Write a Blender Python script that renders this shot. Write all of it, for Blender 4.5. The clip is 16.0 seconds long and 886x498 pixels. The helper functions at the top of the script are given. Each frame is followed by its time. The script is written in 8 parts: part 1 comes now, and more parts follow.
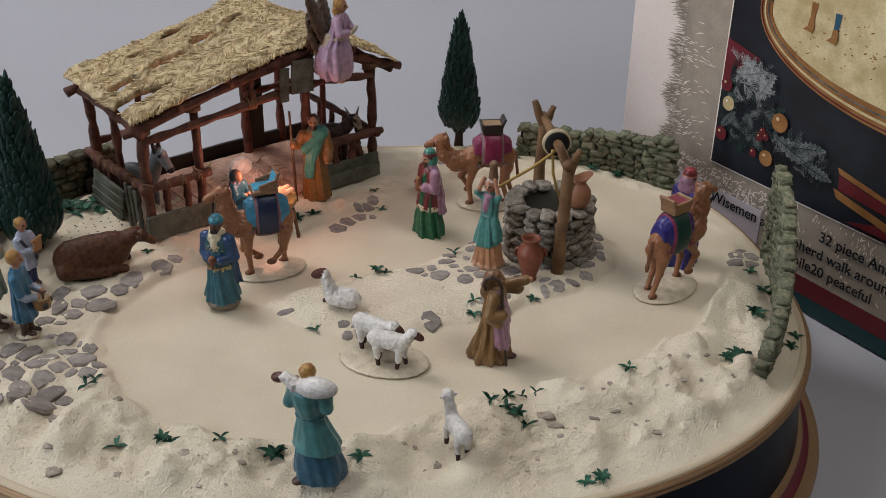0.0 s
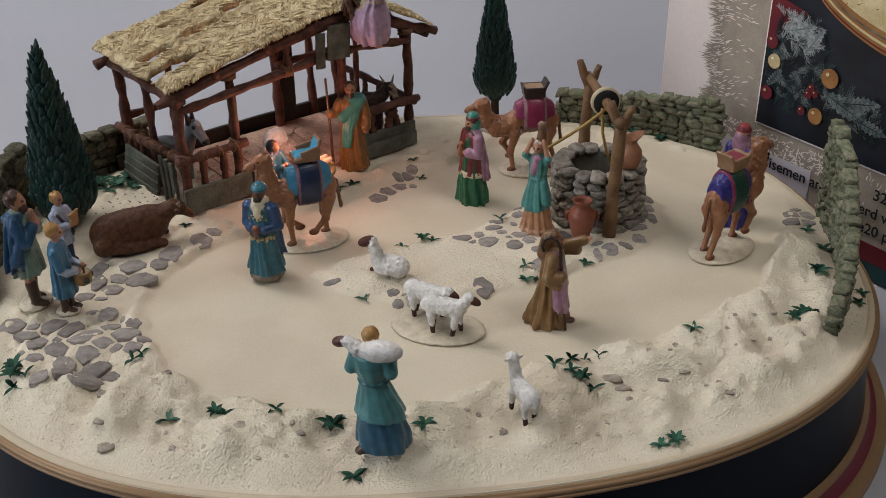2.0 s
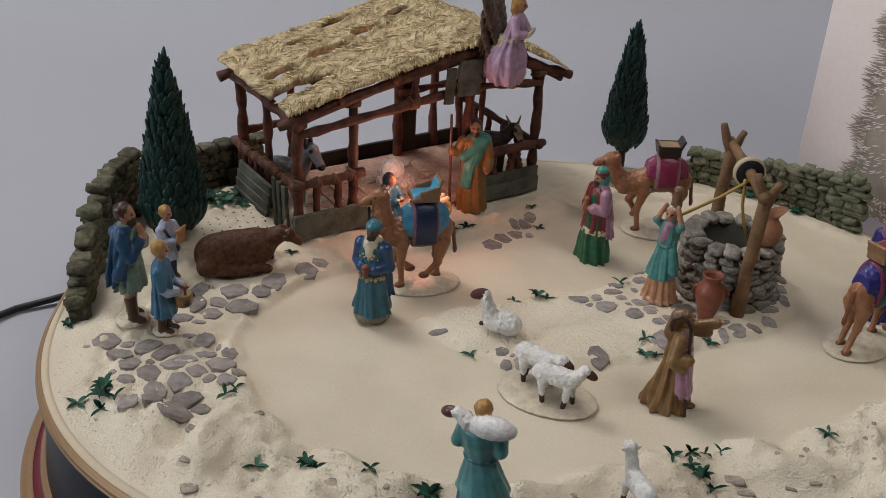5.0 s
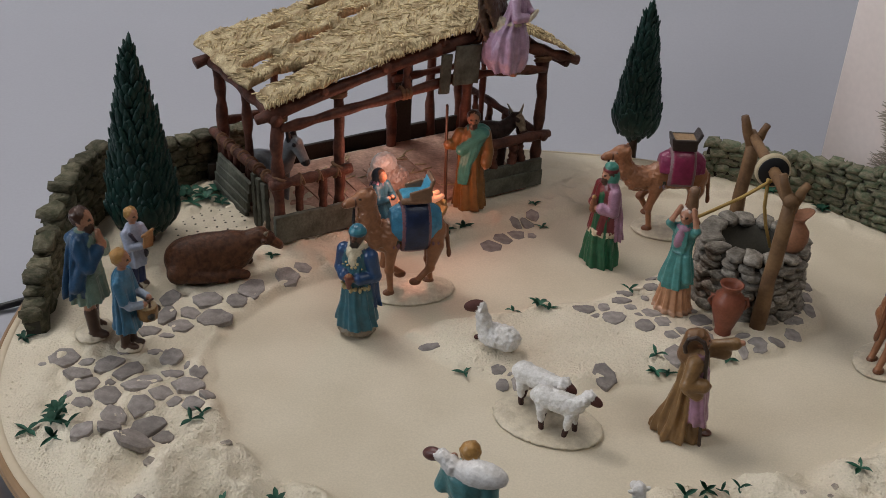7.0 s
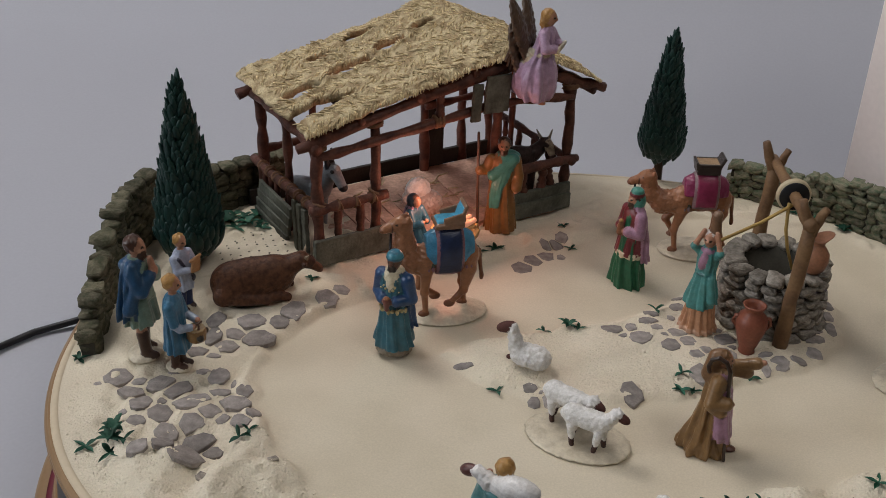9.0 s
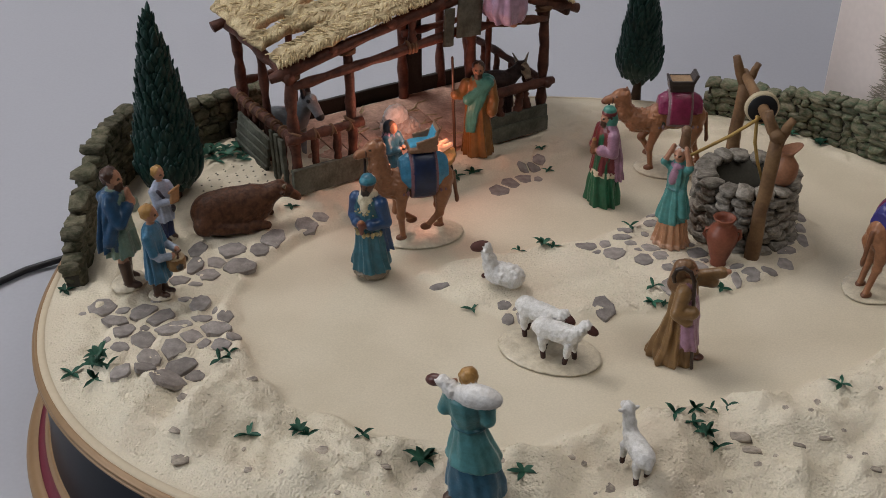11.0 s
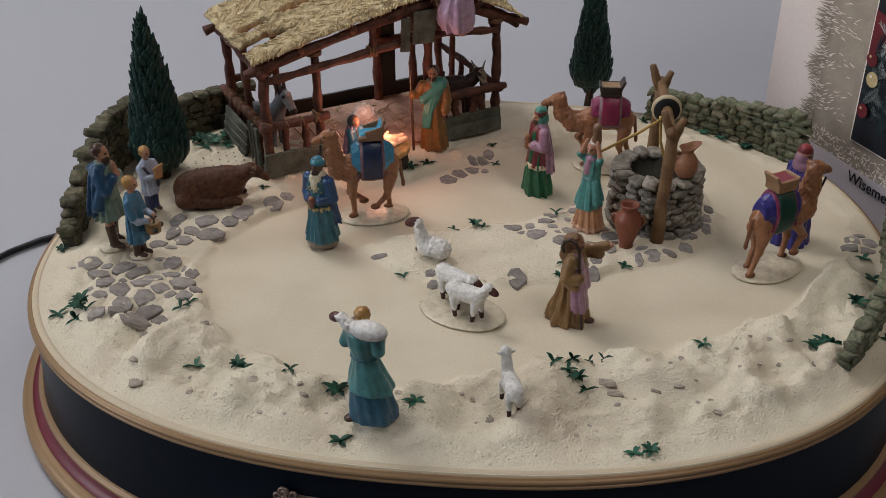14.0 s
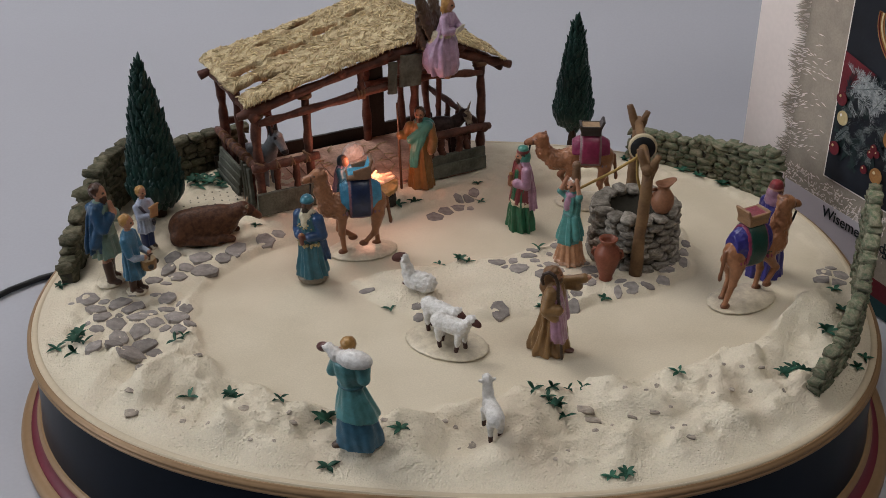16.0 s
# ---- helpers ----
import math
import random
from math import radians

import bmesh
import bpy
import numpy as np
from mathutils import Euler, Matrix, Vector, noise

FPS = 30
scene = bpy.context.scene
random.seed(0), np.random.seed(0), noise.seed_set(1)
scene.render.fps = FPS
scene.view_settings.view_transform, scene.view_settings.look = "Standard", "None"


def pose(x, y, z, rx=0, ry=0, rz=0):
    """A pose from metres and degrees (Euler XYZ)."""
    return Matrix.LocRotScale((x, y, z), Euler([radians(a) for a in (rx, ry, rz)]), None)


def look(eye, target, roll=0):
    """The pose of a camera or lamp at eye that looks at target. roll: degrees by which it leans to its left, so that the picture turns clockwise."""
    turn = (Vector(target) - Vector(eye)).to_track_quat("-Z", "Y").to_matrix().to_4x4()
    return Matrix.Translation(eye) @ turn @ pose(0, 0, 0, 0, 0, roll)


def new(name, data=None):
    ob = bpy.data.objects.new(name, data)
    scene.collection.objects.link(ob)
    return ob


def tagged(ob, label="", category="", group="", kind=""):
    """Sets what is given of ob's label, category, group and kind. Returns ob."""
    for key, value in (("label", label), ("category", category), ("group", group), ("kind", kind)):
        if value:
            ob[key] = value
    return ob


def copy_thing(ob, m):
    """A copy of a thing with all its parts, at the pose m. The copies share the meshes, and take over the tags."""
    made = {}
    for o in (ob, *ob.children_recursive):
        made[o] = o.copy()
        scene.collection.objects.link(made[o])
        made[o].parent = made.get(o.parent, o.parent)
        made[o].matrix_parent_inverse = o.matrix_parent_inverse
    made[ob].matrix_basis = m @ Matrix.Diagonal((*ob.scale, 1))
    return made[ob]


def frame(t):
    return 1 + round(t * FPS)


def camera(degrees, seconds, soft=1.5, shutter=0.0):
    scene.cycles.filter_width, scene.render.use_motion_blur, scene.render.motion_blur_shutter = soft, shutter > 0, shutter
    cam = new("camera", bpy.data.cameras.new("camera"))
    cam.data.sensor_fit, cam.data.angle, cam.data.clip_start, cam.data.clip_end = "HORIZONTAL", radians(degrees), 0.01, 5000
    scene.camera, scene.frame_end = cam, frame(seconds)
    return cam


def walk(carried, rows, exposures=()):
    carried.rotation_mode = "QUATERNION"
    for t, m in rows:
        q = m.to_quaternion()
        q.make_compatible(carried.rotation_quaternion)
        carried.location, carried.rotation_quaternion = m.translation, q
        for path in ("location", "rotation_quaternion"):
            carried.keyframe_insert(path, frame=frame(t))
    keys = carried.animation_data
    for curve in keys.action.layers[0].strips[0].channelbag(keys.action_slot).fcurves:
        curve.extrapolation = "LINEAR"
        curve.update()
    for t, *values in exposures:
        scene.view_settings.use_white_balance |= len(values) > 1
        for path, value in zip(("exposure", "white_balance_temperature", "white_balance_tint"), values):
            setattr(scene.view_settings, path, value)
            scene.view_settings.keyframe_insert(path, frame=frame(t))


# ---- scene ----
cam = camera(44.4, 16.0, 0.6)
PATH = [
    (0, (0.034, 0.005, 0.347), (-0.094, 1.744, -0.631), 0.8),
    (0.5, (0.02, 0.006, 0.339), (-0.118, 1.74, -0.648), 0.0),
    (1, (0.016, 0.006, 0.336), (-0.128, 1.737, -0.654), -0.9),
    (1.5, (0.016, 0.018, 0.325), (-0.11, 1.752, -0.664), -0.9),
    (2, (0.012, 0.012, 0.327), (-0.124, 1.745, -0.663), -0.8),
    (2.5, (0.011, 0.012, 0.325), (-0.125, 1.742, -0.67), -0.3),
    (3, (0.014, 0.013, 0.325), (-0.153, 1.741, -0.667), 0.0),
    (3.5, (0.007, 0.018, 0.327), (-0.212, 1.749, -0.65), 0.6),
    (4, (0.0, 0.023, 0.326), (-0.248, 1.765, -0.625), 1.8),
    (4.5, (-0.006, 0.032, 0.326), (-0.27, 1.775, -0.618), 2.8),
    (4.7, (-0.008, 0.037, 0.327), (-0.286, 1.774, -0.624), 3.2),
    (6.8, (-0.007, 0.08, 0.318), (-0.317, 1.783, -0.685), 3.0),
    (7, (-0.007, 0.088, 0.318), (-0.312, 1.788, -0.689), 3.0),
    (7.5, (-0.015, 0.086, 0.321), (-0.325, 1.782, -0.692), 2.9),
    (8, (-0.019, 0.074, 0.325), (-0.336, 1.775, -0.678), 3.0),
    (8.2, (-0.016, 0.074, 0.328), (-0.343, 1.779, -0.664), 3.0),
    (10.3, (-0.004, 0.07, 0.334), (-0.39, 1.753, -0.675), 0.4),
    (10.5, (-0.006, 0.07, 0.331), (-0.387, 1.738, -0.705), 0.3),
    (11, (0.011, 0.066, 0.331), (-0.353, 1.704, -0.757), -0.3),
    (11.5, (0.029, 0.054, 0.345), (-0.32, 1.703, -0.732), -0.7),
    (12, (0.05, 0.037, 0.351), (-0.294, 1.685, -0.729), -0.7),
    (12.5, (0.072, 0.015, 0.36), (-0.286, 1.657, -0.723), -0.6),
    (13, (0.082, -0.003, 0.358), (-0.313, 1.633, -0.724), -0.5),
    (13.5, (0.085, -0.004, 0.354), (-0.355, 1.632, -0.709), -0.3),
    (14, (0.085, 0.01, 0.35), (-0.392, 1.643, -0.702), -0.4),
    (14.5, (0.083, 0.015, 0.347), (-0.41, 1.642, -0.706), -0.3),
    (15, (0.085, 0.003, 0.349), (-0.409, 1.633, -0.698), -0.2),
    (15.5, (0.098, -0.009, 0.36), (-0.402, 1.647, -0.644), -0.4),
    (16, (0.096, -0.006, 0.357), (-0.387, 1.666, -0.63), -0.7),
]
walk(cam, [(t, look(eye, target, roll)) for t, eye, target, roll in PATH],
     exposures=[(0.0, -0.12), (4.5, -0.15), (7.0, -0.30), (8.2, -0.30), (10.5, -0.24), (13.0, -0.20), (14.5, -0.20), (16.0, -0.20)])

# ---- light ----
world = bpy.data.worlds.new("room_air")
world.use_nodes = True
scene.world = world
bg = world.node_tree.nodes["Background"]
bg.inputs["Color"].default_value = (0.80, 0.82, 0.90, 1)
bg.inputs["Strength"].default_value = 0.02


def area_lamp(name, eye, target, size, watts, colour):
    data = bpy.data.lights.new(name, "AREA")
    data.shape, data.size, data.energy, data.color = "DISK", size, watts, colour
    ob = new(name, data)
    ob.matrix_world = look(eye, target)
    return ob


LAMP_AT = (-0.80, 0.80, 1.55)
# second overhead lamp, unseen, added as fill for the right-hand paper and box
FILL_LAMP_AT = (0.55, 0.05, 1.60)
area_lamp("overhead_light", LAMP_AT, (0, 0.45, 0.05), 0.70, 18.3, (1.0, 0.965, 0.945))
area_lamp("overhead_light", FILL_LAMP_AT, (0, 0.45, 0.05), 0.70, 9.0, (1.0, 0.965, 0.945))
# cool fill added from the left for the box and upright surfaces
area_lamp("west_fill_light", (-1.88, -0.40, 0.75), (0.1, 0.5, 0.05), 1.1, 26.0, (0.88, 0.93, 1.0))
glow = bpy.data.lights.new("manger_bulb_light", "POINT")
glow.energy, glow.color, glow.shadow_soft_size = 0.046, (1.0, 0.42, 0.28), 0.006
glow_ob = new("manger_bulb_light", glow)

# ---- materials ----


def material(name, base, rough=0.6, metal=0.0, other=None, spots=60.0, grain=900.0, vary=0.18, bump=0.15, depth=0.0004,
             attribute="", random_tint=0.0, spec=0.3, coat=0.0, emit=None, unit=False):
    """A node material: base colour varied by broad patches and fine grain, with a fine bump. Scales are per metre."""
    m = bpy.data.materials.new(name)
    m.use_nodes = True
    nt = m.node_tree
    n, l = nt.nodes, nt.links
    bsdf = n["Principled BSDF"]
    co = n.new("ShaderNodeTexCoord")
    broad = n.new("ShaderNodeTexNoise")
    broad.inputs["Scale"].default_value, broad.inputs["Detail"].default_value = spots, 4
    fine = n.new("ShaderNodeTexNoise")
    fine.inputs["Scale"].default_value, fine.inputs["Detail"].default_value = grain, 3
    place = co.outputs["Object"]
    if unit:
        own, far, add = n.new("ShaderNodeObjectInfo"), n.new("ShaderNodeMath"), n.new("ShaderNodeVectorMath")
        far.operation, add.operation = "MULTIPLY", "ADD"
        far.inputs[1].default_value = 90.0
        l.new(own.outputs["Random"], far.inputs[0])
        l.new(place, add.inputs[0])
        l.new(far.outputs[0], add.inputs[1])
        place = add.outputs["Vector"]
    for t in (broad, fine):
        l.new(place, t.inputs["Vector"])
    mix = n.new("ShaderNodeMix")
    mix.data_type = "RGBA"
    ramp = n.new("ShaderNodeMapRange")
    ramp.inputs["From Min"].default_value, ramp.inputs["From Max"].default_value = 0.38, 0.66
    l.new(broad.outputs["Fac"], ramp.inputs["Value"])
    l.new(ramp.outputs["Result"], mix.inputs["Factor"])
    other = other or tuple(c * (1 - vary) for c in base)
    mix.inputs["A"].default_value, mix.inputs["B"].default_value = (*base, 1), (*other, 1)
    colour = mix.outputs["Result"]
    if attribute:
        at = n.new("ShaderNodeAttribute")
        at.attribute_name = attribute
        mul = n.new("ShaderNodeMix")
        mul.data_type, mul.blend_type = "RGBA", "MULTIPLY"
        mul.inputs["Factor"].default_value = 1.0
        l.new(at.outputs["Color"], mul.inputs["A"])
        l.new(colour, mul.inputs["B"])
        colour = mul.outputs["Result"]
    hsv = n.new("ShaderNodeHueSaturation")
    l.new(colour, hsv.inputs["Color"])
    value = n.new("ShaderNodeMapRange")
    value.inputs["From Min"].default_value, value.inputs["From Max"].default_value = 0.3, 0.7
    value.inputs["To Min"].default_value, value.inputs["To Max"].default_value = 1 - vary * 0.6, 1 + vary * 0.6
    l.new(fine.outputs["Fac"], value.inputs["Value"])
    if random_tint:
        info = n.new("ShaderNodeObjectInfo")
        rnd = n.new("ShaderNodeMapRange")
        rnd.inputs["To Min"].default_value, rnd.inputs["To Max"].default_value = 1 - random_tint, 1 + random_tint
        l.new(info.outputs["Random"], rnd.inputs["Value"])
        times = n.new("ShaderNodeMath")
        times.operation = "MULTIPLY"
        l.new(rnd.outputs["Result"], times.inputs[0])
        l.new(value.outputs["Result"], times.inputs[1])
        l.new(times.outputs[0], hsv.inputs["Value"])
    else:
        l.new(value.outputs["Result"], hsv.inputs["Value"])
    l.new(hsv.outputs["Color"], bsdf.inputs["Base Color"])
    bsdf.inputs["Roughness"].default_value, bsdf.inputs["Metallic"].default_value = rough, metal
    bsdf.inputs["Specular IOR Level"].default_value = spec
    if coat:
        bsdf.inputs["Coat Weight"].default_value, bsdf.inputs["Coat Roughness"].default_value = coat, 0.15
    if bump:
        b = n.new("ShaderNodeBump")
        b.inputs["Strength"].default_value, b.inputs["Distance"].default_value = bump, depth
        l.new(fine.outputs["Fac"], b.inputs["Height"])
        l.new(b.outputs["Normal"], bsdf.inputs["Normal"])
    if emit:
        bsdf.inputs["Emission Color"].default_value, bsdf.inputs["Emission Strength"].default_value = (*emit[0], 1), emit[1]
    return m


PAPER = material("backdrop_paper", (0.405, 0.408, 0.445), 0.85, spots=3, grain=500, vary=0.03, bump=0.05, spec=0.2)
PLASTER = material("room_plaster", (0.30, 0.295, 0.295), 0.9, spots=2, grain=120, vary=0.05, bump=0.2)
FLOORING = material("room_floor", (0.10, 0.07, 0.05), 0.6, spots=4, grain=60, vary=0.2, bump=0.1)
SAND = material("sand_ground", (0.755, 0.68, 0.545), 0.88, other=(0.695, 0.622, 0.488), spots=35, grain=1300, vary=0.10, bump=0.12, depth=0.0004, spec=0.2)


def sand_with_banks(m):
    """Adds the gritty relief, paler tint and tan paint wash of the raised banks, which the mesh marks."""
    n, l = m.node_tree.nodes, m.node_tree.links
    bsdf = n["Principled BSDF"]
    at = n.new("ShaderNodeAttribute")
    at.attribute_name = "bank"
    co = n.new("ShaderNodeTexCoord")
    grit = n.new("ShaderNodeTexVoronoi")
    grit.inputs["Scale"].default_value = 1050
    lump = n.new("ShaderNodeTexNoise")
    lump.inputs["Scale"].default_value, lump.inputs["Detail"].default_value, lump.inputs["Roughness"].default_value = 430, 8, 0.66
    for t in (grit, lump):
        l.new(co.outputs["Object"], t.inputs["Vector"])
    inv = n.new("ShaderNodeMath")
    inv.operation = "MULTIPLY_ADD"
    l.new(grit.outputs["Distance"], inv.inputs[0])
    inv.inputs[1].default_value = -0.40
    l.new(lump.outputs["Fac"], inv.inputs[2])
    high = n.new("ShaderNodeMath")
    high.operation = "MULTIPLY"
    l.new(inv.outputs[0], high.inputs[0])
    l.new(at.outputs["Fac"], high.inputs[1])
    bump = n.new("ShaderNodeBump")
    bump.inputs["Strength"].default_value, bump.inputs["Distance"].default_value = 0.72, 0.0018
    l.new(high.outputs[0], bump.inputs["Height"])
    old = bsdf.inputs["Normal"].links[0].from_node
    l.new(bump.outputs["Normal"], old.inputs["Normal"])
    was = bsdf.inputs["Base Color"].links[0].from_socket
    tint = n.new("ShaderNodeMix")
    tint.data_type, tint.blend_type = "RGBA", "MULTIPLY"
    tint.inputs["B"].default_value = (0.830, 0.815, 0.79, 1)
    flatness = n.new("ShaderNodeMath")
    flatness.operation = "SUBTRACT"
    flatness.inputs[0].default_value = 1.0
    l.new(at.outputs["Fac"], flatness.inputs[1])
    l.new(flatness.outputs[0], tint.inputs["Factor"])
    l.new(was, tint.inputs["A"])
    patch = n.new("ShaderNodeTexNoise")
    patch.inputs["Scale"].default_value, patch.inputs["Detail"].default_value = 26, 5
    l.new(co.outputs["Object"], patch.inputs["Vector"])
    reach = n.new("ShaderNodeMapRange")
    reach.inputs["From Min"].default_value, reach.inputs["From Max"].default_value, reach.inputs["To Max"].default_value = 0.50, 0.72, 0.55
    l.new(patch.outputs["Fac"], reach.inputs["Value"])
    amount = n.new("ShaderNodeMath")
    amount.operation = "MULTIPLY"
    l.new(reach.outputs["Result"], amount.inputs[0])
    l.new(at.outputs["Fac"], amount.inputs[1])
    wash = n.new("ShaderNodeMix")
    wash.data_type = "RGBA"
    wash.inputs["B"].default_value = (0.60, 0.49, 0.375, 1)
    l.new(amount.outputs[0], wash.inputs["Factor"])
    l.new(tint.outputs["Result"], wash.inputs["A"])
    l.new(wash.outputs["Result"], bsdf.inputs["Base Color"])


sand_with_banks(SAND)
CREAM = material("cream_lacquer", (0.55, 0.46, 0.33), 0.5, spots=20, grain=400, vary=0.06, bump=0.05)
GOLD = material("gold_lacquer", (0.29, 0.185, 0.10), 0.42, metal=0.18, other=(0.25, 0.15, 0.075), spots=9, grain=300, vary=0.07, bump=0.03)
NAVY = material("navy_lacquer", (0.005, 0.009, 0.016), 0.30, spots=20, grain=500, vary=0.15, bump=0.02, spec=0.05)
CRIMSON = material("crimson_lacquer", (0.14, 0.022, 0.036), 0.40, spots=25, grain=400, vary=0.15, bump=0.05)
BRONZE = material("plaque_bronze", (0.33, 0.235, 0.195), 0.42, metal=0.4, other=(0.22, 0.155, 0.13), spots=80, grain=900, vary=0.25, bump=0.2)
BRONZE_DARK = material("plaque_letter", (0.02, 0.016, 0.016), 0.5, vary=0.1)
PEBBLE = material("sandy_pebble", (0.42, 0.36, 0.295), 0.88, other=(0.25, 0.215, 0.185), spots=2.0, grain=6.0, unit=True, vary=0.25, bump=0.5, random_tint=0.25, spec=0.25)
COBBLE = material("grey_cobble", (0.300, 0.268, 0.248), 0.9, other=(0.200, 0.176, 0.164), spots=260, grain=1100, vary=0.26, bump=0.7, depth=0.0005, random_tint=0.22)
LICHENSTONE = material("lichen_wall_stone", (0.235, 0.215, 0.15), 0.88, other=(0.10, 0.135, 0.08), spots=2.6, grain=8.0, unit=True, vary=0.32, bump=1.0, depth=0.0009, random_tint=0.22, spec=0.25)
WALLSTONE = material("mossy_wall_stone", (0.150, 0.133, 0.090), 0.88, other=(0.058, 0.060, 0.034), spots=2.4, grain=7.5, unit=True, vary=0.30, bump=1.0, depth=0.0009, spec=0.25, random_tint=0.28)
DARKCORE = material("dark_core_and_hole_shade", (0.05, 0.046, 0.036), 0.95, vary=0.2)
WELLSTONE = material("grey_well_stone", (0.315, 0.285, 0.245), 0.88, other=(0.150, 0.132, 0.108), spots=2.4, grain=7.5, unit=True, vary=0.30, bump=1.0, depth=0.0009, spec=0.25, random_tint=0.22)
BARK = material("reddish_brown_branch", (0.125, 0.048, 0.032), 0.55, spec=0.25, other=(0.050, 0.020, 0.014), spots=160, grain=900, vary=0.25, bump=0.5, depth=0.0006, random_tint=0.15)
POLE = material("tan_brown_pole", (0.20, 0.115, 0.055), 0.6, other=(0.13, 0.07, 0.035), spots=120, grain=800, vary=0.2, bump=0.4)
BINDING = material("twine_binding", (0.19, 0.10, 0.055), 0.7, vary=0.2, bump=0.3)
PLANK = material("weathered_green_plank", (0.115, 0.118, 0.094), 0.7, other=(0.058, 0.060, 0.047), spots=120, grain=700, vary=0.3, bump=0.6, depth=0.0008, random_tint=0.15)
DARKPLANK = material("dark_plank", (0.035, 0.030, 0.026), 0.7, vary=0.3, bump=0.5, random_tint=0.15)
THATCH = material("straw_thatch", (0.56, 0.46, 0.28), 0.85, other=(0.29, 0.205, 0.11), spots=160, grain=1300, vary=0.34, bump=0.6, depth=0.0006)
STRAW = material("loose_straw", (0.60, 0.49, 0.29), 0.8, other=(0.40, 0.29, 0.15), spots=300, grain=1500, vary=0.2, bump=0.2)


def island_tint(m, amount):
    """Varies the brightness of each loose piece of a joined mesh."""
    n, l = m.node_tree.nodes, m.node_tree.links
    hsv = next(x for x in n if x.bl_idname == "ShaderNodeHueSaturation")
    was = hsv.inputs["Value"].links[0].from_socket
    geo, reach, times = n.new("ShaderNodeNewGeometry"), n.new("ShaderNodeMapRange"), n.new("ShaderNodeMath")
    reach.inputs["To Min"].default_value, reach.inputs["To Max"].default_value = 1 - amount, 1 + amount
    times.operation = "MULTIPLY"
    l.new(geo.outputs["Random Per Island"], reach.inputs["Value"])
    l.new(reach.outputs["Result"], times.inputs[0])
    l.new(was, times.inputs[1])
    l.new(times.outputs[0], hsv.inputs["Value"])


island_tint(STRAW, 0.28)
STABLEFLOOR = material("reddish_stable_floor", (0.58, 0.37, 0.285), 0.85, other=(0.38, 0.23, 0.175), spots=90, grain=600, vary=0.3, bump=0.5, depth=0.001)
LEAF = material("dark_green_cypress", (0.0095, 0.034, 0.027), 0.40, spec=0.25, other=(0.007, 0.024, 0.021), spots=150, grain=900, vary=0.25, bump=0.3)
PLANT = material("green_sprig", (0.040, 0.150, 0.092), 0.5, other=(0.022, 0.085, 0.056), spots=200, vary=0.25, bump=0.2, random_tint=0.25)
TRUNK = material("cypress_trunk", (0.06, 0.035, 0.025), 0.7, vary=0.25, bump=0.4)
CLAY = material("terracotta_glaze", (0.215, 0.070, 0.040), 0.42, other=(0.16, 0.05, 0.03), spots=120, vary=0.2, bump=0.15)
CLAYTAN = material("tan_terracotta", (0.29, 0.135, 0.075), 0.45, other=(0.22, 0.095, 0.05), spots=120, vary=0.2, bump=0.15)
ROPE = material("yellow_cord", (0.42, 0.28, 0.09), 0.7, vary=0.15, bump=0.3)
BLACK = material("black_plastic", (0.012, 0.012, 0.013), 0.4, vary=0.1)
WHEELRIM = material("cream_wheel_rim", (0.50, 0.42, 0.28), 0.5, vary=0.12)
PAINT = material("painted_resin", (1.0, 1.0, 1.0), 0.33, other=(0.76, 0.74, 0.72), spots=330, grain=1300, vary=0.16, bump=0.35, depth=0.0005, attribute="paint", spec=0.45)
MATTE = material("matte_painted_hide", (1.0, 1.0, 1.0), 0.50, other=(0.42, 0.38, 0.36), spots=420, grain=900, vary=0.22, bump=0.7, depth=0.0006, attribute="paint", spec=0.25)
WOOL = material("painted_wool", (1.0, 1.0, 1.0), 0.75, other=(0.80, 0.79, 0.76), spots=500, grain=1500, vary=0.15, bump=0.5, depth=0.0006, attribute="paint")
GLOWING = material("glowing_resin", (0.85, 0.62, 0.45), 0.5, vary=0.2, attribute="paint", emit=((1.0, 0.45, 0.28), 0.30))
LAMPGLASS = material("lamp_glass", (0.9, 0.88, 0.84), 0.5, vary=0.02, bump=0, emit=((1.0, 0.93, 0.86), 1.15))
# glow given to the pane of the added fill window
FILLPANE = material("fill_glow_pane", (0.8, 0.85, 0.9), 0.2, vary=0.02, bump=0, emit=((0.86, 0.92, 1.0), 0.35))
CARD = material("box_card_cream", (0.86, 0.76, 0.71), 0.5, spots=10, grain=300, vary=0.04, bump=0.03)
CARDSIDE = material("box_card_teal", (0.012, 0.050, 0.055), 0.45, spots=20, vary=0.1, bump=0.03)
TAUPE = material("box_print_taupe", (0.40, 0.34, 0.275), 0.5, spots=90, vary=0.15, bump=0.03)
PRINTFROST = material("box_print_frost", (0.40, 0.42, 0.42), 0.45, spots=300, other=(0.18, 0.20, 0.21), vary=0.3, bump=0.02)
PRINTWHITE = material("box_print_white", (0.86, 0.80, 0.75), 0.5, vary=0.04, bump=0.02)
PRINTLILAC = material("box_print_lilac", (0.62, 0.56, 0.60), 0.5, vary=0.04, bump=0.02)
PRINTBLACK = material("box_print_black", (0.010, 0.011, 0.015), 0.4, spots=30, other=(0.02, 0.025, 0.035), vary=0.1, bump=0.02)
PRINTRED = material("box_print_red", (0.15, 0.018, 0.026), 0.45, spots=60, vary=0.2, bump=0.02)
PRINTGREEN = material("box_print_green", (0.022, 0.040, 0.040), 0.45, spots=150, other=(0.012, 0.022, 0.024), vary=0.3, bump=0.02)
PRINTSILVER = material("box_print_silver", (0.17, 0.19, 0.19), 0.45, spots=200, other=(0.06, 0.08, 0.085), vary=0.3, bump=0.02)
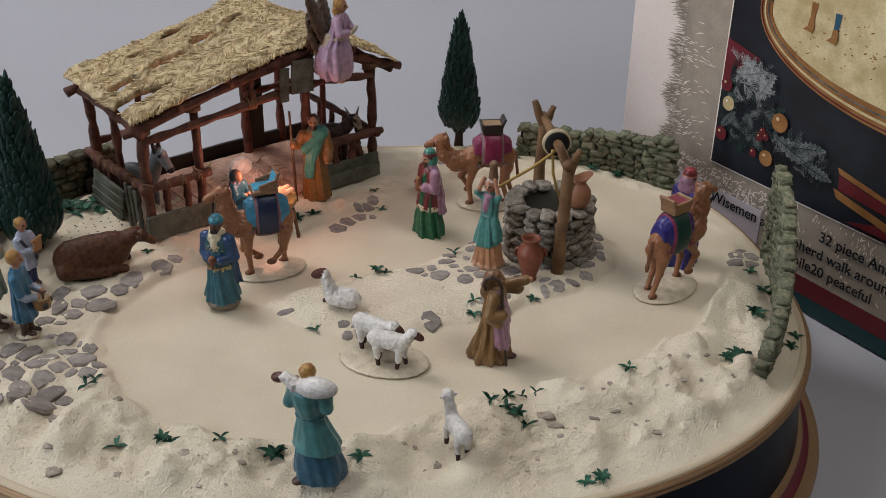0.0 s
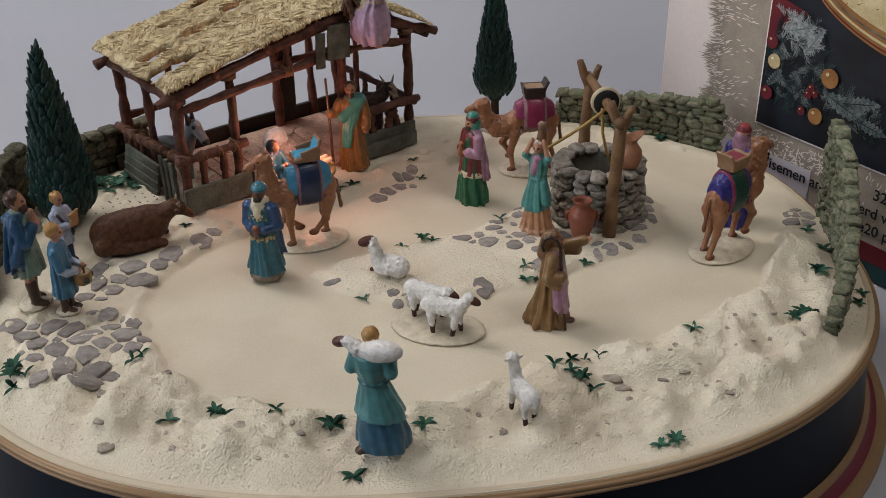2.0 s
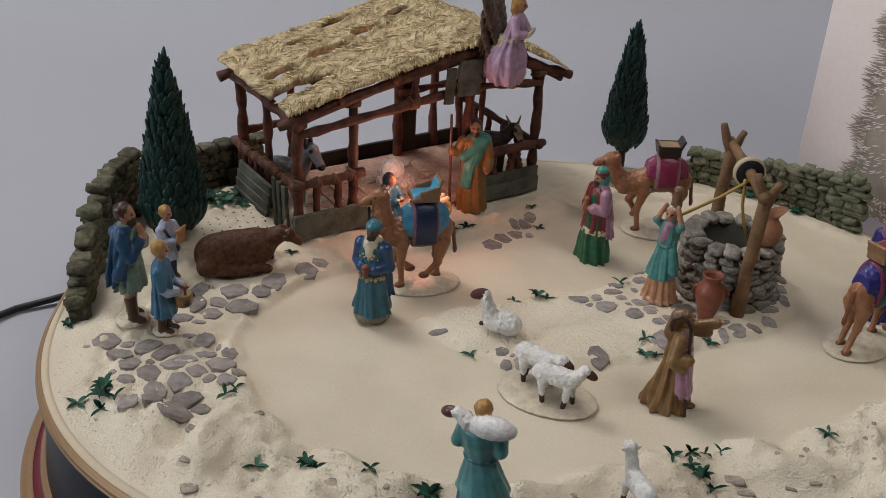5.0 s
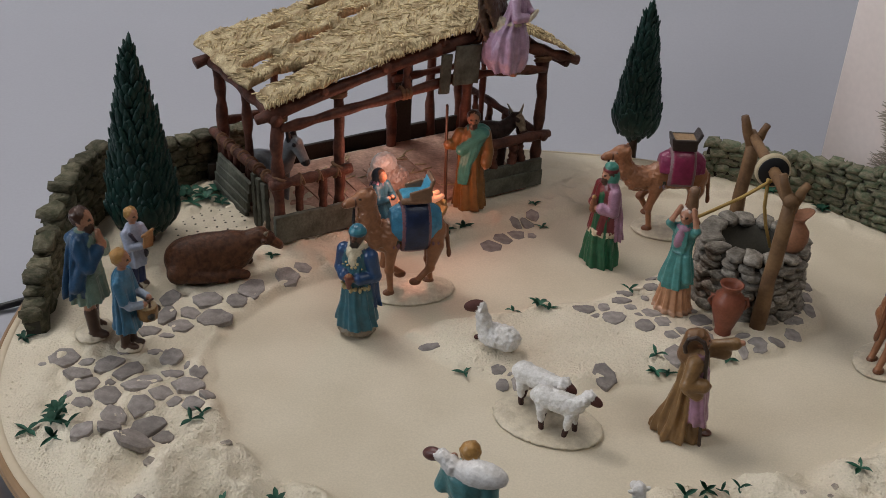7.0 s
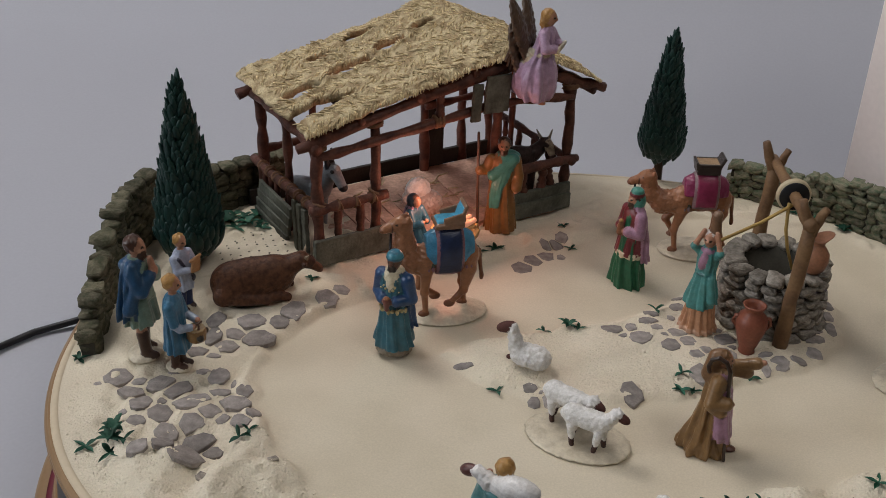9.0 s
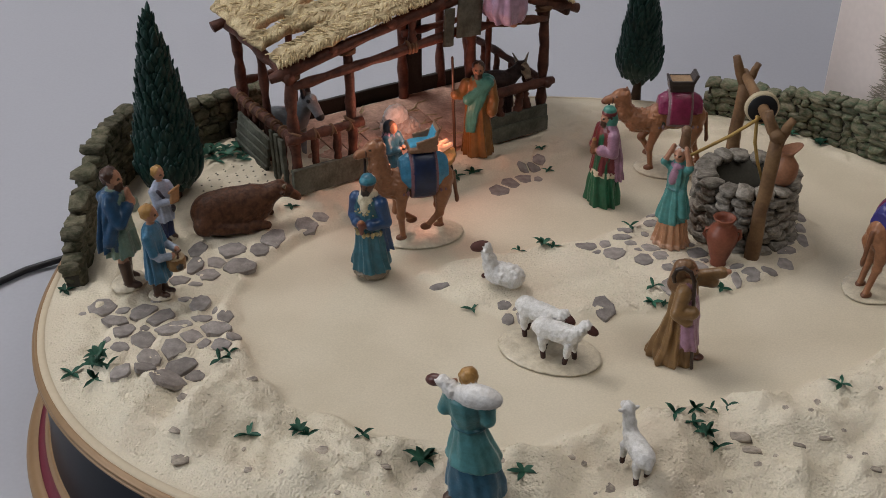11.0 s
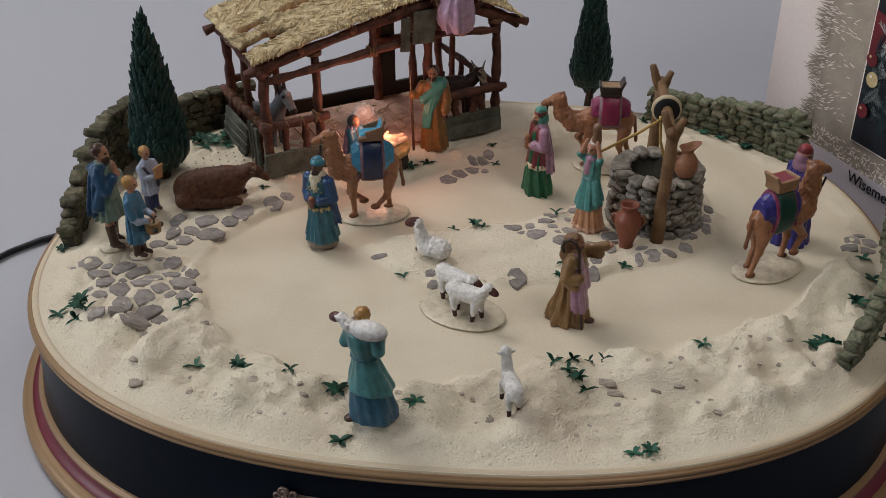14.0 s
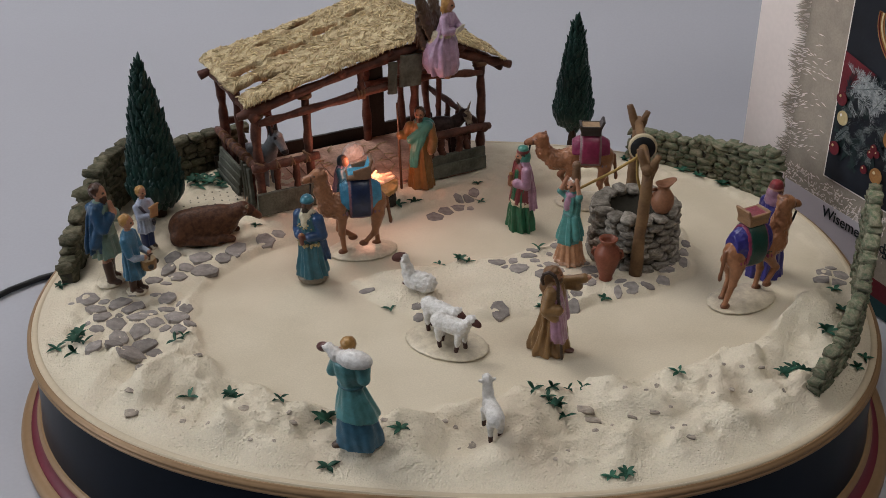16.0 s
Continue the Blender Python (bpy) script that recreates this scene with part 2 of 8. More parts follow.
PRINTGOLD = material("box_print_gold", (0.34, 0.17, 0.06), 0.4, spots=60, other=(0.25, 0.10, 0.03), vary=0.25, bump=0.02)
PRINTSAND = material("box_print_sand", (0.72, 0.60, 0.36), 0.45, spots=80, other=(0.52, 0.40, 0.20), vary=0.15, bump=0.02)
PRINTBLUE = material("box_print_blue", (0.03, 0.10, 0.16), 0.45, vary=0.2, bump=0.02)

# ---- small mesh kit ----


def thing(name, at, rz=0.0, label="", category="", group="", kind=""):
    ob = new(name)
    ob.matrix_world = pose(*at, 0, 0, rz)
    ob.empty_display_size = 0.01
    return tagged(ob, label, category, group, kind)


def mesh_of(bm, name, smooth=True):
    bmesh.ops.recalc_face_normals(bm, faces=bm.faces)
    me = bpy.data.meshes.new(name)
    bm.to_mesh(me)
    bm.free()
    if smooth:
        me.polygons.foreach_set("use_smooth", [True] * len(me.polygons))
    return me


def part(name, bm, mat, parent=None, label="", smooth=True, m=None):
    me = bm if isinstance(bm, bpy.types.Mesh) else mesh_of(bm, name, smooth)
    if not me.materials:
        me.materials.append(mat)
    ob = new(name, me)
    ob.parent = parent
    if m is not None:
        ob.matrix_local = m
    if label:
        ob["label"] = label
    return ob


def tube(bm, pts, radii, sides=8, caps=True, squash=1.0):
    """A tube along points with a radius at each."""
    pts = [Vector(p) for p in pts]
    rings = []
    up = Vector((0.31, 0.17, 0.93))
    for i, p in enumerate(pts):
        d = (pts[min(i + 1, len(pts) - 1)] - pts[max(i - 1, 0)]).normalized()
        a = d.cross(up)
        if a.length < 0.05:
            a = d.cross(Vector((1, 0, 0)))
        a.normalize()
        b = d.cross(a)
        rings.append([bm.verts.new(p + (a * math.cos(q) + b * math.sin(q) * squash) * radii[i])
                      for q in (2 * math.pi * k / sides for k in range(sides))])
    for r, s in zip(rings, rings[1:]):
        for k in range(sides):
            bm.faces.new((r[k], r[(k + 1) % sides], s[(k + 1) % sides], s[k]))
    if caps:
        bm.faces.new(rings[0])
        bm.faces.new(rings[-1][::-1])


def branch(a, b, r0, r1, rough=0.10, rings=7, sides=8, bend=0.02, seed=1):
    """A knobbly branch from a to b as a bmesh."""
    rnd = random.Random(seed)
    a, b = Vector(a), Vector(b)
    side = Vector((rnd.uniform(-1, 1), rnd.uniform(-1, 1), rnd.uniform(-1, 1))) * (b - a).length * bend
    pts, rad = [], []
    for i in range(rings):
        t = i / (rings - 1)
        pts.append(a.lerp(b, t) + side * math.sin(math.pi * t) + Vector((rnd.uniform(-1, 1), rnd.uniform(-1, 1), 0)) * r0 * 0.12)
        rad.append((r0 + (r1 - r0) * t) * (1 + rnd.uniform(-rough, rough)))
    bm = bmesh.new()
    tube(bm, pts, rad, sides)
    return bm


def lathe(bm, profile, sides=24, m=Matrix()):
    """Turns a profile of (radius, z) round the z axis."""
    rings = []
    for r, z in profile:
        rings.append([bm.verts.new(m @ Vector((r * math.cos(q), r * math.sin(q), z))) for q in (2 * math.pi * k / sides for k in range(sides))])
    for r, s in zip(rings, rings[1:]):
        for k in range(sides):
            bm.faces.new((r[k], r[(k + 1) % sides], s[(k + 1) % sides], s[k]))
    bm.faces.new(rings[0][::-1])
    bm.faces.new(rings[-1])


def block(bm, size, m=Matrix(), bevel=0.0):
    got = bmesh.ops.create_cube(bm, size=1.0, matrix=m @ Matrix.Diagonal((*size, 1)))
    if bevel:
        edges = {e for v in got["verts"] for e in v.link_edges}
        bmesh.ops.bevel(bm, geom=list(edges), offset=bevel, segments=2, affect="EDGES", profile=0.6)


def rock_mesh(name, size, seed, mat, worn=0.16, cuts=2):
    """A worn stone of about the given size, centred on its middle."""
    rnd = random.Random(seed)
    bm = bmesh.new()
    bmesh.ops.create_icosphere(bm, subdivisions=cuts, radius=1.0)
    off = Vector((rnd.uniform(0, 50), rnd.uniform(0, 50), rnd.uniform(0, 50)))
    for v in bm.verts:
        p = v.co.copy()
        q = Vector([math.copysign(abs(c) ** 0.50, c) for c in p])
        q *= 1 + worn * noise.noise(p * 1.5 + off) + worn * 0.7 * noise.noise(p * 3.6 + off)
        v.co = Vector((q.x * size[0] / 1.9, q.y * size[1] / 1.9, q.z * size[2] / 1.9))
    me = mesh_of(bm, name)
    me.materials.append(mat)
    return me


def lattice(x, y, seed=0):
    """Smooth value noise in -1..1 on arrays, one cell a unit."""
    rng = np.random.default_rng(seed)
    table = rng.uniform(-1, 1, (64, 64))
    xi, yi = np.floor(x).astype(int), np.floor(y).astype(int)
    fx, fy = x - xi, y - yi
    fx, fy = fx * fx * (3 - 2 * fx), fy * fy * (3 - 2 * fy)
    g = lambda a, b: table[a % 64, b % 64]
    return ((g(xi, yi) * (1 - fx) + g(xi + 1, yi) * fx) * (1 - fy) + (g(xi, yi + 1) * (1 - fx) + g(xi + 1, yi + 1) * fx) * fy)


def smoothstep(a, b, v):
    t = np.clip((v - a) / (b - a), 0, 1)
    return t * t * (3 - 2 * t)


def polygon_distance(x, y, poly):
    """Signed distance to a closed polygon, minus inside, on arrays."""
    poly = np.array(poly)
    best = np.full(x.shape, 1e9)
    inside = np.zeros(x.shape, bool)
    for (ax, ay), (bx, by) in zip(poly, np.roll(poly, -1, 0)):
        ex, ey = bx - ax, by - ay
        t = np.clip(((x - ax) * ex + (y - ay) * ey) / (ex * ex + ey * ey), 0, 1)
        best = np.minimum(best, np.hypot(x - ax - t * ex, y - ay - t * ey))
        cross = (ay > y) != (by > y)
        inside ^= cross & (x < (bx - ax) * (y - ay) / np.where(by == ay, 1e-9, by - ay) + ax)
    return np.where(inside, -best, best)


def text_mesh(words, size, deep, mat, name="lettering", bold=0.0):
    cu = bpy.data.curves.new(name, "FONT")
    cu.body, cu.size, cu.extrude, cu.offset, cu.align_x = words, size, deep, bold, "LEFT"
    cu.resolution_u = 3
    ob = bpy.data.objects.new(name, cu)
    scene.collection.objects.link(ob)
    me = bpy.data.meshes.new_from_object(ob.evaluated_get(bpy.context.evaluated_depsgraph_get()))
    bpy.data.objects.remove(ob)
    bpy.data.curves.remove(cu)
    me.materials.clear()
    me.materials.append(mat)
    return me


# ---- room, table and backdrop ----
def slab(name, size, at, mat, label, category):
    bm = bmesh.new()
    block(bm, size)
    ob = part(name, bm, mat, smooth=False)
    ob.location = at
    return tagged(ob, label, category, kind="structure")


slab("floor", (4.2, 4.2, 0.1), (0, 0.5, -0.82), FLOORING, "plain brown floor of the room", "floor")
slab("ceiling", (4.2, 4.2, 0.1), (0, 0.5, 1.75), PLASTER, "plain white plaster ceiling of the room", "ceiling")
slab("wall_north", (4.2, 0.1, 2.47), (0, 2.55, 0.465), PLASTER, "plain light plaster wall of the room", "wall")
slab("wall_south", (4.2, 0.1, 2.47), (0, -1.55, 0.465), PLASTER, "plain light plaster wall of the room", "wall")
slab("wall_west", (0.1, 4.0, 2.47), (-2.05, 0.5, 0.465), PLASTER, "plain light plaster wall of the room", "wall")
slab("wall_east", (0.1, 4.0, 2.47), (2.05, 0.5, 0.465), PLASTER, "plain light plaster wall of the room", "wall")

bm = bmesh.new()
R = 0.42
profile = [(0.240, -0.0004), (0.28, -0.0004)] + [(0.34 + 0.05 * i, -0.0004) for i in range(11)]
profile += [(0.86 + R * math.sin(a), R - R * math.cos(a) - 0.0004) for a in (i * math.pi / 2 / 24 for i in range(1, 25))]
profile += [(0.86 + R, 0.42 + 0.1 * i) for i in range(1, 9)]
cols = [-1.15 + 2.3 * i / 20 for i in range(21)]
rows = [[bm.verts.new((x, y, z)) for x in cols] for y, z in profile]
for a, b in zip(rows, rows[1:]):
    for i in range(20):
        bm.faces.new((a[i], a[i + 1], b[i + 1], b[i]))
backdrop = part("backdrop", bm, PAPER)
tagged(backdrop, "plain pale grey paper sweep under and behind the base", "backdrop", kind="structure")

table = thing("display_table", (0, 0.78, -0.77), 0, "dark wooden table under the pale paper sweep", "table")
bm = bmesh.new()
block(bm, (2.4, 1.09, 0.03), pose(0, 0, 0.7535), 0.004)
part("tabletop", bm, FLOORING, table)
for sx in (-1, 1):
    for sy in (-1, 1):
        bm = bmesh.new()
        block(bm, (0.06, 0.06, 0.73), pose(1.12 * sx, 0.48 * sy, 0.370), 0.004)
        part("leg", bm, FLOORING, table)

lamp = thing("ceiling_lamp", (LAMP_AT[0], LAMP_AT[1], 1.70), 0, "wide round white flush ceiling lamp", "lamp")
bm = bmesh.new()
lathe(bm, [(0.39, 0.0), (0.39, -0.03), (0.37, -0.05)], 48)
part("lamp_body", bm, PLASTER, lamp)
bm = bmesh.new()
lathe(bm, [(0.36, -0.052), (0.35, -0.075), (0.20, -0.092), (0.01, -0.095)], 48)
part("diffuser", bm, LAMPGLASS, lamp)
lamp["group"] = "ceiling lamps"
# matching fitting for the added fill lamp
copy_thing(lamp, pose(FILL_LAMP_AT[0], FILL_LAMP_AT[1], 1.70))

# ---- unseen window added to the west wall for fill ----
window = thing("window_1", (-1.9975, -0.40, 0.75), -90, "unseen white window added to the plaster wall for fill", "window", kind="structure")
for name, size, at in (("fill_window_frame", (1.40, 0.05, 0.06), (0, 0, 0.62)), ("fill_window_frame", (1.40, 0.05, 0.06), (0, 0, -0.62)), ("fill_window_frame", (0.06, 0.05, 1.18), (-0.67, 0, 0)), ("fill_window_frame", (0.06, 0.05, 1.18), (0.67, 0, 0)), ("fill_window_sill", (1.46, 0.12, 0.03), (0, 0.035, -0.665))):
    bm = bmesh.new()
    block(bm, size, Matrix(), 0.004)
    part(name, bm, PLASTER, window, smooth=False, m=pose(*at))
bm = bmesh.new()
block(bm, (1.28, 0.008, 1.18))
part("pane", bm, FILLPANE, window, "faintly glowing pane added for fill", smooth=False)

# ---- oval base ----
CX, CY, HALF_A, TURN = -0.0362, 0.4655, 0.2143, 0.178
FRONT, BACK = (0.1700, 2.31), (0.1810, 2.50)  # half depth and squareness
TOP = 0.0620


def outline(q, off=0.0, shrink=1.0):
    """A point of the base's oval at angle q, pushed out by off."""
    c, s = math.cos(q), math.sin(q)
    half, power = FRONT if s < 0 else BACK
    e = 2 / power
    x = HALF_A * shrink * math.copysign(abs(c) ** e, c)
    y = half * shrink * math.copysign(abs(s) ** e, s)
    if off:
        nx = math.copysign(abs(x / HALF_A) ** (power - 1), x) / HALF_A
        ny = math.copysign(abs(y / half) ** (power - 1), y) / half
        k = math.hypot(nx, ny)
        x, y = x + off * nx / k, y + off * ny / k
    return x, y


SIDES = 180


def oval_band(profile):
    bm = bmesh.new()
    rings = [[bm.verts.new((*outline(2 * math.pi * (k + 0.5) / SIDES, off), z)) for k in range(SIDES)] for off, z in profile]
    for r, s in zip(rings, rings[1:]):
        for k in range(SIDES):
            bm.faces.new((r[k], r[(k + 1) % SIDES], s[(k + 1) % SIDES], s[k]))
    return bm


base = thing("oval_base", (CX, CY, 0), math.degrees(TURN), "oval display base in navy lacquer with gold mouldings", "display base")
MM = 0.001


def mm(*pairs):
    return [(a * MM, b * MM) for a, b in pairs]


part("cream_edge", oval_band(mm((-8, 60.5), (-5.8, 62.3), (-5.0, 62.5), (-4.0, 62.4), (-3.2, 62.0), (-2.8, 61.6), (-2.7, 61.1))), CREAM, base, "smooth cream edge")
part("gold_lip", oval_band(mm((-2.9, 61.4), (-2.3, 61.6), (-1.9, 61.4), (-1.8, 61.1), (-1.3, 60.9), (-0.7, 60.4), (-0.4, 59.8), (-0.5, 59.3), (-1.0, 58.9), (-1.2, 58.8), (-0.8, 58.6), (-0.3, 58.3), (-0.1, 57.9), (-0.3, 57.4), (-0.9, 57.1), (-2.3, 57.0))), GOLD, base, "double gold lip")
part("navy_band", oval_band(mm((-2.0, 57.3), (-2.1, 50), (-0.8, 28), (0.8, 15.4))), NAVY, base, "glossy navy band")
part("upper_moulding", oval_band(mm((0.0, 16.4), (1.3, 16.4), (2.0, 15.9), (2.3, 15.2), (2.8, 14.8), (3.3, 14.1), (3.2, 13.3))), GOLD, base, "gold moulding")
part("crimson_cove", oval_band(mm((3.0, 13.6), (3.8, 11.8), (4.9, 10.2), (6.6, 9.0), (7.4, 8.7))), CRIMSON, base, "crimson cove")
part("foot_moulding", oval_band(mm((7.0, 9.1), (8.6, 9.3), (10.4, 8.8), (11.8, 7.7), (12.5, 6.0), (12.5, 3.4), (12.1, 1.2), (11.8, 0.0), (-20, 0.0))), GOLD, base, "gold foot moulding")

def front_angle(u):
    """The outline's angle at which the front edge lies u along the base."""
    return -math.pi / 2 + math.copysign(math.asin((abs(u) / HALF_A) ** (FRONT[1] / 2)), u)


PU, PTOP = 0.0028, 0.0440
PW, PH = 0.1180, 0.0225
plaque = part("plaque", bmesh.new(), BRONZE, base, "bronze plaque with scrolled ends")
bm = bmesh.new()
grid = []
for j in range(7):
    row = []
    for i in range(41):
        q = front_angle(PU + (i / 40 - 0.5) * PW)
        rim = 0.9 * MM if i in (1, 39) or j in (1, 5) else 0.0
        ox, oy = outline(q, -1.8 * MM + (1.3 * MM + rim if 0 < i < 40 and 0 < j < 6 else 0.0))
        row.append(bm.verts.new((ox, oy, PTOP - PH * (0, 0.04, 0.10, 0.5, 0.90, 0.96, 1)[j])))
    grid.append(row)
for a, b in zip(grid, grid[1:]):
    for i in range(40):
        bm.faces.new((a[i], a[i + 1], b[i + 1], b[i]))
plaque.data = mesh_of(bm, "plaque")
plaque.data.materials.append(BRONZE)
# leafy ribs and curls at both ends
for sx in (-1, 1):
    edge_u = PU + sx * PW / 2
    for k in range(9):
        bm = bmesh.new()
        zz = PTOP + 0.0016 - (PH + 0.0006) * k / 8
        wide = 0.0052 + 0.0016 * math.sin(math.pi * k / 8)
        pts = []
        for n in range(9):
            t = n / 8
            ox, oy = outline(front_angle(edge_u + sx * (wide * t - 0.0014)), (0.4 - 1.4 * t * t) * MM)
            pts.append((ox, oy, zz - 0.0032 * t * t + 0.0016 * math.sin(math.pi * t)))
        tube(bm, pts, [0.0007, 0.0009, 0.0010, 0.0010, 0.0010, 0.0009, 0.0008, 0.0006, 0.0004], 6)
        part("scroll_leaf", bm, BRONZE, plaque)
    for du, zz, r in ((0.0010, 0.0022, 0.0019), (-0.0030, 0.0012, 0.0014), (0.0036, -0.0004, 0.0013)):
        bm = bmesh.new()
        pts = []
        for k in range(13):
            a = 2 * math.pi * k / 12
            ox, oy = outline(front_angle(edge_u + sx * du + r * math.cos(a)), 0.2 * MM)
            pts.append((ox, oy, PTOP + zz + r * math.sin(a)))
        tube(bm, pts, [0.0007] * 13, 6)
        part("scroll", bm, BRONZE, plaque)
letters = text_mesh("CHRISTMAS in BETHLEHEM", 0.0098, 0.0003, BRONZE_DARK, bold=0.00016)
wide = max(v.co.x for v in letters.vertices)
for v in letters.vertices:
    ox, oy = outline(front_angle(PU + (v.co.x / wide - 0.5) * PW * 0.93 - 0.0016), v.co.z)
    v.co = Vector((ox, oy, PTOP - 0.0112 + v.co.y))
part("lettering", letters, BRONZE_DARK, plaque, "raised dark capitals")

# ---- sand ground ----
TRACK = [(-0.143, 0.460), (-0.155, 0.428), (-0.149, 0.397), (-0.132, 0.373), (-0.111, 0.355), (-0.085, 0.347), (-0.060, 0.345), (-0.024, 0.351),
         (0.007, 0.369), (0.044, 0.390), (0.071, 0.402), (0.094, 0.418), (0.117, 0.442), (0.133, 0.470), (0.146, 0.505), (0.149, 0.545),
         (0.128, 0.580), (0.085, 0.606), (0.035, 0.612), (-0.005, 0.594), (-0.040, 0.560), (-0.066, 0.538), (-0.090, 0.518), (-0.115, 0.494)]
ISLAND = [(-0.084, 0.447), (-0.061, 0.428), (-0.043, 0.424), (-0.004, 0.431), (0.015, 0.440), (0.043, 0.460), (0.066, 0.474), (0.086, 0.500),
          (0.089, 0.528), (0.075, 0.550), (0.048, 0.556), (0.026, 0.543), (0.012, 0.521), (0.000, 0.507), (-0.023, 0.488), (-0.046, 0.478), (-0.074, 0.460)]


def edge_room(x, y):
    """About how far a place lies inside the base's edge."""
    c, s = math.cos(TURN), math.sin(TURN)
    u, w = (x - CX) * c + (y - CY) * s, -(x - CX) * s + (y - CY) * c
    half, power = np.where(w < 0, FRONT[0], BACK[0]), np.where(w < 0, FRONT[1], BACK[1])
    r = (np.abs(u / HALF_A) ** power + np.abs(w / half) ** power) ** (1 / power)
    return (1 - r) * np.hypot(u, w) / np.maximum(r, 0.05)


def hump(x, y, ax, ay, r, h):
    return h * np.exp(-((x - ax) ** 2 + (y - ay) ** 2) / (r * r))


def ground_height(x, y, mark=False):
    x, y = np.asarray(x, float), np.asarray(y, float)
    out = polygon_distance(x, y, TRACK)
    isle = polygon_distance(x, y, ISLAND)
    wob = 0.003 * lattice(x * 120, y * 120, 5)
    bank = smoothstep(-0.001, 0.0055, out + wob)
    mid = smoothstep(0.001, -0.0055, isle + wob)
    room = edge_room(x, y)
    inner = smoothstep(0.006, 0.030, room)
    front = smoothstep(0.47, 0.40, y - 0.35 * x)
    mounds = 0.0024 + front * (0.0066 * np.maximum(0, lattice(x * 42, y * 42, 1)) + 0.0046 * lattice(x * 85, y * 85, 2))
    mounds = mounds + 0.0014 * lattice(x * 210, y * 210, 3)
    mounds = mounds + hump(x, y, 0.060, 0.374, 0.013, 0.0068) + hump(x, y, 0.138, 0.472, 0.016, 0.0085) + hump(x, y, 0.118, 0.408, 0.016, 0.0068)
    mounds = mounds + hump(x, y, 0.090, 0.378, 0.013, 0.0042) + hump(x, y, -0.020, 0.322, 0.016, 0.003) + hump(x, y, 0.030, 0.345, 0.014, 0.003)
    mounds = mounds + hump(x, y, -0.100, 0.322, 0.02, 0.003) + hump(x, y, -0.160, 0.330, 0.02, 0.002)
    terrace = hump(x, y, -0.185, 0.515, 0.045, 0.0065) + hump(x, y, -0.110, 0.560, 0.045, 0.0030) + hump(x, y, -0.03, 0.625, 0.04, 0.003)
    coarse = lattice(x * 520, y * 520, 4)
    rough = 0.0009 * np.maximum(0, coarse) * smoothstep(0.0, 1.0, bank * (0.35 + 0.65 * front) + 0.5 * mid)
    z = TOP + 0.0002 + bank * inner * (mounds + terrace) + mid * (0.0028 + 0.0012 * lattice(x * 90, y * 90, 6)) + rough * inner
    if mark:
        return np.clip(bank * smoothstep(0.003, 0.012, room) * (0.45 + 0.55 * front) + mid * 0.9, 0, 1)
    z = z + (1 - bank) * (1 - mid) * 0.00018 * lattice(x * 60, y * 60, 8)
    return z


def ground_at(x, y):
    return float(ground_height(np.array([x]), np.array([y]))[0])


def build_ground():
    rings, n = 240, 640
    xs, ys = [], []
    for i in range(rings + 1):
        f = i / rings
        for k in range(n):
            ox, oy = outline(2 * math.pi * k / n, 0, f * (1 - 0.0036 / 0.19))
            xs.append(ox)
            ys.append(oy)
    xs, ys = np.array(xs), np.array(ys)
    c, s = math.cos(TURN), math.sin(TURN)
    wx, wy = CX + xs * c - ys * s, CY + xs * s + ys * c
    wz = ground_height(wx, wy)
    idx = np.arange((rings + 1) * n).reshape(rings + 1, n)
    a, b = idx[:-1], idx[1:]
    faces = np.stack([a, b, np.roll(b, -1, 1), np.roll(a, -1, 1)], -1).reshape(-1, 4)[n:]
    fan = [tuple(int(v) for v in idx[1][::-1])]
    me = bpy.data.meshes.new("ground")
    me.from_pydata(np.stack([wx, wy, wz], -1).tolist(), [], faces.tolist())
    me.update()
    bm = bmesh.new()
    bm.from_mesh(me)
    loose = [v for v in bm.verts if not v.link_faces]
    bmesh.ops.delete(bm, geom=loose, context="VERTS")
    bm.verts.ensure_lookup_table()
    bm.faces.new([bm.verts[i] for i in range(n)])
    bm.to_mesh(me)
    bm.free()
    me.polygons.foreach_set("use_smooth", [True] * len(me.polygons))
    me.materials.append(SAND)
    co = np.zeros(len(me.vertices) * 3)
    me.vertices.foreach_get("co", co)
    co = co.reshape(-1, 3)
    me.attributes.new("bank", "FLOAT", "POINT").data.foreach_set("value", ground_height(co[:, 0], co[:, 1], True))
    return tagged(new("ground", me), "pale cream sand ground with raised sandy banks", "ground", kind="structure")


ground = build_ground()

# ---- printed box beside the base ----
box = thing("packaging_box", (0.211, 0.563, 0), math.degrees(math.atan2(-0.786, 0.618)), "upright printed cardboard packaging box standing on the paper", "box")
# the box's own axes: x along its face, -y out of the face, z up
L0, L1, BH, BD = -0.173, 0.230, 0.345, 0.16
bm = bmesh.new()
block(bm, (L1 - L0, BD, BH), pose((L0 + L1) / 2, BD / 2 + 0.0005, BH / 2), 0.001)
part("carton", bm, CARD, box, "cream card carton", smooth=False)


def flat(name, pts, mat, parent, lift, label=""):
    """A thin printed shape on the box's face from (x, z) points."""
    bm = bmesh.new()
    a = [bm.verts.new((x, -lift, z)) for x, z in pts]
    b = [bm.verts.new((x, -lift + 0.0003, z)) for x, z in pts]
    bm.faces.new(a)
    bm.faces.new(b[::-1])
    for i in range(len(a)):
        j = (i + 1) % len(a)
        bm.faces.new((a[j], a[i], b[i], b[j]))
    return part(name, bm, mat, parent, label, smooth=False)


def rect(x0, z0, x1, z1):
    return [(x0, z0), (x1, z0), (x1, z1), (x0, z1)]


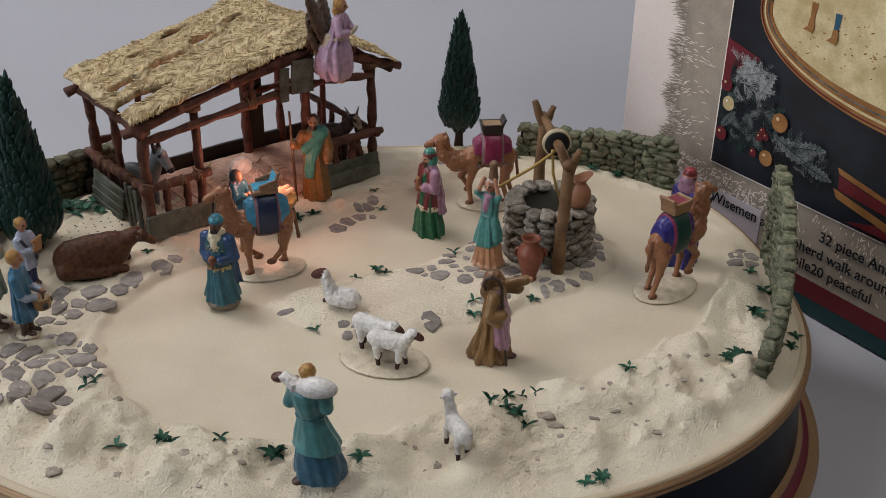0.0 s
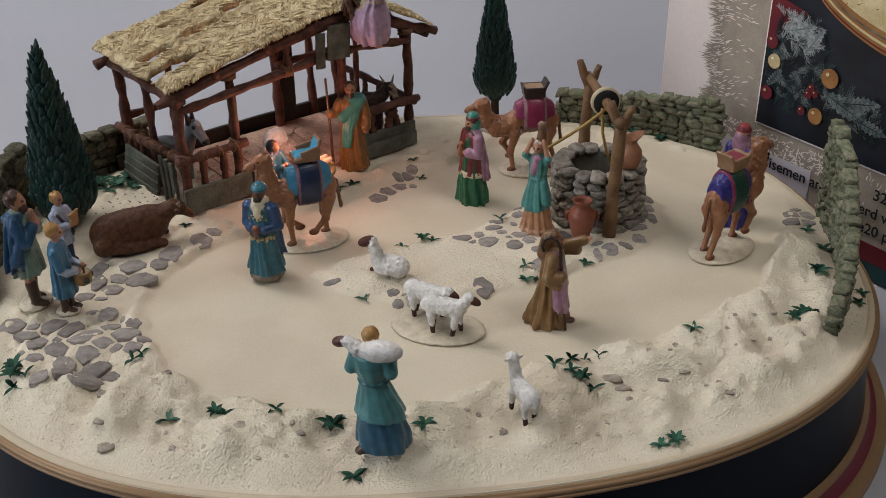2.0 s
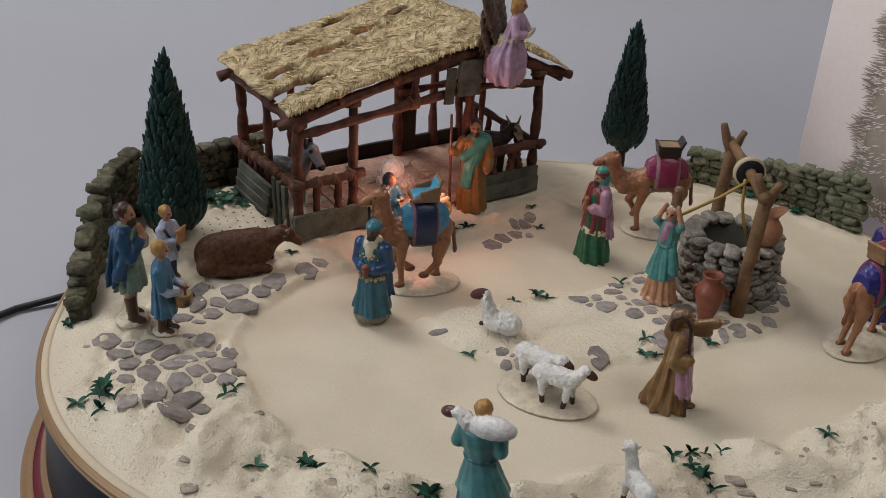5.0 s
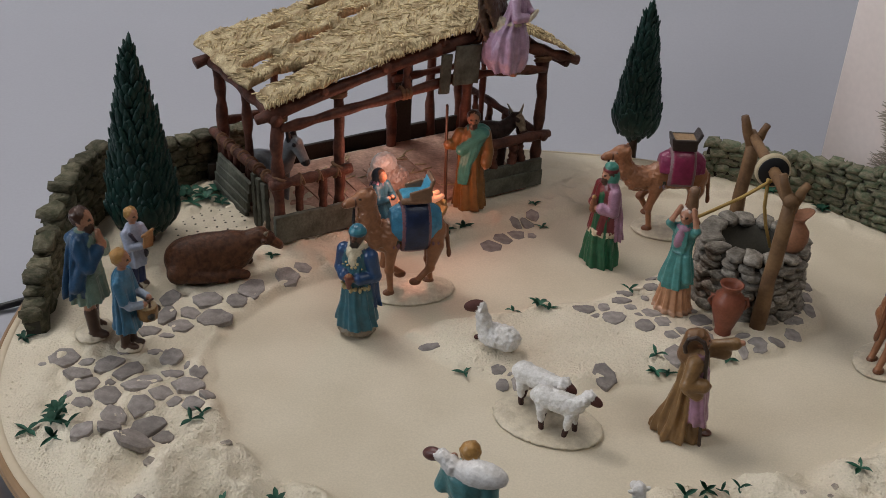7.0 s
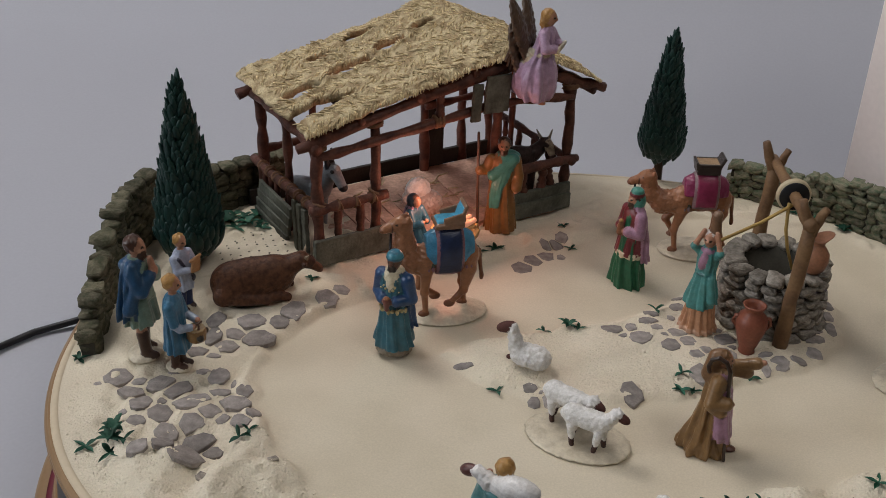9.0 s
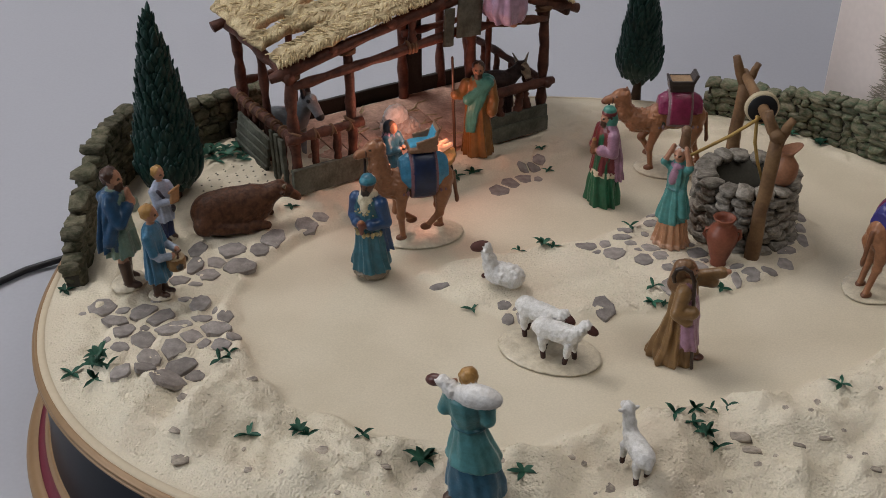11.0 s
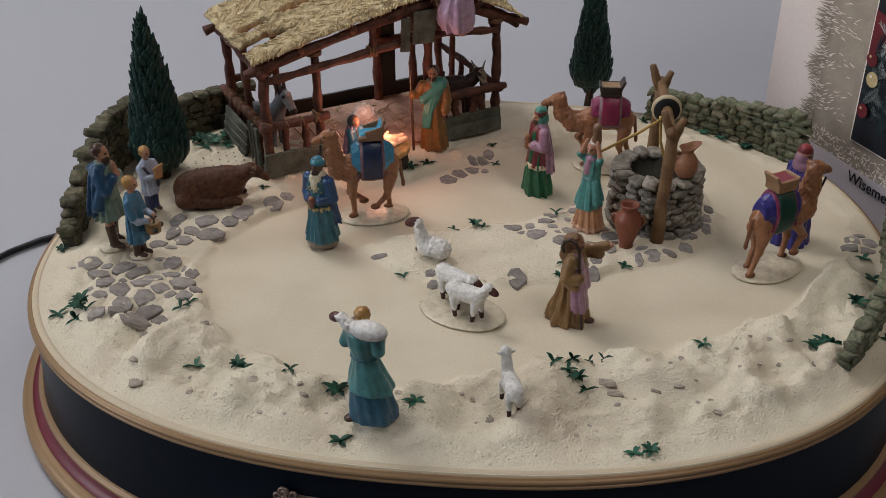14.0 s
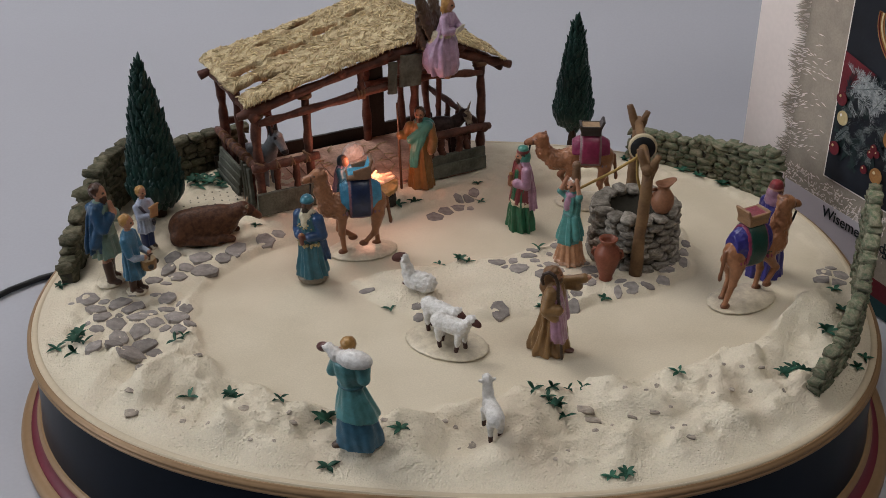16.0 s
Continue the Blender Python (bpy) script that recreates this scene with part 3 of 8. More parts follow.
def disc(cx, cz, r, n=20, squash=1.0):
    return [(cx + r * math.cos(2 * math.pi * i / n), cz + r * squash * math.sin(2 * math.pi * i / n)) for i in range(n)]


flat("bottom_stripe", rect(L0 + 0.002, 0.001, L1 - 0.002, 0.011), CARDSIDE, box, 0.0004, "teal stripe")
flat("red_stripe", rect(L0 + 0.12, 0.0112, L1 - 0.002, 0.0225), PRINTRED, box, 0.0004, "dark red stripe")
taupe = flat("taupe_border", rect(-0.126, 0.0226, L1 - 0.002, BH - 0.002), TAUPE, box, 0.0004, "taupe border with a snowy fir print")
flat("lilac_panel", rect(-0.124, 0.020, -0.046, 0.0500), PRINTLILAC, box, 0.0008, "pale lilac text panel")
# snowy fir fronds along the border
rnd = random.Random(11)


def dash(bm, x, z, a, ln, w, y):
    c, s = math.cos(a), math.sin(a)
    pts = [(-0.5, -0.3), (0.1, -0.5), (0.5, -0.1), (0.45, 0.2), (0.0, 0.5), (-0.5, 0.2)]
    bm.faces.new([bm.verts.new((x + (u * ln * c - v * w * s), y, z + (u * ln * s + v * w * c))) for u, v in pts])


def frond(bm, x, z, a, length, needle, count, width, y, curl=0.0, spread=0.7):
    """A printed fir frond: needles on both sides of a bent stem."""
    for i in range(count):
        t = i / count
        b = a + curl * t
        px, pz = x + length * t * math.cos(b), z + length * t * math.sin(b)
        ln = needle * (1 - 0.5 * t) * rnd.uniform(0.75, 1.15)
        for side in (-1, 1):
            c = b + side * rnd.gauss(spread, 0.12)
            dash(bm, px + 0.5 * ln * math.cos(c), pz + 0.5 * ln * math.sin(c), c, ln, width * rnd.uniform(0.8, 1.2), y - rnd.uniform(0, 0.00008))


bm = bmesh.new()
for i in range(850):
    x, z = -0.130 + abs(rnd.gauss(0, 0.0150)), 0.054 + 0.283 * rnd.random()
    if x < -0.098 and math.sin(z * 190 + 2.0 * math.sin(z * 61)) > rnd.uniform(-0.9, 0.8):
        dash(bm, x, z, 0.15 + 0.35 * math.sin(z * 70 + x * 150) + rnd.gauss(0, 0.15), rnd.uniform(0.0024, 0.0058), rnd.uniform(0.0004, 0.0008), -0.0009 - rnd.uniform(0, 0.00008))
for i in range(1500):
    x, z = rnd.uniform(-0.040, L1 - 0.02), rnd.uniform(0.024, 0.064)
    if math.sin(x * 230 + 3 * math.sin(z * 120)) + (z - 0.047) * 60 > rnd.uniform(-0.4, 1.6):
        dash(bm, x, z, 1.45 + rnd.gauss(0, 0.35), rnd.uniform(0.0012, 0.0036), rnd.uniform(0.0004, 0.0009), -0.0009 - rnd.uniform(0, 0.00008))
for i in range(260):
    dash(bm, rnd.uniform(-0.124, -0.035), rnd.uniform(0.0505, 0.063), rnd.gauss(0.7, 0.9), rnd.uniform(0.0016, 0.0040), rnd.uniform(0.0005, 0.0010), -0.0011 + rnd.uniform(0, 0.00008))
tagged(part("snowy_fir_print", bm, CARD, taupe, "cream fir needles", smooth=False), kind="stuff")
bm = bmesh.new()
for i in range(560):
    z = 0.058 + 0.275 * i / 560
    clump = 0.5 + 0.5 * math.sin(z * 210)
    dash(bm, -0.1270 - 0.004 * clump + rnd.gauss(0, 0.0016), z + rnd.uniform(-0.001, 0.001), 3.14 + rnd.gauss(0.15, 0.22), rnd.uniform(0.007, 0.011) + 0.007 * clump, rnd.uniform(0.0005, 0.0009), -0.0006)
tagged(part("needle_fringe_print", bm, TAUPE, taupe, "taupe fir needles", smooth=False), kind="stuff")
# the picture
photo = flat("picture", rect(-0.0910, 0.0660, L1 - 0.010, BH - 0.012), PRINTWHITE, box, 0.0012, "large printed picture of the same display")
flat("picture_ground", rect(-0.0898, 0.0671, L1 - 0.0115, BH - 0.0135), PRINTBLACK, photo, 0.0016, "dark photograph ground")
flat("red_cloth_print", [(-0.0896, 0.118), (-0.066, 0.134), (-0.063, 0.140), (-0.0896, 0.146)], PRINTRED, photo, 0.0020)
flat("red_cloth_print", [(0.012, 0.069), (L1 - 0.013, 0.069), (L1 - 0.013, 0.078), (0.030, 0.0745)], PRINTRED, photo, 0.0020)


def arc_band(x0, z0, outer_r, inner_r, a0, a1, n=44):
    turn = [a0 + (a1 - a0) * i / n for i in range(n + 1)]
    return [(x0 + outer_r[0] * math.cos(a), z0 + outer_r[1] * math.sin(a)) for a in turn] + [(x0 + inner_r[0] * math.cos(a), z0 + inner_r[1] * math.sin(a)) for a in turn[::-1]]


AX, AZ = 0.040, 0.172
A0, A1 = math.radians(176), math.radians(330)
flat("sand_print", [(AX + 0.1015 * math.cos(a), AZ + 0.0350 * math.sin(a)) for a in (math.radians(150) + math.radians(240) * i / 48 for i in range(49))] + [(AX + 0.100, AZ + 0.100), (AX - 0.070, AZ + 0.100)], PRINTSAND, photo, 0.0020, "printed sand oval")
for r0, r1, mat, lift in ((1.0, 0.30, PRINTGOLD, 0.0022), (0.62, 0.50, PRINTSAND, 0.0026), (0.40, 0.0, PRINTGOLD, 0.0024), (0.30, 0.24, PRINTSILVER, 0.0028), (0.86, 0.80, PRINTRED, 0.0027)):
    flat("rim_print", arc_band(AX, AZ, (0.1015 + 0.0085 * r0, 0.0350 + 0.0120 * r0), (0.1015 + 0.0085 * r1, 0.0350 + 0.0120 * r1), A0, A1), mat, photo, lift, "printed gold rim")
flat("foot_print", [(0.000, 0.0975), (0.060, 0.0862), (0.140, 0.0850), (0.140, 0.0825), (0.060, 0.0837), (0.002, 0.0940)], PRINTGOLD, photo, 0.0020, "printed gold foot")
flat("foot_print", [(0.002, 0.0935), (0.060, 0.0832), (0.140, 0.0820), (0.140, 0.0790), (0.060, 0.0800), (0.003, 0.0850)], PRINTRED, photo, 0.0020, "printed crimson foot")
flat("foot_print", [(0.000, 0.0850), (0.060, 0.0735), (0.140, 0.0720), (0.140, 0.0680), (0.060, 0.0690), (0.003, 0.0800)], PRINTGOLD, photo, 0.0022, "printed gold foot")
for x, z, c in ((-0.0340, 0.1690, PRINTGOLD), (-0.0180, 0.1668, PRINTBLUE)):
    flat("figure_print", [(x - 0.0042, z - 0.0032), (x + 0.0016, z - 0.0040), (x + 0.0022, z - 0.0018), (x + 0.0018, z + 0.0050), (x + 0.0024, z + 0.0120), (x - 0.0016, z + 0.0120), (x - 0.0012, z + 0.0040), (x - 0.0018, z - 0.0010)], c, photo, 0.0024)
    flat("figure_print", [(x - 0.0046, z - 0.0036), (x + 0.0018, z - 0.0044), (x + 0.0026, z - 0.0016), (x + 0.0018, z + 0.0034), (x - 0.0014, z + 0.0034), (x - 0.0018, z - 0.0012)], PRINTGOLD, photo, 0.0027)
bm = bmesh.new()
for k in range(70):
    dash(bm, rnd.uniform(-0.045, 0.05), rnd.uniform(0.150, 0.178), rnd.gauss(0.2, 0.5), rnd.uniform(0.0008, 0.0026), rnd.uniform(0.0004, 0.0010), -0.0022)
tagged(part("pebble_print", bm, PRINTGOLD, photo, smooth=False), kind="stuff")
edge = [rnd.uniform(0.55, 1.15) for k in range(46)]
garland = flat("garland_print", [(max(-0.0890, -0.067 + 0.025 * edge[k] * math.cos(2 * math.pi * k / 46)), 0.108 + 0.030 * edge[k] * math.sin(2 * math.pi * k / 46)) for k in range(46)], PRINTGREEN, photo, 0.0020, "printed fir garland")
for mat, count, lift, width in ((PRINTGREEN, 110, 0.0025, 0.0004), (PRINTSILVER, 90, 0.0029, 0.00026), (PRINTFROST, 46, 0.0036, 0.0003), (PRINTBLACK, 60, 0.0032, 0.0005)):
    bm = bmesh.new()
    for i in range(count):
        a, r = rnd.uniform(0, 6.28), rnd.random() ** 0.6
        x, z = -0.0690 + 0.019 * r * math.cos(a), 0.110 + 0.026 * r * math.sin(a)
        if i % 4 == 0:
            x, z = rnd.uniform(-0.046, -0.008), rnd.uniform(0.084, 0.100)
        if mat is PRINTFROST:
            x, z = rnd.uniform(-0.080, -0.054), 0.126 + rnd.uniform(-0.006, 0.010)
        frond(bm, x, z, rnd.gauss(0.6, 1.0), rnd.uniform(0.005, 0.011), 0.0046, 9, width, -lift, rnd.uniform(-0.5, 0.5), 0.5)
    tagged(part("needle_print", bm, mat, garland, smooth=False), kind="stuff")
for x, z, a, s in ((-0.066, 0.131, 0.35, 0.8), (-0.056, 0.126, 1.0, 0.75), (-0.030, 0.0960, -0.30, 1.15), (-0.020, 0.1010, 0.25, 0.9), (-0.012, 0.0900, -0.15, 0.8), (-0.080, 0.098, 0.9, 0.6)):
    bm = bmesh.new()
    outlinep = []
    for i in range(17):
        u = -1 + 2 * i / 16
        outlinep.append((u * 0.014 * s, 0.0052 * s * (1 - u * u) * (1 if i % 2 else 0.62)))
    loop = outlinep + [(u, -v) for u, v in outlinep[::-1][1:-1]]
    bm.faces.new([bm.verts.new((x + u * math.cos(a) - v * math.sin(a), -0.0034, z + u * math.sin(a) + v * math.cos(a))) for u, v in loop])
    leaf = part("holly_print", bm, PRINTFROST if z > 0.12 else PRINTSILVER, garland, smooth=False)
    bm = bmesh.new()
    dash(bm, x, z, a, 0.026 * s, 0.0007, -0.0037)
    for k in range(-3, 4):
        for side in (-1, 1):
            dash(bm, x + 0.0034 * s * k * math.cos(a) - side * 0.0016 * s * math.sin(a), z + 0.0034 * s * k * math.sin(a) + side * 0.0016 * s * math.cos(a), a + side * 0.8, 0.0036 * s, 0.0004, -0.0037)
    part("leaf_vein_print", bm, PRINTSILVER if z > 0.12 else PRINTGREEN, leaf, smooth=False)
for x, z, r, c in ((-0.0419, 0.1092, 0.0056, PRINTGOLD), (-0.0475, 0.0850, 0.0048, PRINTGOLD), (-0.0530, 0.1000, 0.0024, PRINTRED), (-0.0545, 0.0960, 0.0026, PRINTRED),
                   (-0.0500, 0.0975, 0.0022, PRINTRED), (-0.0575, 0.0850, 0.0026, PRINTRED), (-0.0842, 0.1190, 0.0042, PRINTRED), (-0.0810, 0.1080, 0.0044, PRINTSAND), (-0.0835, 0.0880, 0.0042, PRINTRED)):
    ball_print = flat("bauble_print", disc(x, z, r), c, garland, 0.0039)
    flat("shine_print", disc(x - 0.3 * r, z + 0.35 * r, 0.20 * r, 10), PRINTSAND if c is not PRINTSAND else PRINTWHITE, garland, 0.0042)
for words, x, z, size in (("Wisemen and", -0.0860, 0.0415, 0.0098), ("32 piece Animated", -0.0030, 0.0500, 0.0092), ("Shepherd walk around", -0.0330, 0.0390, 0.0092), ("while20 peaceful", -0.0240, 0.0285, 0.0092)):
    me = text_mesh(words, size, 0.0001, PRINTBLACK, bold=0.00008)
    part("lettering", me, PRINTBLACK, taupe, "black serif words", m=pose(x, -0.0016, z, 90))

# ---- power cable ----
cable = bmesh.new()
for side in (0.0,):
    pts = [(-0.250, 0.540, 0.008), (-0.285, 0.518, 0.006), (-0.302, 0.506, 0.003), (-0.316, 0.494, 0.002), (-0.326, 0.477, 0.002), (-0.332, 0.461, 0.002), (-0.345, 0.440, 0.002), (-0.375, 0.415, 0.002), (-0.43, 0.40, 0.002), (-0.55, 0.40, 0.002)]
    tube(cable, [(x + side, y - side * 0.6, z) for x, y, z in pts], [0.0019] * len(pts), 8)
tagged(part("power_cable", cable, BLACK), "thin black power cable lying on the paper", "cable")


# ---- cypress trees ----
def cypress(at, height, radius, trunk, seed):
    z0 = ground_at(*at) - 0.001
    tree = thing("cypress_tree", (*at, z0), 0, "dark green resin cypress tree with scale-like foliage", "tree", "cypress trees")
    bm = bmesh.new()
    tube(bm, [(0, 0, 0), (0.0004, 0, trunk * 0.6), (0, 0.0003, height * 0.5)], [radius * 0.22, radius * 0.17, radius * 0.1], 9)
    part("trunk", bm, TRUNK, tree)
    rnd = random.Random(seed)
    src = bmesh.new()
    bmesh.ops.create_icosphere(src, subdivisions=2, radius=1.0)
    V = np.array([v.co[:] for v in src.verts])
    Fc = np.array([[v.index for v in f.verts] for f in src.faces])
    src.free()
    tip = V.copy()
    tip[:, 0] *= 1 - 0.35 * np.maximum(0, V[:, 2])
    tip[:, 1] *= 1 - 0.35 * np.maximum(0, V[:, 2])
    verts, faces, n = [], [], 0

    def wide(t):
        return radius * min(1, (t / 0.10 + 0.35)) * max(0.0, 1 - t) ** 0.72 * (1.0 if t > 0.1 else 0.9)

    rowsn = 42
    for j in range(rowsn):
        t = (j + 0.35) / rowsn
        r = wide(t) * 0.93
        z = trunk + (height - trunk) * t
        k = max(3, int(2 * math.pi * r / (radius * 0.235)))
        for i in range(k):
            a = 2 * math.pi * (i + 0.5 * (j % 2) + rnd.uniform(-0.2, 0.2)) / k
            size = radius * rnd.uniform(0.105, 0.175) * (1 - 0.30 * t)
            long = size * rnd.uniform(1.7, 2.9)
            lean = radians(rnd.uniform(4, 26))
            M = np.array((Matrix.Translation((r * math.cos(a), r * math.sin(a), z + rnd.uniform(-0.001, 0.001))) @ Matrix.Rotation(a, 4, "Z") @ Matrix.Rotation(lean, 4, "Y")
                          @ Matrix.Diagonal((size * 0.62, size, long, 1))))
            verts.append(tip @ M[:3, :3].T + M[:3, 3])
            faces.append(Fc + n)
            n += len(tip)
    core = []
    sides = 20
    for j in range(14):
        t = j / 13
        r = max(wide(t) * 0.92, 0.0002)
        core += [(r * math.cos(2 * math.pi * i / sides), r * math.sin(2 * math.pi * i / sides), trunk + (height - trunk) * t * 0.985) for i in range(sides)]
    verts.append(np.array(core))
    quads = []
    for j in range(13):
        for i in range(sides):
            a, b = n + j * sides + i, n + j * sides + (i + 1) % sides
            quads += [(a, b, b + sides), (a, b + sides, a + sides)]
    faces.append(np.array(quads))
    me = bpy.data.meshes.new("crown")
    me.from_pydata(np.concatenate(verts).tolist(), [], np.concatenate(faces).tolist())
    me.polygons.foreach_set("use_smooth", [True] * len(me.polygons))
    part("crown", me, LEAF, tree)
    return tree


cypress((-0.214, 0.482), 0.0930, 0.0172, 0.0095, 3)
cypress((-0.0045, 0.651), 0.0880, 0.0142, 0.0155, 8)


# ---- dry stone walls ----
def stone_wall(path, heights, thick, stone, seed, label, foot=0.0, mat=None):
    """A wall of stones along points of the plan; heights at each point, straight between."""
    mat = mat or WALLSTONE
    pts = [Vector(p) for p in path]
    acc = [0.0]
    for a, b in zip(pts, pts[1:]):
        acc.append(acc[-1] + (b - a).length)
    rnd = random.Random(seed)
    wall = thing("stone_wall", (pts[0].x, pts[0].y, ground_at(pts[0].x, pts[0].y)), 0, label, "wall", "stone walls")
    o = wall.location.copy()

    def along(s):
        s = min(max(s, 0), acc[-1])
        i = max(k for k in range(len(acc) - 1) if acc[k] <= s + 1e-9)
        f = (s - acc[i]) / (acc[i + 1] - acc[i])
        d = (pts[i + 1] - pts[i]).normalized()
        return pts[i].lerp(pts[i + 1], f), math.atan2(d.y, d.x), heights[i] + (heights[i + 1] - heights[i]) * f

    kinds = [rock_mesh("stone", (1, 1, 1), seed * 31 + i, mat, 0.42) for i in range(12)]
    core = bmesh.new()
    left, right = [], []
    steps = 40
    rows = []
    for i in range(steps + 1):
        p, a, h = along(acc[-1] * i / steps)
        nrm = Vector((-math.sin(a), math.cos(a)))
        z0 = ground_at(p.x, p.y) - 0.001 - o.z
        w = thick * 0.30
        c = [p + nrm * w, p - nrm * w]
        top = max(z0 + h - stone[1] * 0.6, z0 + 0.001)
        rows.append([core.verts.new((c[0].x - o.x, c[0].y - o.y, z0)), core.verts.new((c[0].x - o.x, c[0].y - o.y, top)),
                     core.verts.new((c[1].x - o.x, c[1].y - o.y, top)), core.verts.new((c[1].x - o.x, c[1].y - o.y, z0))])
    for r, s in zip(rows, rows[1:]):
        for k in range(3):
            core.faces.new((r[k], r[k + 1], s[k + 1], s[k]))
    core.faces.new(rows[0])
    core.faces.new(rows[-1][::-1])
    part("wall_core", core, DARKCORE, wall, smooth=False)
    layer = 0
    z = 0.0
    while z < max(heights):
        rowh = stone[1] * rnd.uniform(0.72, 1.3)
        s = rnd.uniform(-0.5, 0.2) * stone[0]
        while s < acc[-1]:
            ln = stone[0] * rnd.uniform(0.5, 1.6)
            p, a, h = along(s + ln / 2)
            if z + rowh * 0.5 < h:
                gz = ground_at(p.x, p.y) - o.z
                high = rowh * rnd.uniform(0.95, 1.2)
                lift = gz + z + rowh / 2 + foot
                ob = part("stone", kinds[rnd.randrange(12)], mat, wall)
                ob.matrix_local = (Matrix.Translation((p.x - o.x, p.y - o.y, lift)) @ Matrix.Rotation(a + rnd.uniform(-0.10, 0.10), 4, "Z")
                                   @ Matrix.Rotation(rnd.uniform(-0.20, 0.20), 4, "Y") @ Matrix.Diagonal((ln * 0.99, thick * rnd.uniform(0.85, 1.1), high, 1)))
            s += ln
        z += rowh
    return wall


stone_wall([(-0.2280, 0.407), (-0.2355, 0.430), (-0.2445, 0.460), (-0.2500, 0.488), (-0.2500, 0.512)], [0.011, 0.022, 0.030, 0.036, 0.037], 0.0095, (0.0092, 0.0056), 5,
           "mossy grey-brown dry stone wall stepping down to its end")
stone_wall([(-0.245, 0.517), (-0.232, 0.538), (-0.216, 0.554), (-0.200, 0.567)], [0.032, 0.027, 0.027, 0.028], 0.0085, (0.0090, 0.0054), 6, "mossy grey-brown dry stone wall behind the cypress")
stone_wall([(0.036, 0.640), (0.062, 0.634), (0.093, 0.621), (0.124, 0.601)], [0.019, 0.020, 0.025, 0.031], 0.0085, (0.0080, 0.0039), 7, "low mossy dry stone wall at the sand's far edge", mat=LICHENSTONE)
stone_wall([(0.1455, 0.4045), (0.156, 0.428), (0.1635, 0.455), (0.1685, 0.490), (0.1695, 0.524)], [0.010, 0.020, 0.031, 0.045, 0.053], 0.0064, (0.0068, 0.0034), 9, "tall lichen-green dry stone wall sloping down to its end", mat=LICHENSTONE)


# ---- well ----
WX, WY = 0.0525, 0.5155
wz = ground_at(WX, WY - 0.02) - 0.0006
well = thing("stone_well", (WX, WY, wz), 0, "round grey stone well with a wooden winch", "well")
kinds = [rock_mesh("stone", (1, 1, 1), 300 + i, WELLSTONE, 0.20) for i in range(8)]
rnd = random.Random(4)
bm = bmesh.new()
lathe(bm, [(0.0208, -0.001), (0.0205, 0.0270), (0.0150, 0.0275), (0.0148, 0.004), (0.0005, 0.003)], 28)
part("well_shaft", bm, DARKCORE, well, "dark well shaft")
rows = [(0.0020, 0.0042, 15), (0.0054, 0.0036, 17), (0.0086, 0.0038, 14), (0.0119, 0.0034, 18), (0.0150, 0.0036, 15), (0.0182, 0.0034, 17), (0.0214, 0.0036, 14), (0.0246, 0.0034, 16), (0.0283, 0.0036, 15)]
for j, (z, high, n) in enumerate(rows):
    off = rnd.random()
    for i in range(n):
        a = 2 * math.pi * (i + off + rnd.uniform(-0.15, 0.15)) / n
        top = j == len(rows) - 1
        r = 0.0190 if top else 0.0204 + 0.0012 * (j == 0) + rnd.uniform(-0.0009, 0.0009)
        ob = part("stone", kinds[rnd.randrange(8)], WELLSTONE, well)
        ob.matrix_local = (Matrix.Translation((r * math.cos(a), r * math.sin(a), z + rnd.uniform(-0.0007, 0.0007))) @ Matrix.Rotation(a, 4, "Z")
                           @ Matrix.Rotation(rnd.uniform(-0.2, 0.2), 4, "X")
                           @ Matrix.Diagonal((0.0092 if top else 0.0070, 2 * math.pi * r / n * rnd.uniform(0.80, 1.12), high * rnd.uniform(0.85, 1.2), 1)))
pf, pb = Vector((0.0585 - WX, 0.4885 - WY, 0)), Vector((0.0465 - WX, 0.5480 - WY, 0))
for k, (p, top) in enumerate(((pf, 0.0655), (pb, 0.064))):
    part("winch_post", branch((p.x - 0.0015, p.y, -0.001), (p.x + 0.001, p.y, top - 0.006), 0.0034, 0.0030, 0.08, 8, 9, 0.01, 60 + k), POLE, well)
    part("winch_post", branch((p.x + 0.001, p.y, top - 0.008), (p.x - 0.0045, p.y + 0.001, top + 0.0065), 0.0026, 0.0018, 0.08, 5, 8, 0.02, 70 + k), POLE, well)
    part("winch_post", branch((p.x + 0.001, p.y, top - 0.008), (p.x + 0.0055, p.y - 0.001, top + 0.0045), 0.0026, 0.0016, 0.08, 5, 8, 0.02, 80 + k), POLE, well)
ax0, ax1 = Vector((pf.x + 0.0005, pf.y - 0.004, 0.0625)), Vector((pb.x, pb.y + 0.004, 0.0615))
part("axle", branch(ax0, ax1, 0.0026, 0.0024, 0.06, 9, 9, 0.006, 5), POLE, well)
d = (ax1 - ax0).normalized()
hub = ax0.lerp(ax1, 0.44)
turn = d.to_track_quat("Z", "Y").to_matrix().to_4x4()
M = Matrix.Translation(hub) @ turn
bm = bmesh.new()
lathe(bm, [(0.0068, -0.0016), (0.0074, -0.0008), (0.0070, 0.0), (0.0074, 0.0008), (0.0068, 0.0016)], 32, M)
wheel = part("pulley_wheel", bm, WHEELRIM, well, "cream pulley wheel")
bm = bmesh.new()
lathe(bm, [(0.0062, -0.0022), (0.0064, -0.0018), (0.0064, 0.0018), (0.0062, 0.0022)], 32, M)
part("hub", bm, BLACK, wheel, "black wheel face")
bm = bmesh.new()
rp = [hub + Vector((0.0005, -0.0065, -0.001)), hub + Vector((-0.012, -0.010, -0.010)), hub + Vector((-0.026, -0.012, -0.019)), hub + Vector((-0.036, -0.013, -0.0255))]
tube(bm, rp, [0.00075] * 4, 6)
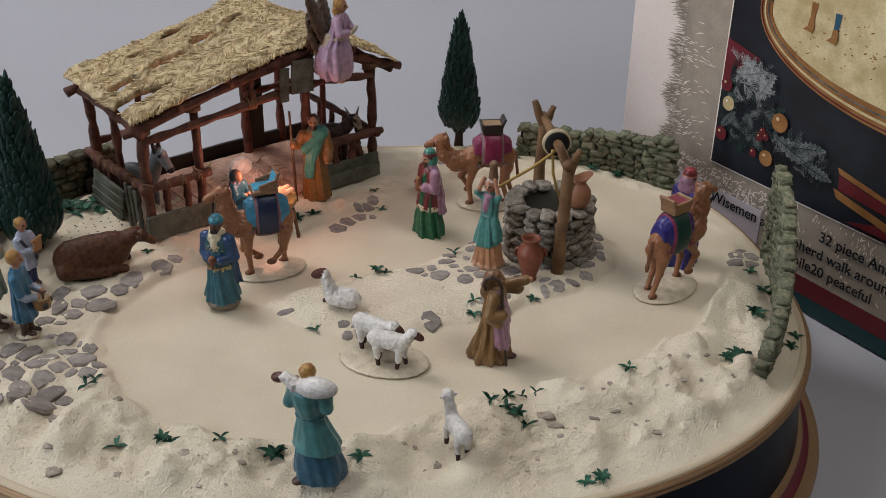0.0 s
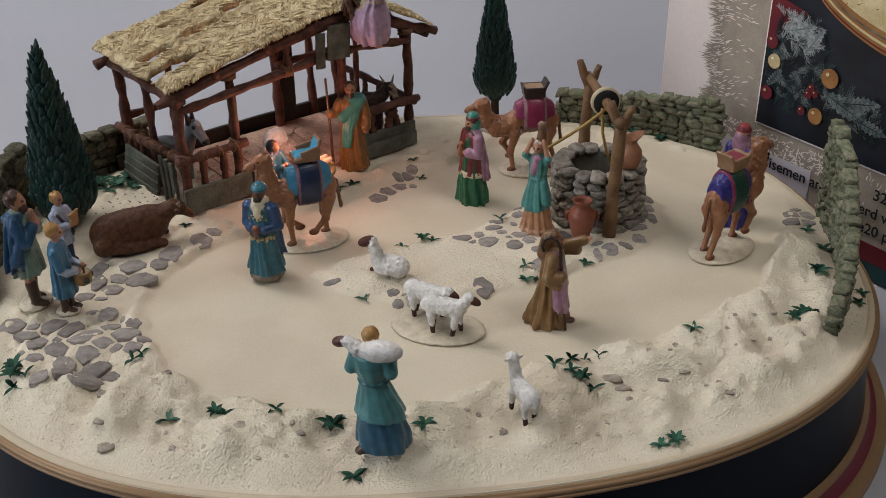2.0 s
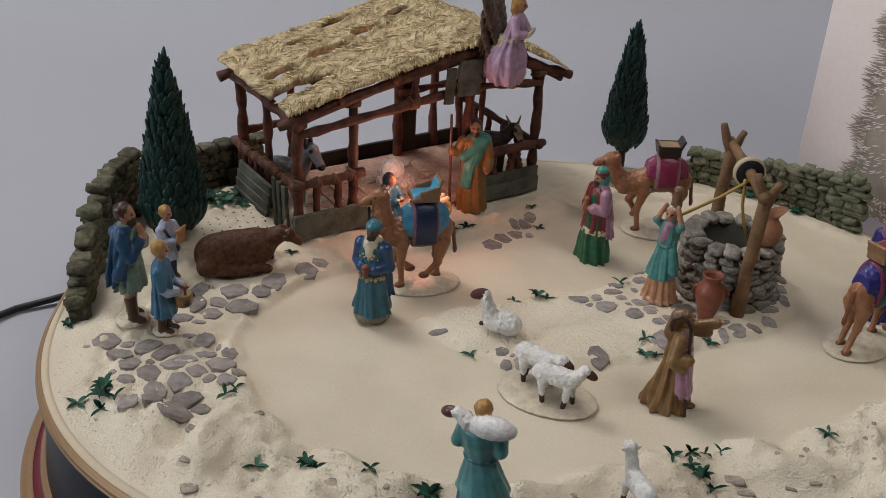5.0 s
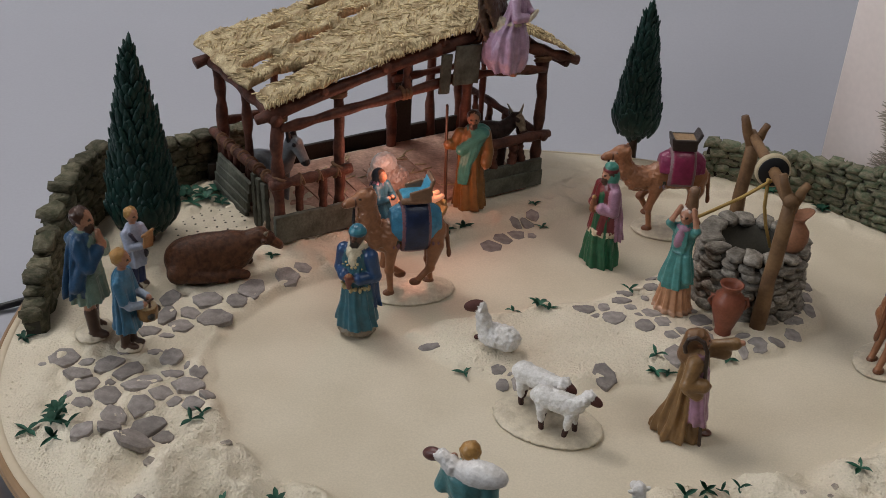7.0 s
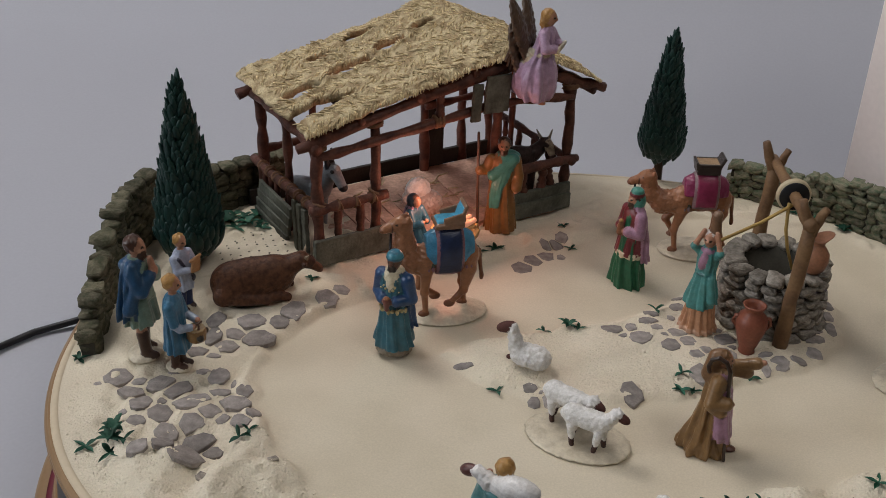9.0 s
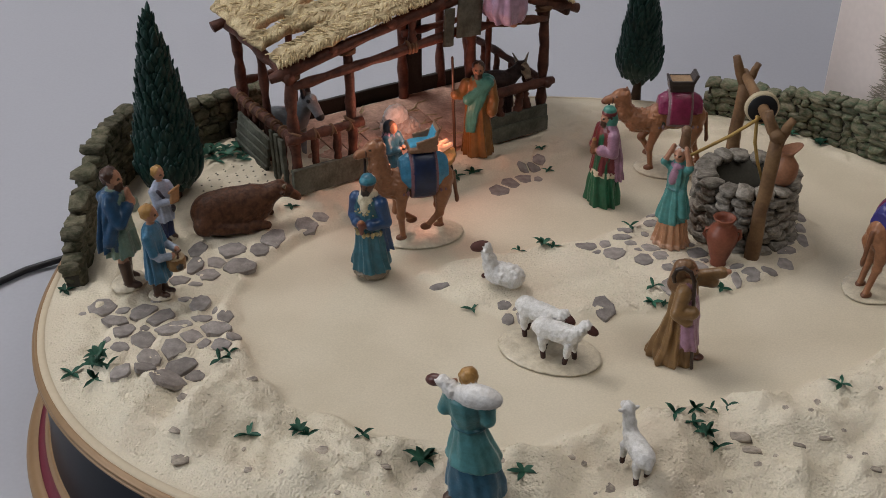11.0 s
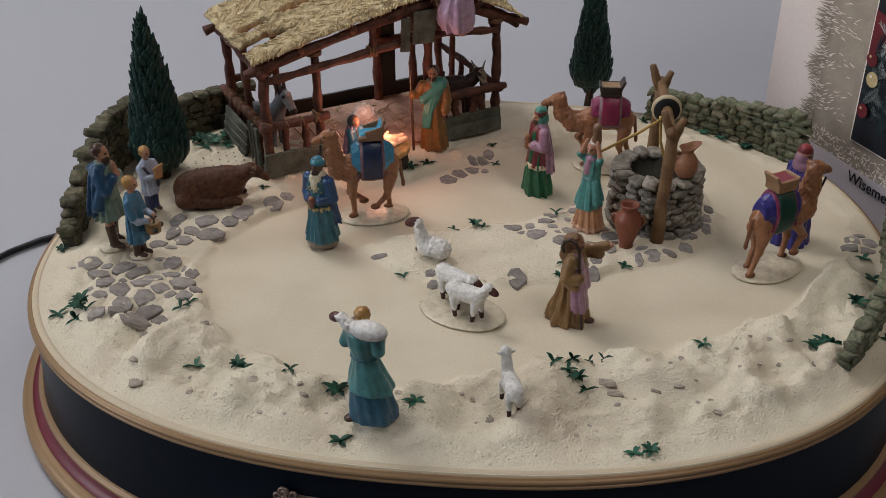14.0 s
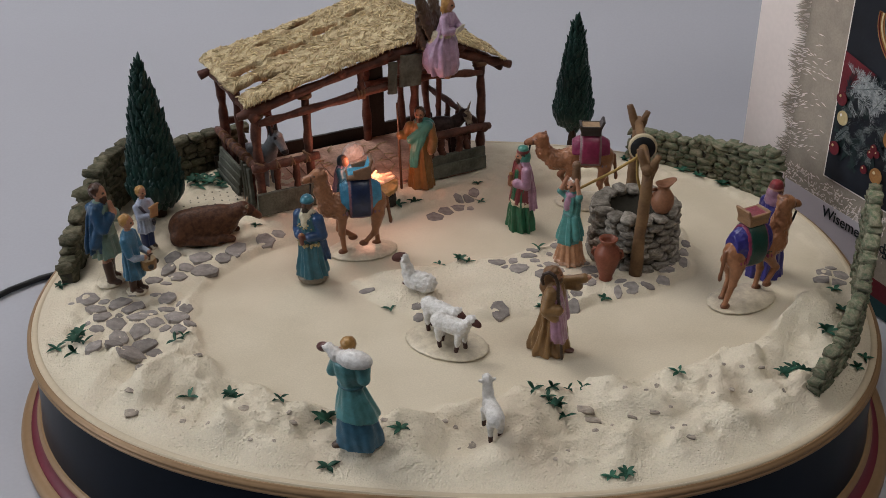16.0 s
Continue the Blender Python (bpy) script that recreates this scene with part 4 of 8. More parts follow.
part("rope", bm, ROPE, well, "yellow cord")
bm = bmesh.new()
tube(bm, [hub + Vector((-0.002, -0.007, -0.001)), hub + Vector((-0.001, -0.0065, -0.014)), hub + Vector((0.0015, -0.004, -0.024)), hub + Vector((0.005, -0.006, -0.033))], [0.00075] * 4, 6)
part("rope", bm, ROPE, well, "yellow cord")


# ---- jugs ----
def jug(at, z, prof, mat, label, handles, spout=False, turnz=0.0):
    ob = thing("clay_jug", (*at, z), turnz, label, "jug")
    bm = bmesh.new()
    lathe(bm, prof, 24)
    if spout:
        for v in bm.verts:
            if v.co.z > prof[-3][1] - 0.0005 and v.co.x > 0:
                v.co.x *= 1.5
                v.co.z += 0.0016 * v.co.x / 0.004
    part("jug_body", bm, mat, ob)
    top = prof[-1][1]
    for s in handles:
        bm = bmesh.new()
        tube(bm, [(s * 0.0036, 0, top * 0.90), (s * 0.0072, 0, top * 0.90), (s * 0.0078, 0, top * 0.76), (s * 0.0058, 0, top * 0.62)], [0.0009] * 4, 7)
        part("handle", bm, mat, ob)
    return ob


jug((0.0430, 0.4815), ground_at(0.043, 0.4815) - 0.0003, mm((3.4, 0), (3.6, 0.8), (3.2, 2.0), (4.6, 6), (6.4, 12), (6.9, 15.5), (6.0, 18.5), (3.8, 20.5), (3.6, 21.5), (4.6, 23.4), (5.0, 24.2), (4.4, 24.4), (3.4, 22.5), (2.8, 20)),
    CLAY, "tall red clay urn standing beside the well", (-1, 1))
jug((0.0665, 0.5060), wz + 0.0308, mm((3.6, 0), (5.0, 1.8), (6.1, 5.4), (5.8, 9), (3.9, 12), (3.0, 13.2), (3.2, 14.6), (4.4, 16), (4.0, 16.2), (2.6, 14.4)),
    CLAYTAN, "tan clay jug with a spout on the well's rim", (-1,), True, 20)

# ---- stable ----
SA = Vector((-0.1560, 0.4985, 0))
SZ = 0.0675
stable = thing("wooden_stable", (SA.x, SA.y, SZ), 42.7, "open rustic stable of brown branches with a thatched roof", "stable")
# stable's own axes: x along the front, y towards the back, z up
SL, SD = 0.140, 0.072
APX, APZ, EAVE, REAVE = 0.104, 0.0905, 0.0660, 0.0660


def roof_z(x):
    return EAVE + (APZ - EAVE) * (x + 0.008) / (APX + 0.008) if x < APX else APZ + (REAVE - APZ) * (x - APX) / (0.157 - APX)


def log(name, a, b, r0, r1, seed, mat=BARK, bend=0.02):
    """A stable timber: a knobbly stick, spread at head and foot where it is a post."""
    bm = branch(a, b, r0 * 0.90, r1 * 0.90, 0.24, 13, 10, bend, seed)
    low, high = min(v.co.z for v in bm.verts), max(v.co.z for v in bm.verts)
    for v in bm.verts:
        if name == "post":
            t = (v.co.z - low) / (high - low)
            f = 1 + 0.28 * smoothstep(0.16, 0.0, t) + 0.24 * smoothstep(0.80, 1.0, t)
            v.co.x, v.co.y = a[0] + (v.co.x - a[0]) * f, a[1] + (v.co.y - a[1]) * f
        g = 1 + 0.10 * noise.noise(v.co * 420 + Vector((seed, 0, 0)))
        v.co += Vector((noise.noise(v.co * 500 + Vector((seed, 3, 0))), noise.noise(v.co * 500 + Vector((9, seed, 0))), 0)) * 0.10 * r0 * g
    return part(name, bm, mat, stable)


bm = bmesh.new()
gx, gy = 30, 18
vs = [[bm.verts.new((-0.002 + (SL + 0.004) * i / gx, -0.004 + (SD + 0.004) * j / gy, 0.0012 + 0.0006 * noise.noise(Vector((i * 0.7, j * 0.7, 3))) - (0.003 if i in (0, gx) or j in (0, gy) else 0))) for i in range(gx + 1)] for j in range(gy + 1)]
for a, b in zip(vs, vs[1:]):
    for i in range(gx):
        bm.faces.new((a[i], a[i + 1], b[i + 1], b[i]))
part("stable_floor", bm, STABLEFLOOR, stable, "reddish straw-strewn floor")
for i in range(10):
    bm = bmesh.new()
    ln = 0.052 - 0.004 * (i % 3)
    block(bm, (0.0064, ln, 0.0010), Matrix(), 0.0003)
    part("floorboard", bm, STABLEFLOOR, stable, smooth=False, m=pose(0.034 + 0.0068 * i, ln / 2 - 0.002 + 0.003 * (i % 2), 0.0019, 0, 0, 1.5 * (-1) ** i))
bm = bmesh.new()
rnd = random.Random(21)
for i in range(46):
    x, y, a = rnd.uniform(0.036, 0.10), rnd.uniform(0.002, 0.06), rnd.uniform(-0.5, 0.9)
    ln = rnd.uniform(0.004, 0.010)
    tube(bm, [(x, y, 0.0024), (x + ln * math.cos(a), y + ln * math.sin(a), 0.0028)], [0.00045, 0.0003], 5)
tagged(part("straw_litter", bm, THATCH, stable), kind="stuff")
POSTS = [(0.0, 0.0, 0.0032), (0.029, 0.0, 0.0030), (0.098, 0.0, 0.0034), (SL, 0.0, 0.0032), (0.0, 0.037, 0.0026), (0.0, SD, 0.0030),
         (0.093, SD - 0.006, 0.0032), (0.030, SD, 0.0026), (SL, SD, 0.0030), (0.121, SD, 0.0026), (0.131, SD * 0.55, 0.0018)]
for k, (x, y, r) in enumerate(POSTS):
    log("post", (x, y, -0.002), (x, y, roof_z(x) - 0.0045), r, r * 0.88, 100 + k)
    if k < 4:
        bm = bmesh.new()
        for j in range(3):
            lathe(bm, [(r * 1.25, -0.0007), (r * 1.45, 0), (r * 1.25, 0.0007)], 10, Matrix.Translation((x, y, roof_z(x) - 0.0085 + 0.0014 * j)) @ Matrix.Rotation(0.25 * (j - 1), 4, "X"))
        part("binding", bm, BINDING, stable)
log("beam", (-0.011, -0.002, EAVE - 0.004), (APX + 0.004, -0.002, APZ - 0.004), 0.0031, 0.0034, 130)
log("beam", (APX - 0.004, -0.002, APZ - 0.003), (0.160, -0.002, REAVE - 0.003), 0.0031, 0.0029, 131)
log("beam", (-0.011, SD, EAVE - 0.004), (APX + 0.004, SD, APZ - 0.004), 0.0028, 0.0030, 132)
log("beam", (APX - 0.004, SD, APZ - 0.003), (0.160, SD, REAVE - 0.003), 0.0028, 0.0026, 133)
log("beam", (-0.003, -0.006, EAVE - 0.0045), (-0.003, SD + 0.006, EAVE - 0.0045), 0.0028, 0.0027, 134)
log("beam", (0.152, -0.004, REAVE - 0.003), (0.152, SD + 0.006, REAVE - 0.003), 0.0027, 0.0026, 135)
log("tie_beam", (0.000, -0.003, 0.0565), (0.0965, -0.003, 0.0665), 0.0024, 0.0024, 136)
log("tie_beam", (0.0965, -0.003, 0.0655), (SL, -0.003, 0.0615), 0.0023, 0.0023, 137)
log("strut", (0.062, -0.003, 0.0630), (0.062, -0.003, roof_z(0.062) - 0.003), 0.0024, 0.0020, 138)
bm = bmesh.new()
for j in range(3):
    lathe(bm, [(0.0030, -0.0007), (0.0036, 0), (0.0030, 0.0007)], 10, Matrix.Translation((0.0595 + 0.0018 * j, -0.003, 0.0630)) @ Matrix.Rotation(1.5, 4, "Y"))
part("binding", bm, BINDING, stable)
for k, x in enumerate((0.02, 0.05, 0.08, 0.125)):
    log("rafter", (x, -0.006, roof_z(x) - 0.0012), (x, SD + 0.006, roof_z(x) - 0.0012), 0.0022, 0.0020, 150 + k)
# left pen: rails and pickets
log("rail", (-0.003, -0.004, 0.0310), (-0.003, SD + 0.004, 0.0245), 0.0026, 0.0026, 160, bend=0.006)
log("rail", (-0.006, -0.003, 0.0300), (0.034, -0.003, 0.0310), 0.0026, 0.0025, 161, bend=0.006)
for k, y in enumerate((0.012, 0.022, 0.030, 0.046, 0.054, 0.062)):
    log("picket", (-0.002, y, 0.0), (-0.002, y, 0.0295 - 0.085 * y), 0.0019, 0.0018, 170 + k)
for k, x in enumerate((0.009, 0.020)):
    log("picket", (x, -0.002, 0.0), (x, -0.002, 0.0300), 0.0020, 0.0019, 180 + k)
for x, z in ((0.0, 0.0308), (0.029, 0.0310)):
    bm = bmesh.new()
    for j in range(3):
        lathe(bm, [(0.0036, -0.0007), (0.0043, 0), (0.0036, 0.0007)], 10, Matrix.Translation((x, -0.001, z - 0.0012 + 0.0012 * j)) @ Matrix.Rotation(0.4 * (j - 1), 4, "Y"))
    part("binding", bm, BINDING, stable)

wraps = [((-0.003, 0.006 + 0.0092 * k, 0.0306 - 0.083 * (0.006 + 0.0092 * k)), (0, 0.0014, 0), "X") for k in range(7)]
wraps += [((0.008 + 0.009 * k, -0.003, 0.0305), (0.0014, 0, 0), "Y") for k in range(3)]
for at, step, axis in wraps:
    bm = bmesh.new()
    for j in range(2):
        lathe(bm, [(0.0027, -0.0005), (0.0032, 0), (0.0027, 0.0005)], 9, Matrix.Translation(Vector(at) + j * Vector(step)) @ Matrix.Rotation(1.57 + 0.3 * (-1) ** j, 4, axis))
    part("twine_wrap", bm, BINDING, stable)


def plank(size, m, mat=PLANK, seed=0, name="plank"):
    bm = bmesh.new()
    block(bm, size, Matrix(), 0.0005)
    bmesh.ops.subdivide_edges(bm, edges=[e for e in bm.edges if e.calc_length() > size[0] * 0.5], cuts=6)
    for v in bm.verts:
        v.co += 0.00035 * Vector((noise.noise(v.co * 300 + Vector((seed, 0, 0))), noise.noise(v.co * 300 + Vector((0, seed, 5))), noise.noise(v.co * 350 + Vector((0, 9, seed)))))
    return part(name, bm, mat, stable, smooth=False, m=m)


plank((0.040, 0.0026, 0.0135), pose(0.015, -0.0045, 0.0080), PLANK, 1)
for k, x in enumerate((0.004, 0.010, 0.0155)):
    plank((0.0042, 0.0022, 0.0285), pose(-0.0055, x, 0.0135, 0, 4, 90), PLANK, 10 + k)
for k in range(4):
    plank((0.038, 0.0020, 0.0052), pose(-0.0085 + 0.0009 * k, 0.040, 0.0035 + 0.0047 * k, 0, 0, 90 + 2), PLANK, 20 + k)
plank((0.044, 0.0030, 0.0085), pose(0.120, -0.0045, 0.0040), PLANK, 30)
plank((0.044, 0.0026, 0.0060), pose(0.120, -0.0035, 0.0108), PLANK, 31)
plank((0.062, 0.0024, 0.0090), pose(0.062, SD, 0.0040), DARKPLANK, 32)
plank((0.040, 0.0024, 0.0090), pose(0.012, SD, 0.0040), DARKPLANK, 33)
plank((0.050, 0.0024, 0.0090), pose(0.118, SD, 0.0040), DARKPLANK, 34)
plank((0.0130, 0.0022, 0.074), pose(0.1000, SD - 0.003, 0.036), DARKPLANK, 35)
# right pen
log("rail", (0.098, -0.003, 0.0265), (SL + 0.006, -0.003, 0.0265), 0.0026, 0.0026, 190, bend=0.006)
log("rail", (SL + 0.001, -0.006, 0.0262), (SL + 0.001, SD + 0.004, 0.0262), 0.0024, 0.0024, 191, bend=0.006)
log("rail", (0.092, SD - 0.008, 0.0400), (SL, SD - 0.004, 0.0400), 0.0022, 0.0022, 192, bend=0.006)
log("rail", (0.0, SD, 0.0300), (0.030, SD, 0.0310), 0.0022, 0.0022, 193, bend=0.006)
for k, x in enumerate((0.106, 0.115, 0.124, 0.132)):
    log("picket", (x, -0.002, 0.011), (x + (-1) ** k * 0.002, -0.002, 0.0265), 0.0028, 0.0024, 200 + k, bend=0.10)
for k, y in enumerate((0.014, 0.028, 0.042, 0.056)):
    log("picket", (SL, y, 0.0), (SL, y, 0.0262), 0.0019, 0.0018, 210 + k)
# boards hung under the gable
plank((0.0056, 0.0014, 0.019), pose(0.0800, -0.0068, 0.0700, 0, 3, 0), PLANK, 40, "hanging_board")
plank((0.0138, 0.0014, 0.019), pose(0.0915, -0.0068, 0.0728, 0, 3, 0), PLANK, 41, "hanging_board")


def thatch(name, x0, x1, y0, y1, holes, seed, thick):
    """One slope of straw thatch with a shaggy edge, worn holes and raised tufts."""
    rnd = random.Random(seed)
    n, m = 290, 200
    X, Y = np.meshgrid(np.linspace(x0, x1, n), np.linspace(y0, y1, m), indexing="ij")
    edge = np.minimum(np.minimum(X - x0, x1 - X), np.minimum(Y - y0, y1 - Y))
    Xw = X + 0.0011 * lattice(X * 260, Y * 260, seed) * (edge < 0.003)
    Yw = Y + 0.0011 * lattice(X * 300, Y * 300, seed + 1) * (edge < 0.003)
    Z = np.vectorize(roof_z)(X) + 0.0013
    keep = np.ones(X.shape, bool)
    lip = np.zeros(X.shape)
    for hx, hy, rx, ry, ang in holes:
        c, s = math.cos(ang), math.sin(ang)
        u, w = ((X - hx) * c + (Y - hy) * s) / rx, (-(X - hx) * s + (Y - hy) * c) / ry
        r = np.hypot(u, w) + 0.22 * lattice(X * 220, Y * 220, seed + 3)
        keep &= r > 1
        lip += 0.0016 * np.exp(-((r - 1.25) / 0.35) ** 2)
    band = np.floor((Y + 0.004 * lattice(X * 60, Y * 60, seed + 4)) / 0.0115) % 2
    weave = 0.00030 * np.sin((X * 0.85 + np.where(band > 0, 1, -1) * Y * 0.8) * 3900 + 16 * lattice(X * 90, Y * 90, seed + 5)) * (0.7 + 0.6 * lattice(X * 130, Y * 130, seed + 13)) + 0.00025 * lattice(X * 420, Y * 420, seed + 11) + 0.0013 * lattice(X * 75, Y * 75, seed + 6) + 0.0006 * lattice(X * 170, Y * 170, seed + 9)
    top = Z + thick * np.minimum(1, edge / 0.004 + 0.35) + weave + lip
    low = Z + 0.0003 + 0.0006 * lattice(X * 150, Y * 150, seed + 7)
    bm = bmesh.new()
    T = [[bm.verts.new((Xw[i, j], Yw[i, j], top[i, j])) for j in range(m)] for i in range(n)]
    U = [[bm.verts.new((Xw[i, j], Yw[i, j], low[i, j])) for j in range(m)] for i in range(n)]
    cell = keep[:-1, :-1] & keep[1:, :-1] & keep[:-1, 1:] & keep[1:, 1:]
    for i in range(n - 1):
        for j in range(m - 1):
            if not cell[i, j]:
                continue
            bm.faces.new((T[i][j], T[i + 1][j], T[i + 1][j + 1], T[i][j + 1]))
            bm.faces.new((U[i][j], U[i][j + 1], U[i + 1][j + 1], U[i + 1][j]))
            for di, dj, p, q in ((-1, 0, (i, j), (i, j + 1)), (1, 0, (i + 1, j + 1), (i + 1, j)), (0, -1, (i + 1, j), (i, j)), (0, 1, (i, j + 1), (i + 1, j + 1))):
                a, b = i + di, j + dj
                if not (0 <= a < n - 1 and 0 <= b < m - 1 and cell[a, b]):
                    bm.faces.new((T[p[0]][p[1]], T[q[0]][q[1]], U[q[0]][q[1]], U[p[0]][p[1]]))
    bmesh.ops.delete(bm, geom=[v for v in bm.verts if not v.link_faces], context="VERTS")
    roof = part(name, bm, THATCH, stable, "straw-coloured thatch with worn holes")
    straw = bmesh.new()
    k = 0
    total = int(1900 * (x1 - x0) / 0.11)
    while k < total:
        i, j = rnd.randrange(1, n), rnd.randrange(m)
        if k % 5 == 0:
            j = rnd.choice((0, 1, 2))
        if not keep[i, j]:
            continue
        k += 1
        x, y, z = Xw[i, j], Yw[i, j], top[i, j]
        wave = 0.5 * math.sin(x * 95 + seed) + 0.35 * math.sin(x * 41 + y * 130)
        a = (-2.15 if band[i, j] else -1.05) + 0.35 * wave + rnd.gauss(0, 0.16)
        ln = rnd.uniform(0.0026, 0.0052)
        dx, dy = math.cos(a) * ln, math.sin(a) * ln
        slope = (roof_z(x + dx * 0.5) - roof_z(x - dx * 0.5)) * 0.5
        droop = -0.0007 if j < 3 else rnd.uniform(-0.0002, 0.0003)
        tube(straw, [(x - dx * 0.5, y - dy * 0.5, z - slope - 0.0001), (x, y, z + 0.0004), (x + dx * 0.5, y + dy * 0.5, z + slope + droop)], [0.00026, 0.00040, 0.00018], 4)
    tagged(part("straw", straw, STRAW, roof), kind="stuff")
    return roof


thatch("thatch_slope", -0.007, APX + 0.001, -0.0055, SD + 0.012, [(0.004, 0.0135, 0.021, 0.0062, 0.04), (0.008, 0.034, 0.010, 0.0040, 0.1), (0.034, 0.038, 0.013, 0.0044, 0.1), (0.030, 0.058, 0.008, 0.0036, -0.1), (0.060, 0.046, 0.0105, 0.0042, 0.2),
       (0.082, 0.052, 0.008, 0.0034, 0.0), (0.055, 0.069, 0.009, 0.0034, 0.0)], 40, 0.0030)
thatch("thatch_slope", APX - 0.001, 0.155, -0.0055, SD + 0.012, [(0.135, 0.040, 0.006, 0.003, 0.3)], 60, 0.0030)


# ---- sculpted figures ----
# A figure is a list of solid shapes in millimetres, melted together into one painted skin.
class Solid:
    def __init__(self, colour, centre, reach, field, k):
        self.colour, self.centre, self.reach, self.field, self.k = colour, np.array(centre, float), reach, field, k


def turned(rot):
    return np.array(Euler([radians(a) for a in rot]).to_matrix())


def cone(colour, a, b, ra, rb=None, k=0.8, rough=0.0):
    rb = ra if rb is None else rb
    a, b = np.array(a, float), np.array(b, float)
    ab = b - a
    ll = max(float(ab @ ab), 1e-6)

    def field(p):
        t = np.clip(((p - a) @ ab) / ll, 0, 1)
        d = np.linalg.norm(p - a - t[..., None] * ab, axis=-1) - (ra + (rb - ra) * t)
        return d + (rough * ripple(p) if rough else 0)
    return Solid(colour, (a + b) / 2, np.abs(ab) / 2 + max(ra, rb) + 1.5, field, k)


WAVES = [(np.array(d) / np.linalg.norm(d) * f, q) for d, f, q in (((1, 0.2, 0.4), 2.3, 0.1), ((-0.3, 1, 0.5), 2.7, 1.3), ((0.4, -0.5, 1), 2.1, 2.2), ((0.8, 0.9, -0.6), 3.3, 0.7),
         ((-0.9, 0.4, 0.9), 3.7, 4.1), ((0.2, 0.7, -1), 2.9, 5.0), ((1, -0.8, 0.1), 4.3, 3.3))]


def ripple(p):
    """Uneven small lumps, about -1 to 1."""
    return sum(np.sin(p @ d + q + 0.9 * np.sin(p[..., i % 3] * 0.7)) for i, (d, q) in enumerate(WAVES)) / 3.2


def ball(colour, c, r, rot=(0, 0, 0), k=0.8, rough=0.0, cut=None):
    c = np.array(c, float)
    r = np.array((r, r, r) if np.isscalar(r) else r, float)
    M = turned(rot)

    def field(p):
        q = (p - c) @ M
        k0 = np.linalg.norm(q / r, axis=-1)
        k1 = np.linalg.norm(q / (r * r), axis=-1)
        d = k0 * (k0 - 1) / np.maximum(k1, 1e-6)
        if rough:
            d = d + rough * ripple(p)
        if cut is not None:
            lo, hi = np.array(cut[0], float), np.array(cut[1], float)
            d = np.maximum(d, np.max(np.maximum(lo - p, p - hi), axis=-1))
        return d
    return Solid(colour, c, float(r.max()) + 1.5, field, k)


def brick(colour, c, h, rot=(0, 0, 0), edge=0.4, k=0.4):
    c, h = np.array(c, float), np.array(h, float) - edge
    M = turned(rot)

    def field(p):
        q = np.abs((p - c) @ M) - h
        return np.linalg.norm(np.maximum(q, 0), axis=-1) + np.minimum(np.max(q, axis=-1), 0) - edge
    return Solid(colour, c, float(np.linalg.norm(h)) + 2, field, k)


def robe(colour, rows, folds=9, amp=0.5, phase=0.0, k=0.8, hem=0.0):
    """Cloth round rows of (z, rx, ry, cx, cy), with folds that deepen downwards."""
    rows = sorted(rows)
    zs = np.array([r[0] for r in rows], float)
    cols = [np.array([r[i] for r in rows], float) for i in range(1, 5)]

    def field(p):
        z = p[..., 2]
        rx, ry, cx, cy = (np.interp(z, zs, c) for c in cols)
        ang = np.arctan2((p[..., 1] - cy) / ry, (p[..., 0] - cx) / rx)
        f = 1 - (z - zs[0]) / (zs[-1] - zs[0])
        lo = zs[0] + hem * np.cos(ang - 1.2)
        sway = folds * ang + phase + 1.5 * np.sin(2 * ang + phase) + 0.9 * np.sin(0.13 * z + ang + phase)
        fold = 1.05 * amp * (0.3 + 0.7 * np.clip(f, 0, 1)) * (0.8 * np.tanh(1.7 * np.sin(sway)) + 0.35 * np.sin((folds * 2 + 1) * ang + 2 * phase + 0.2 * z) + 0.22 * np.sin(0.55 * z + 5 * ang))
        d = (np.hypot((p[..., 0] - cx) / rx, (p[..., 1] - cy) / ry) - 1) * np.minimum(rx, ry) - fold
        return np.maximum(d * 0.85, np.maximum(lo - z, z - zs[-1]))
    reach = max(max(abs(r[1]) + abs(r[3]), abs(r[2]) + abs(r[4])) for r in rows) + 1.5
    return Solid(colour, (0, 0, (zs[0] + zs[-1]) / 2), np.array((reach * 1.15, reach * 1.15, (zs[-1] - zs[0]) / 2 + 1.5)), field, k)


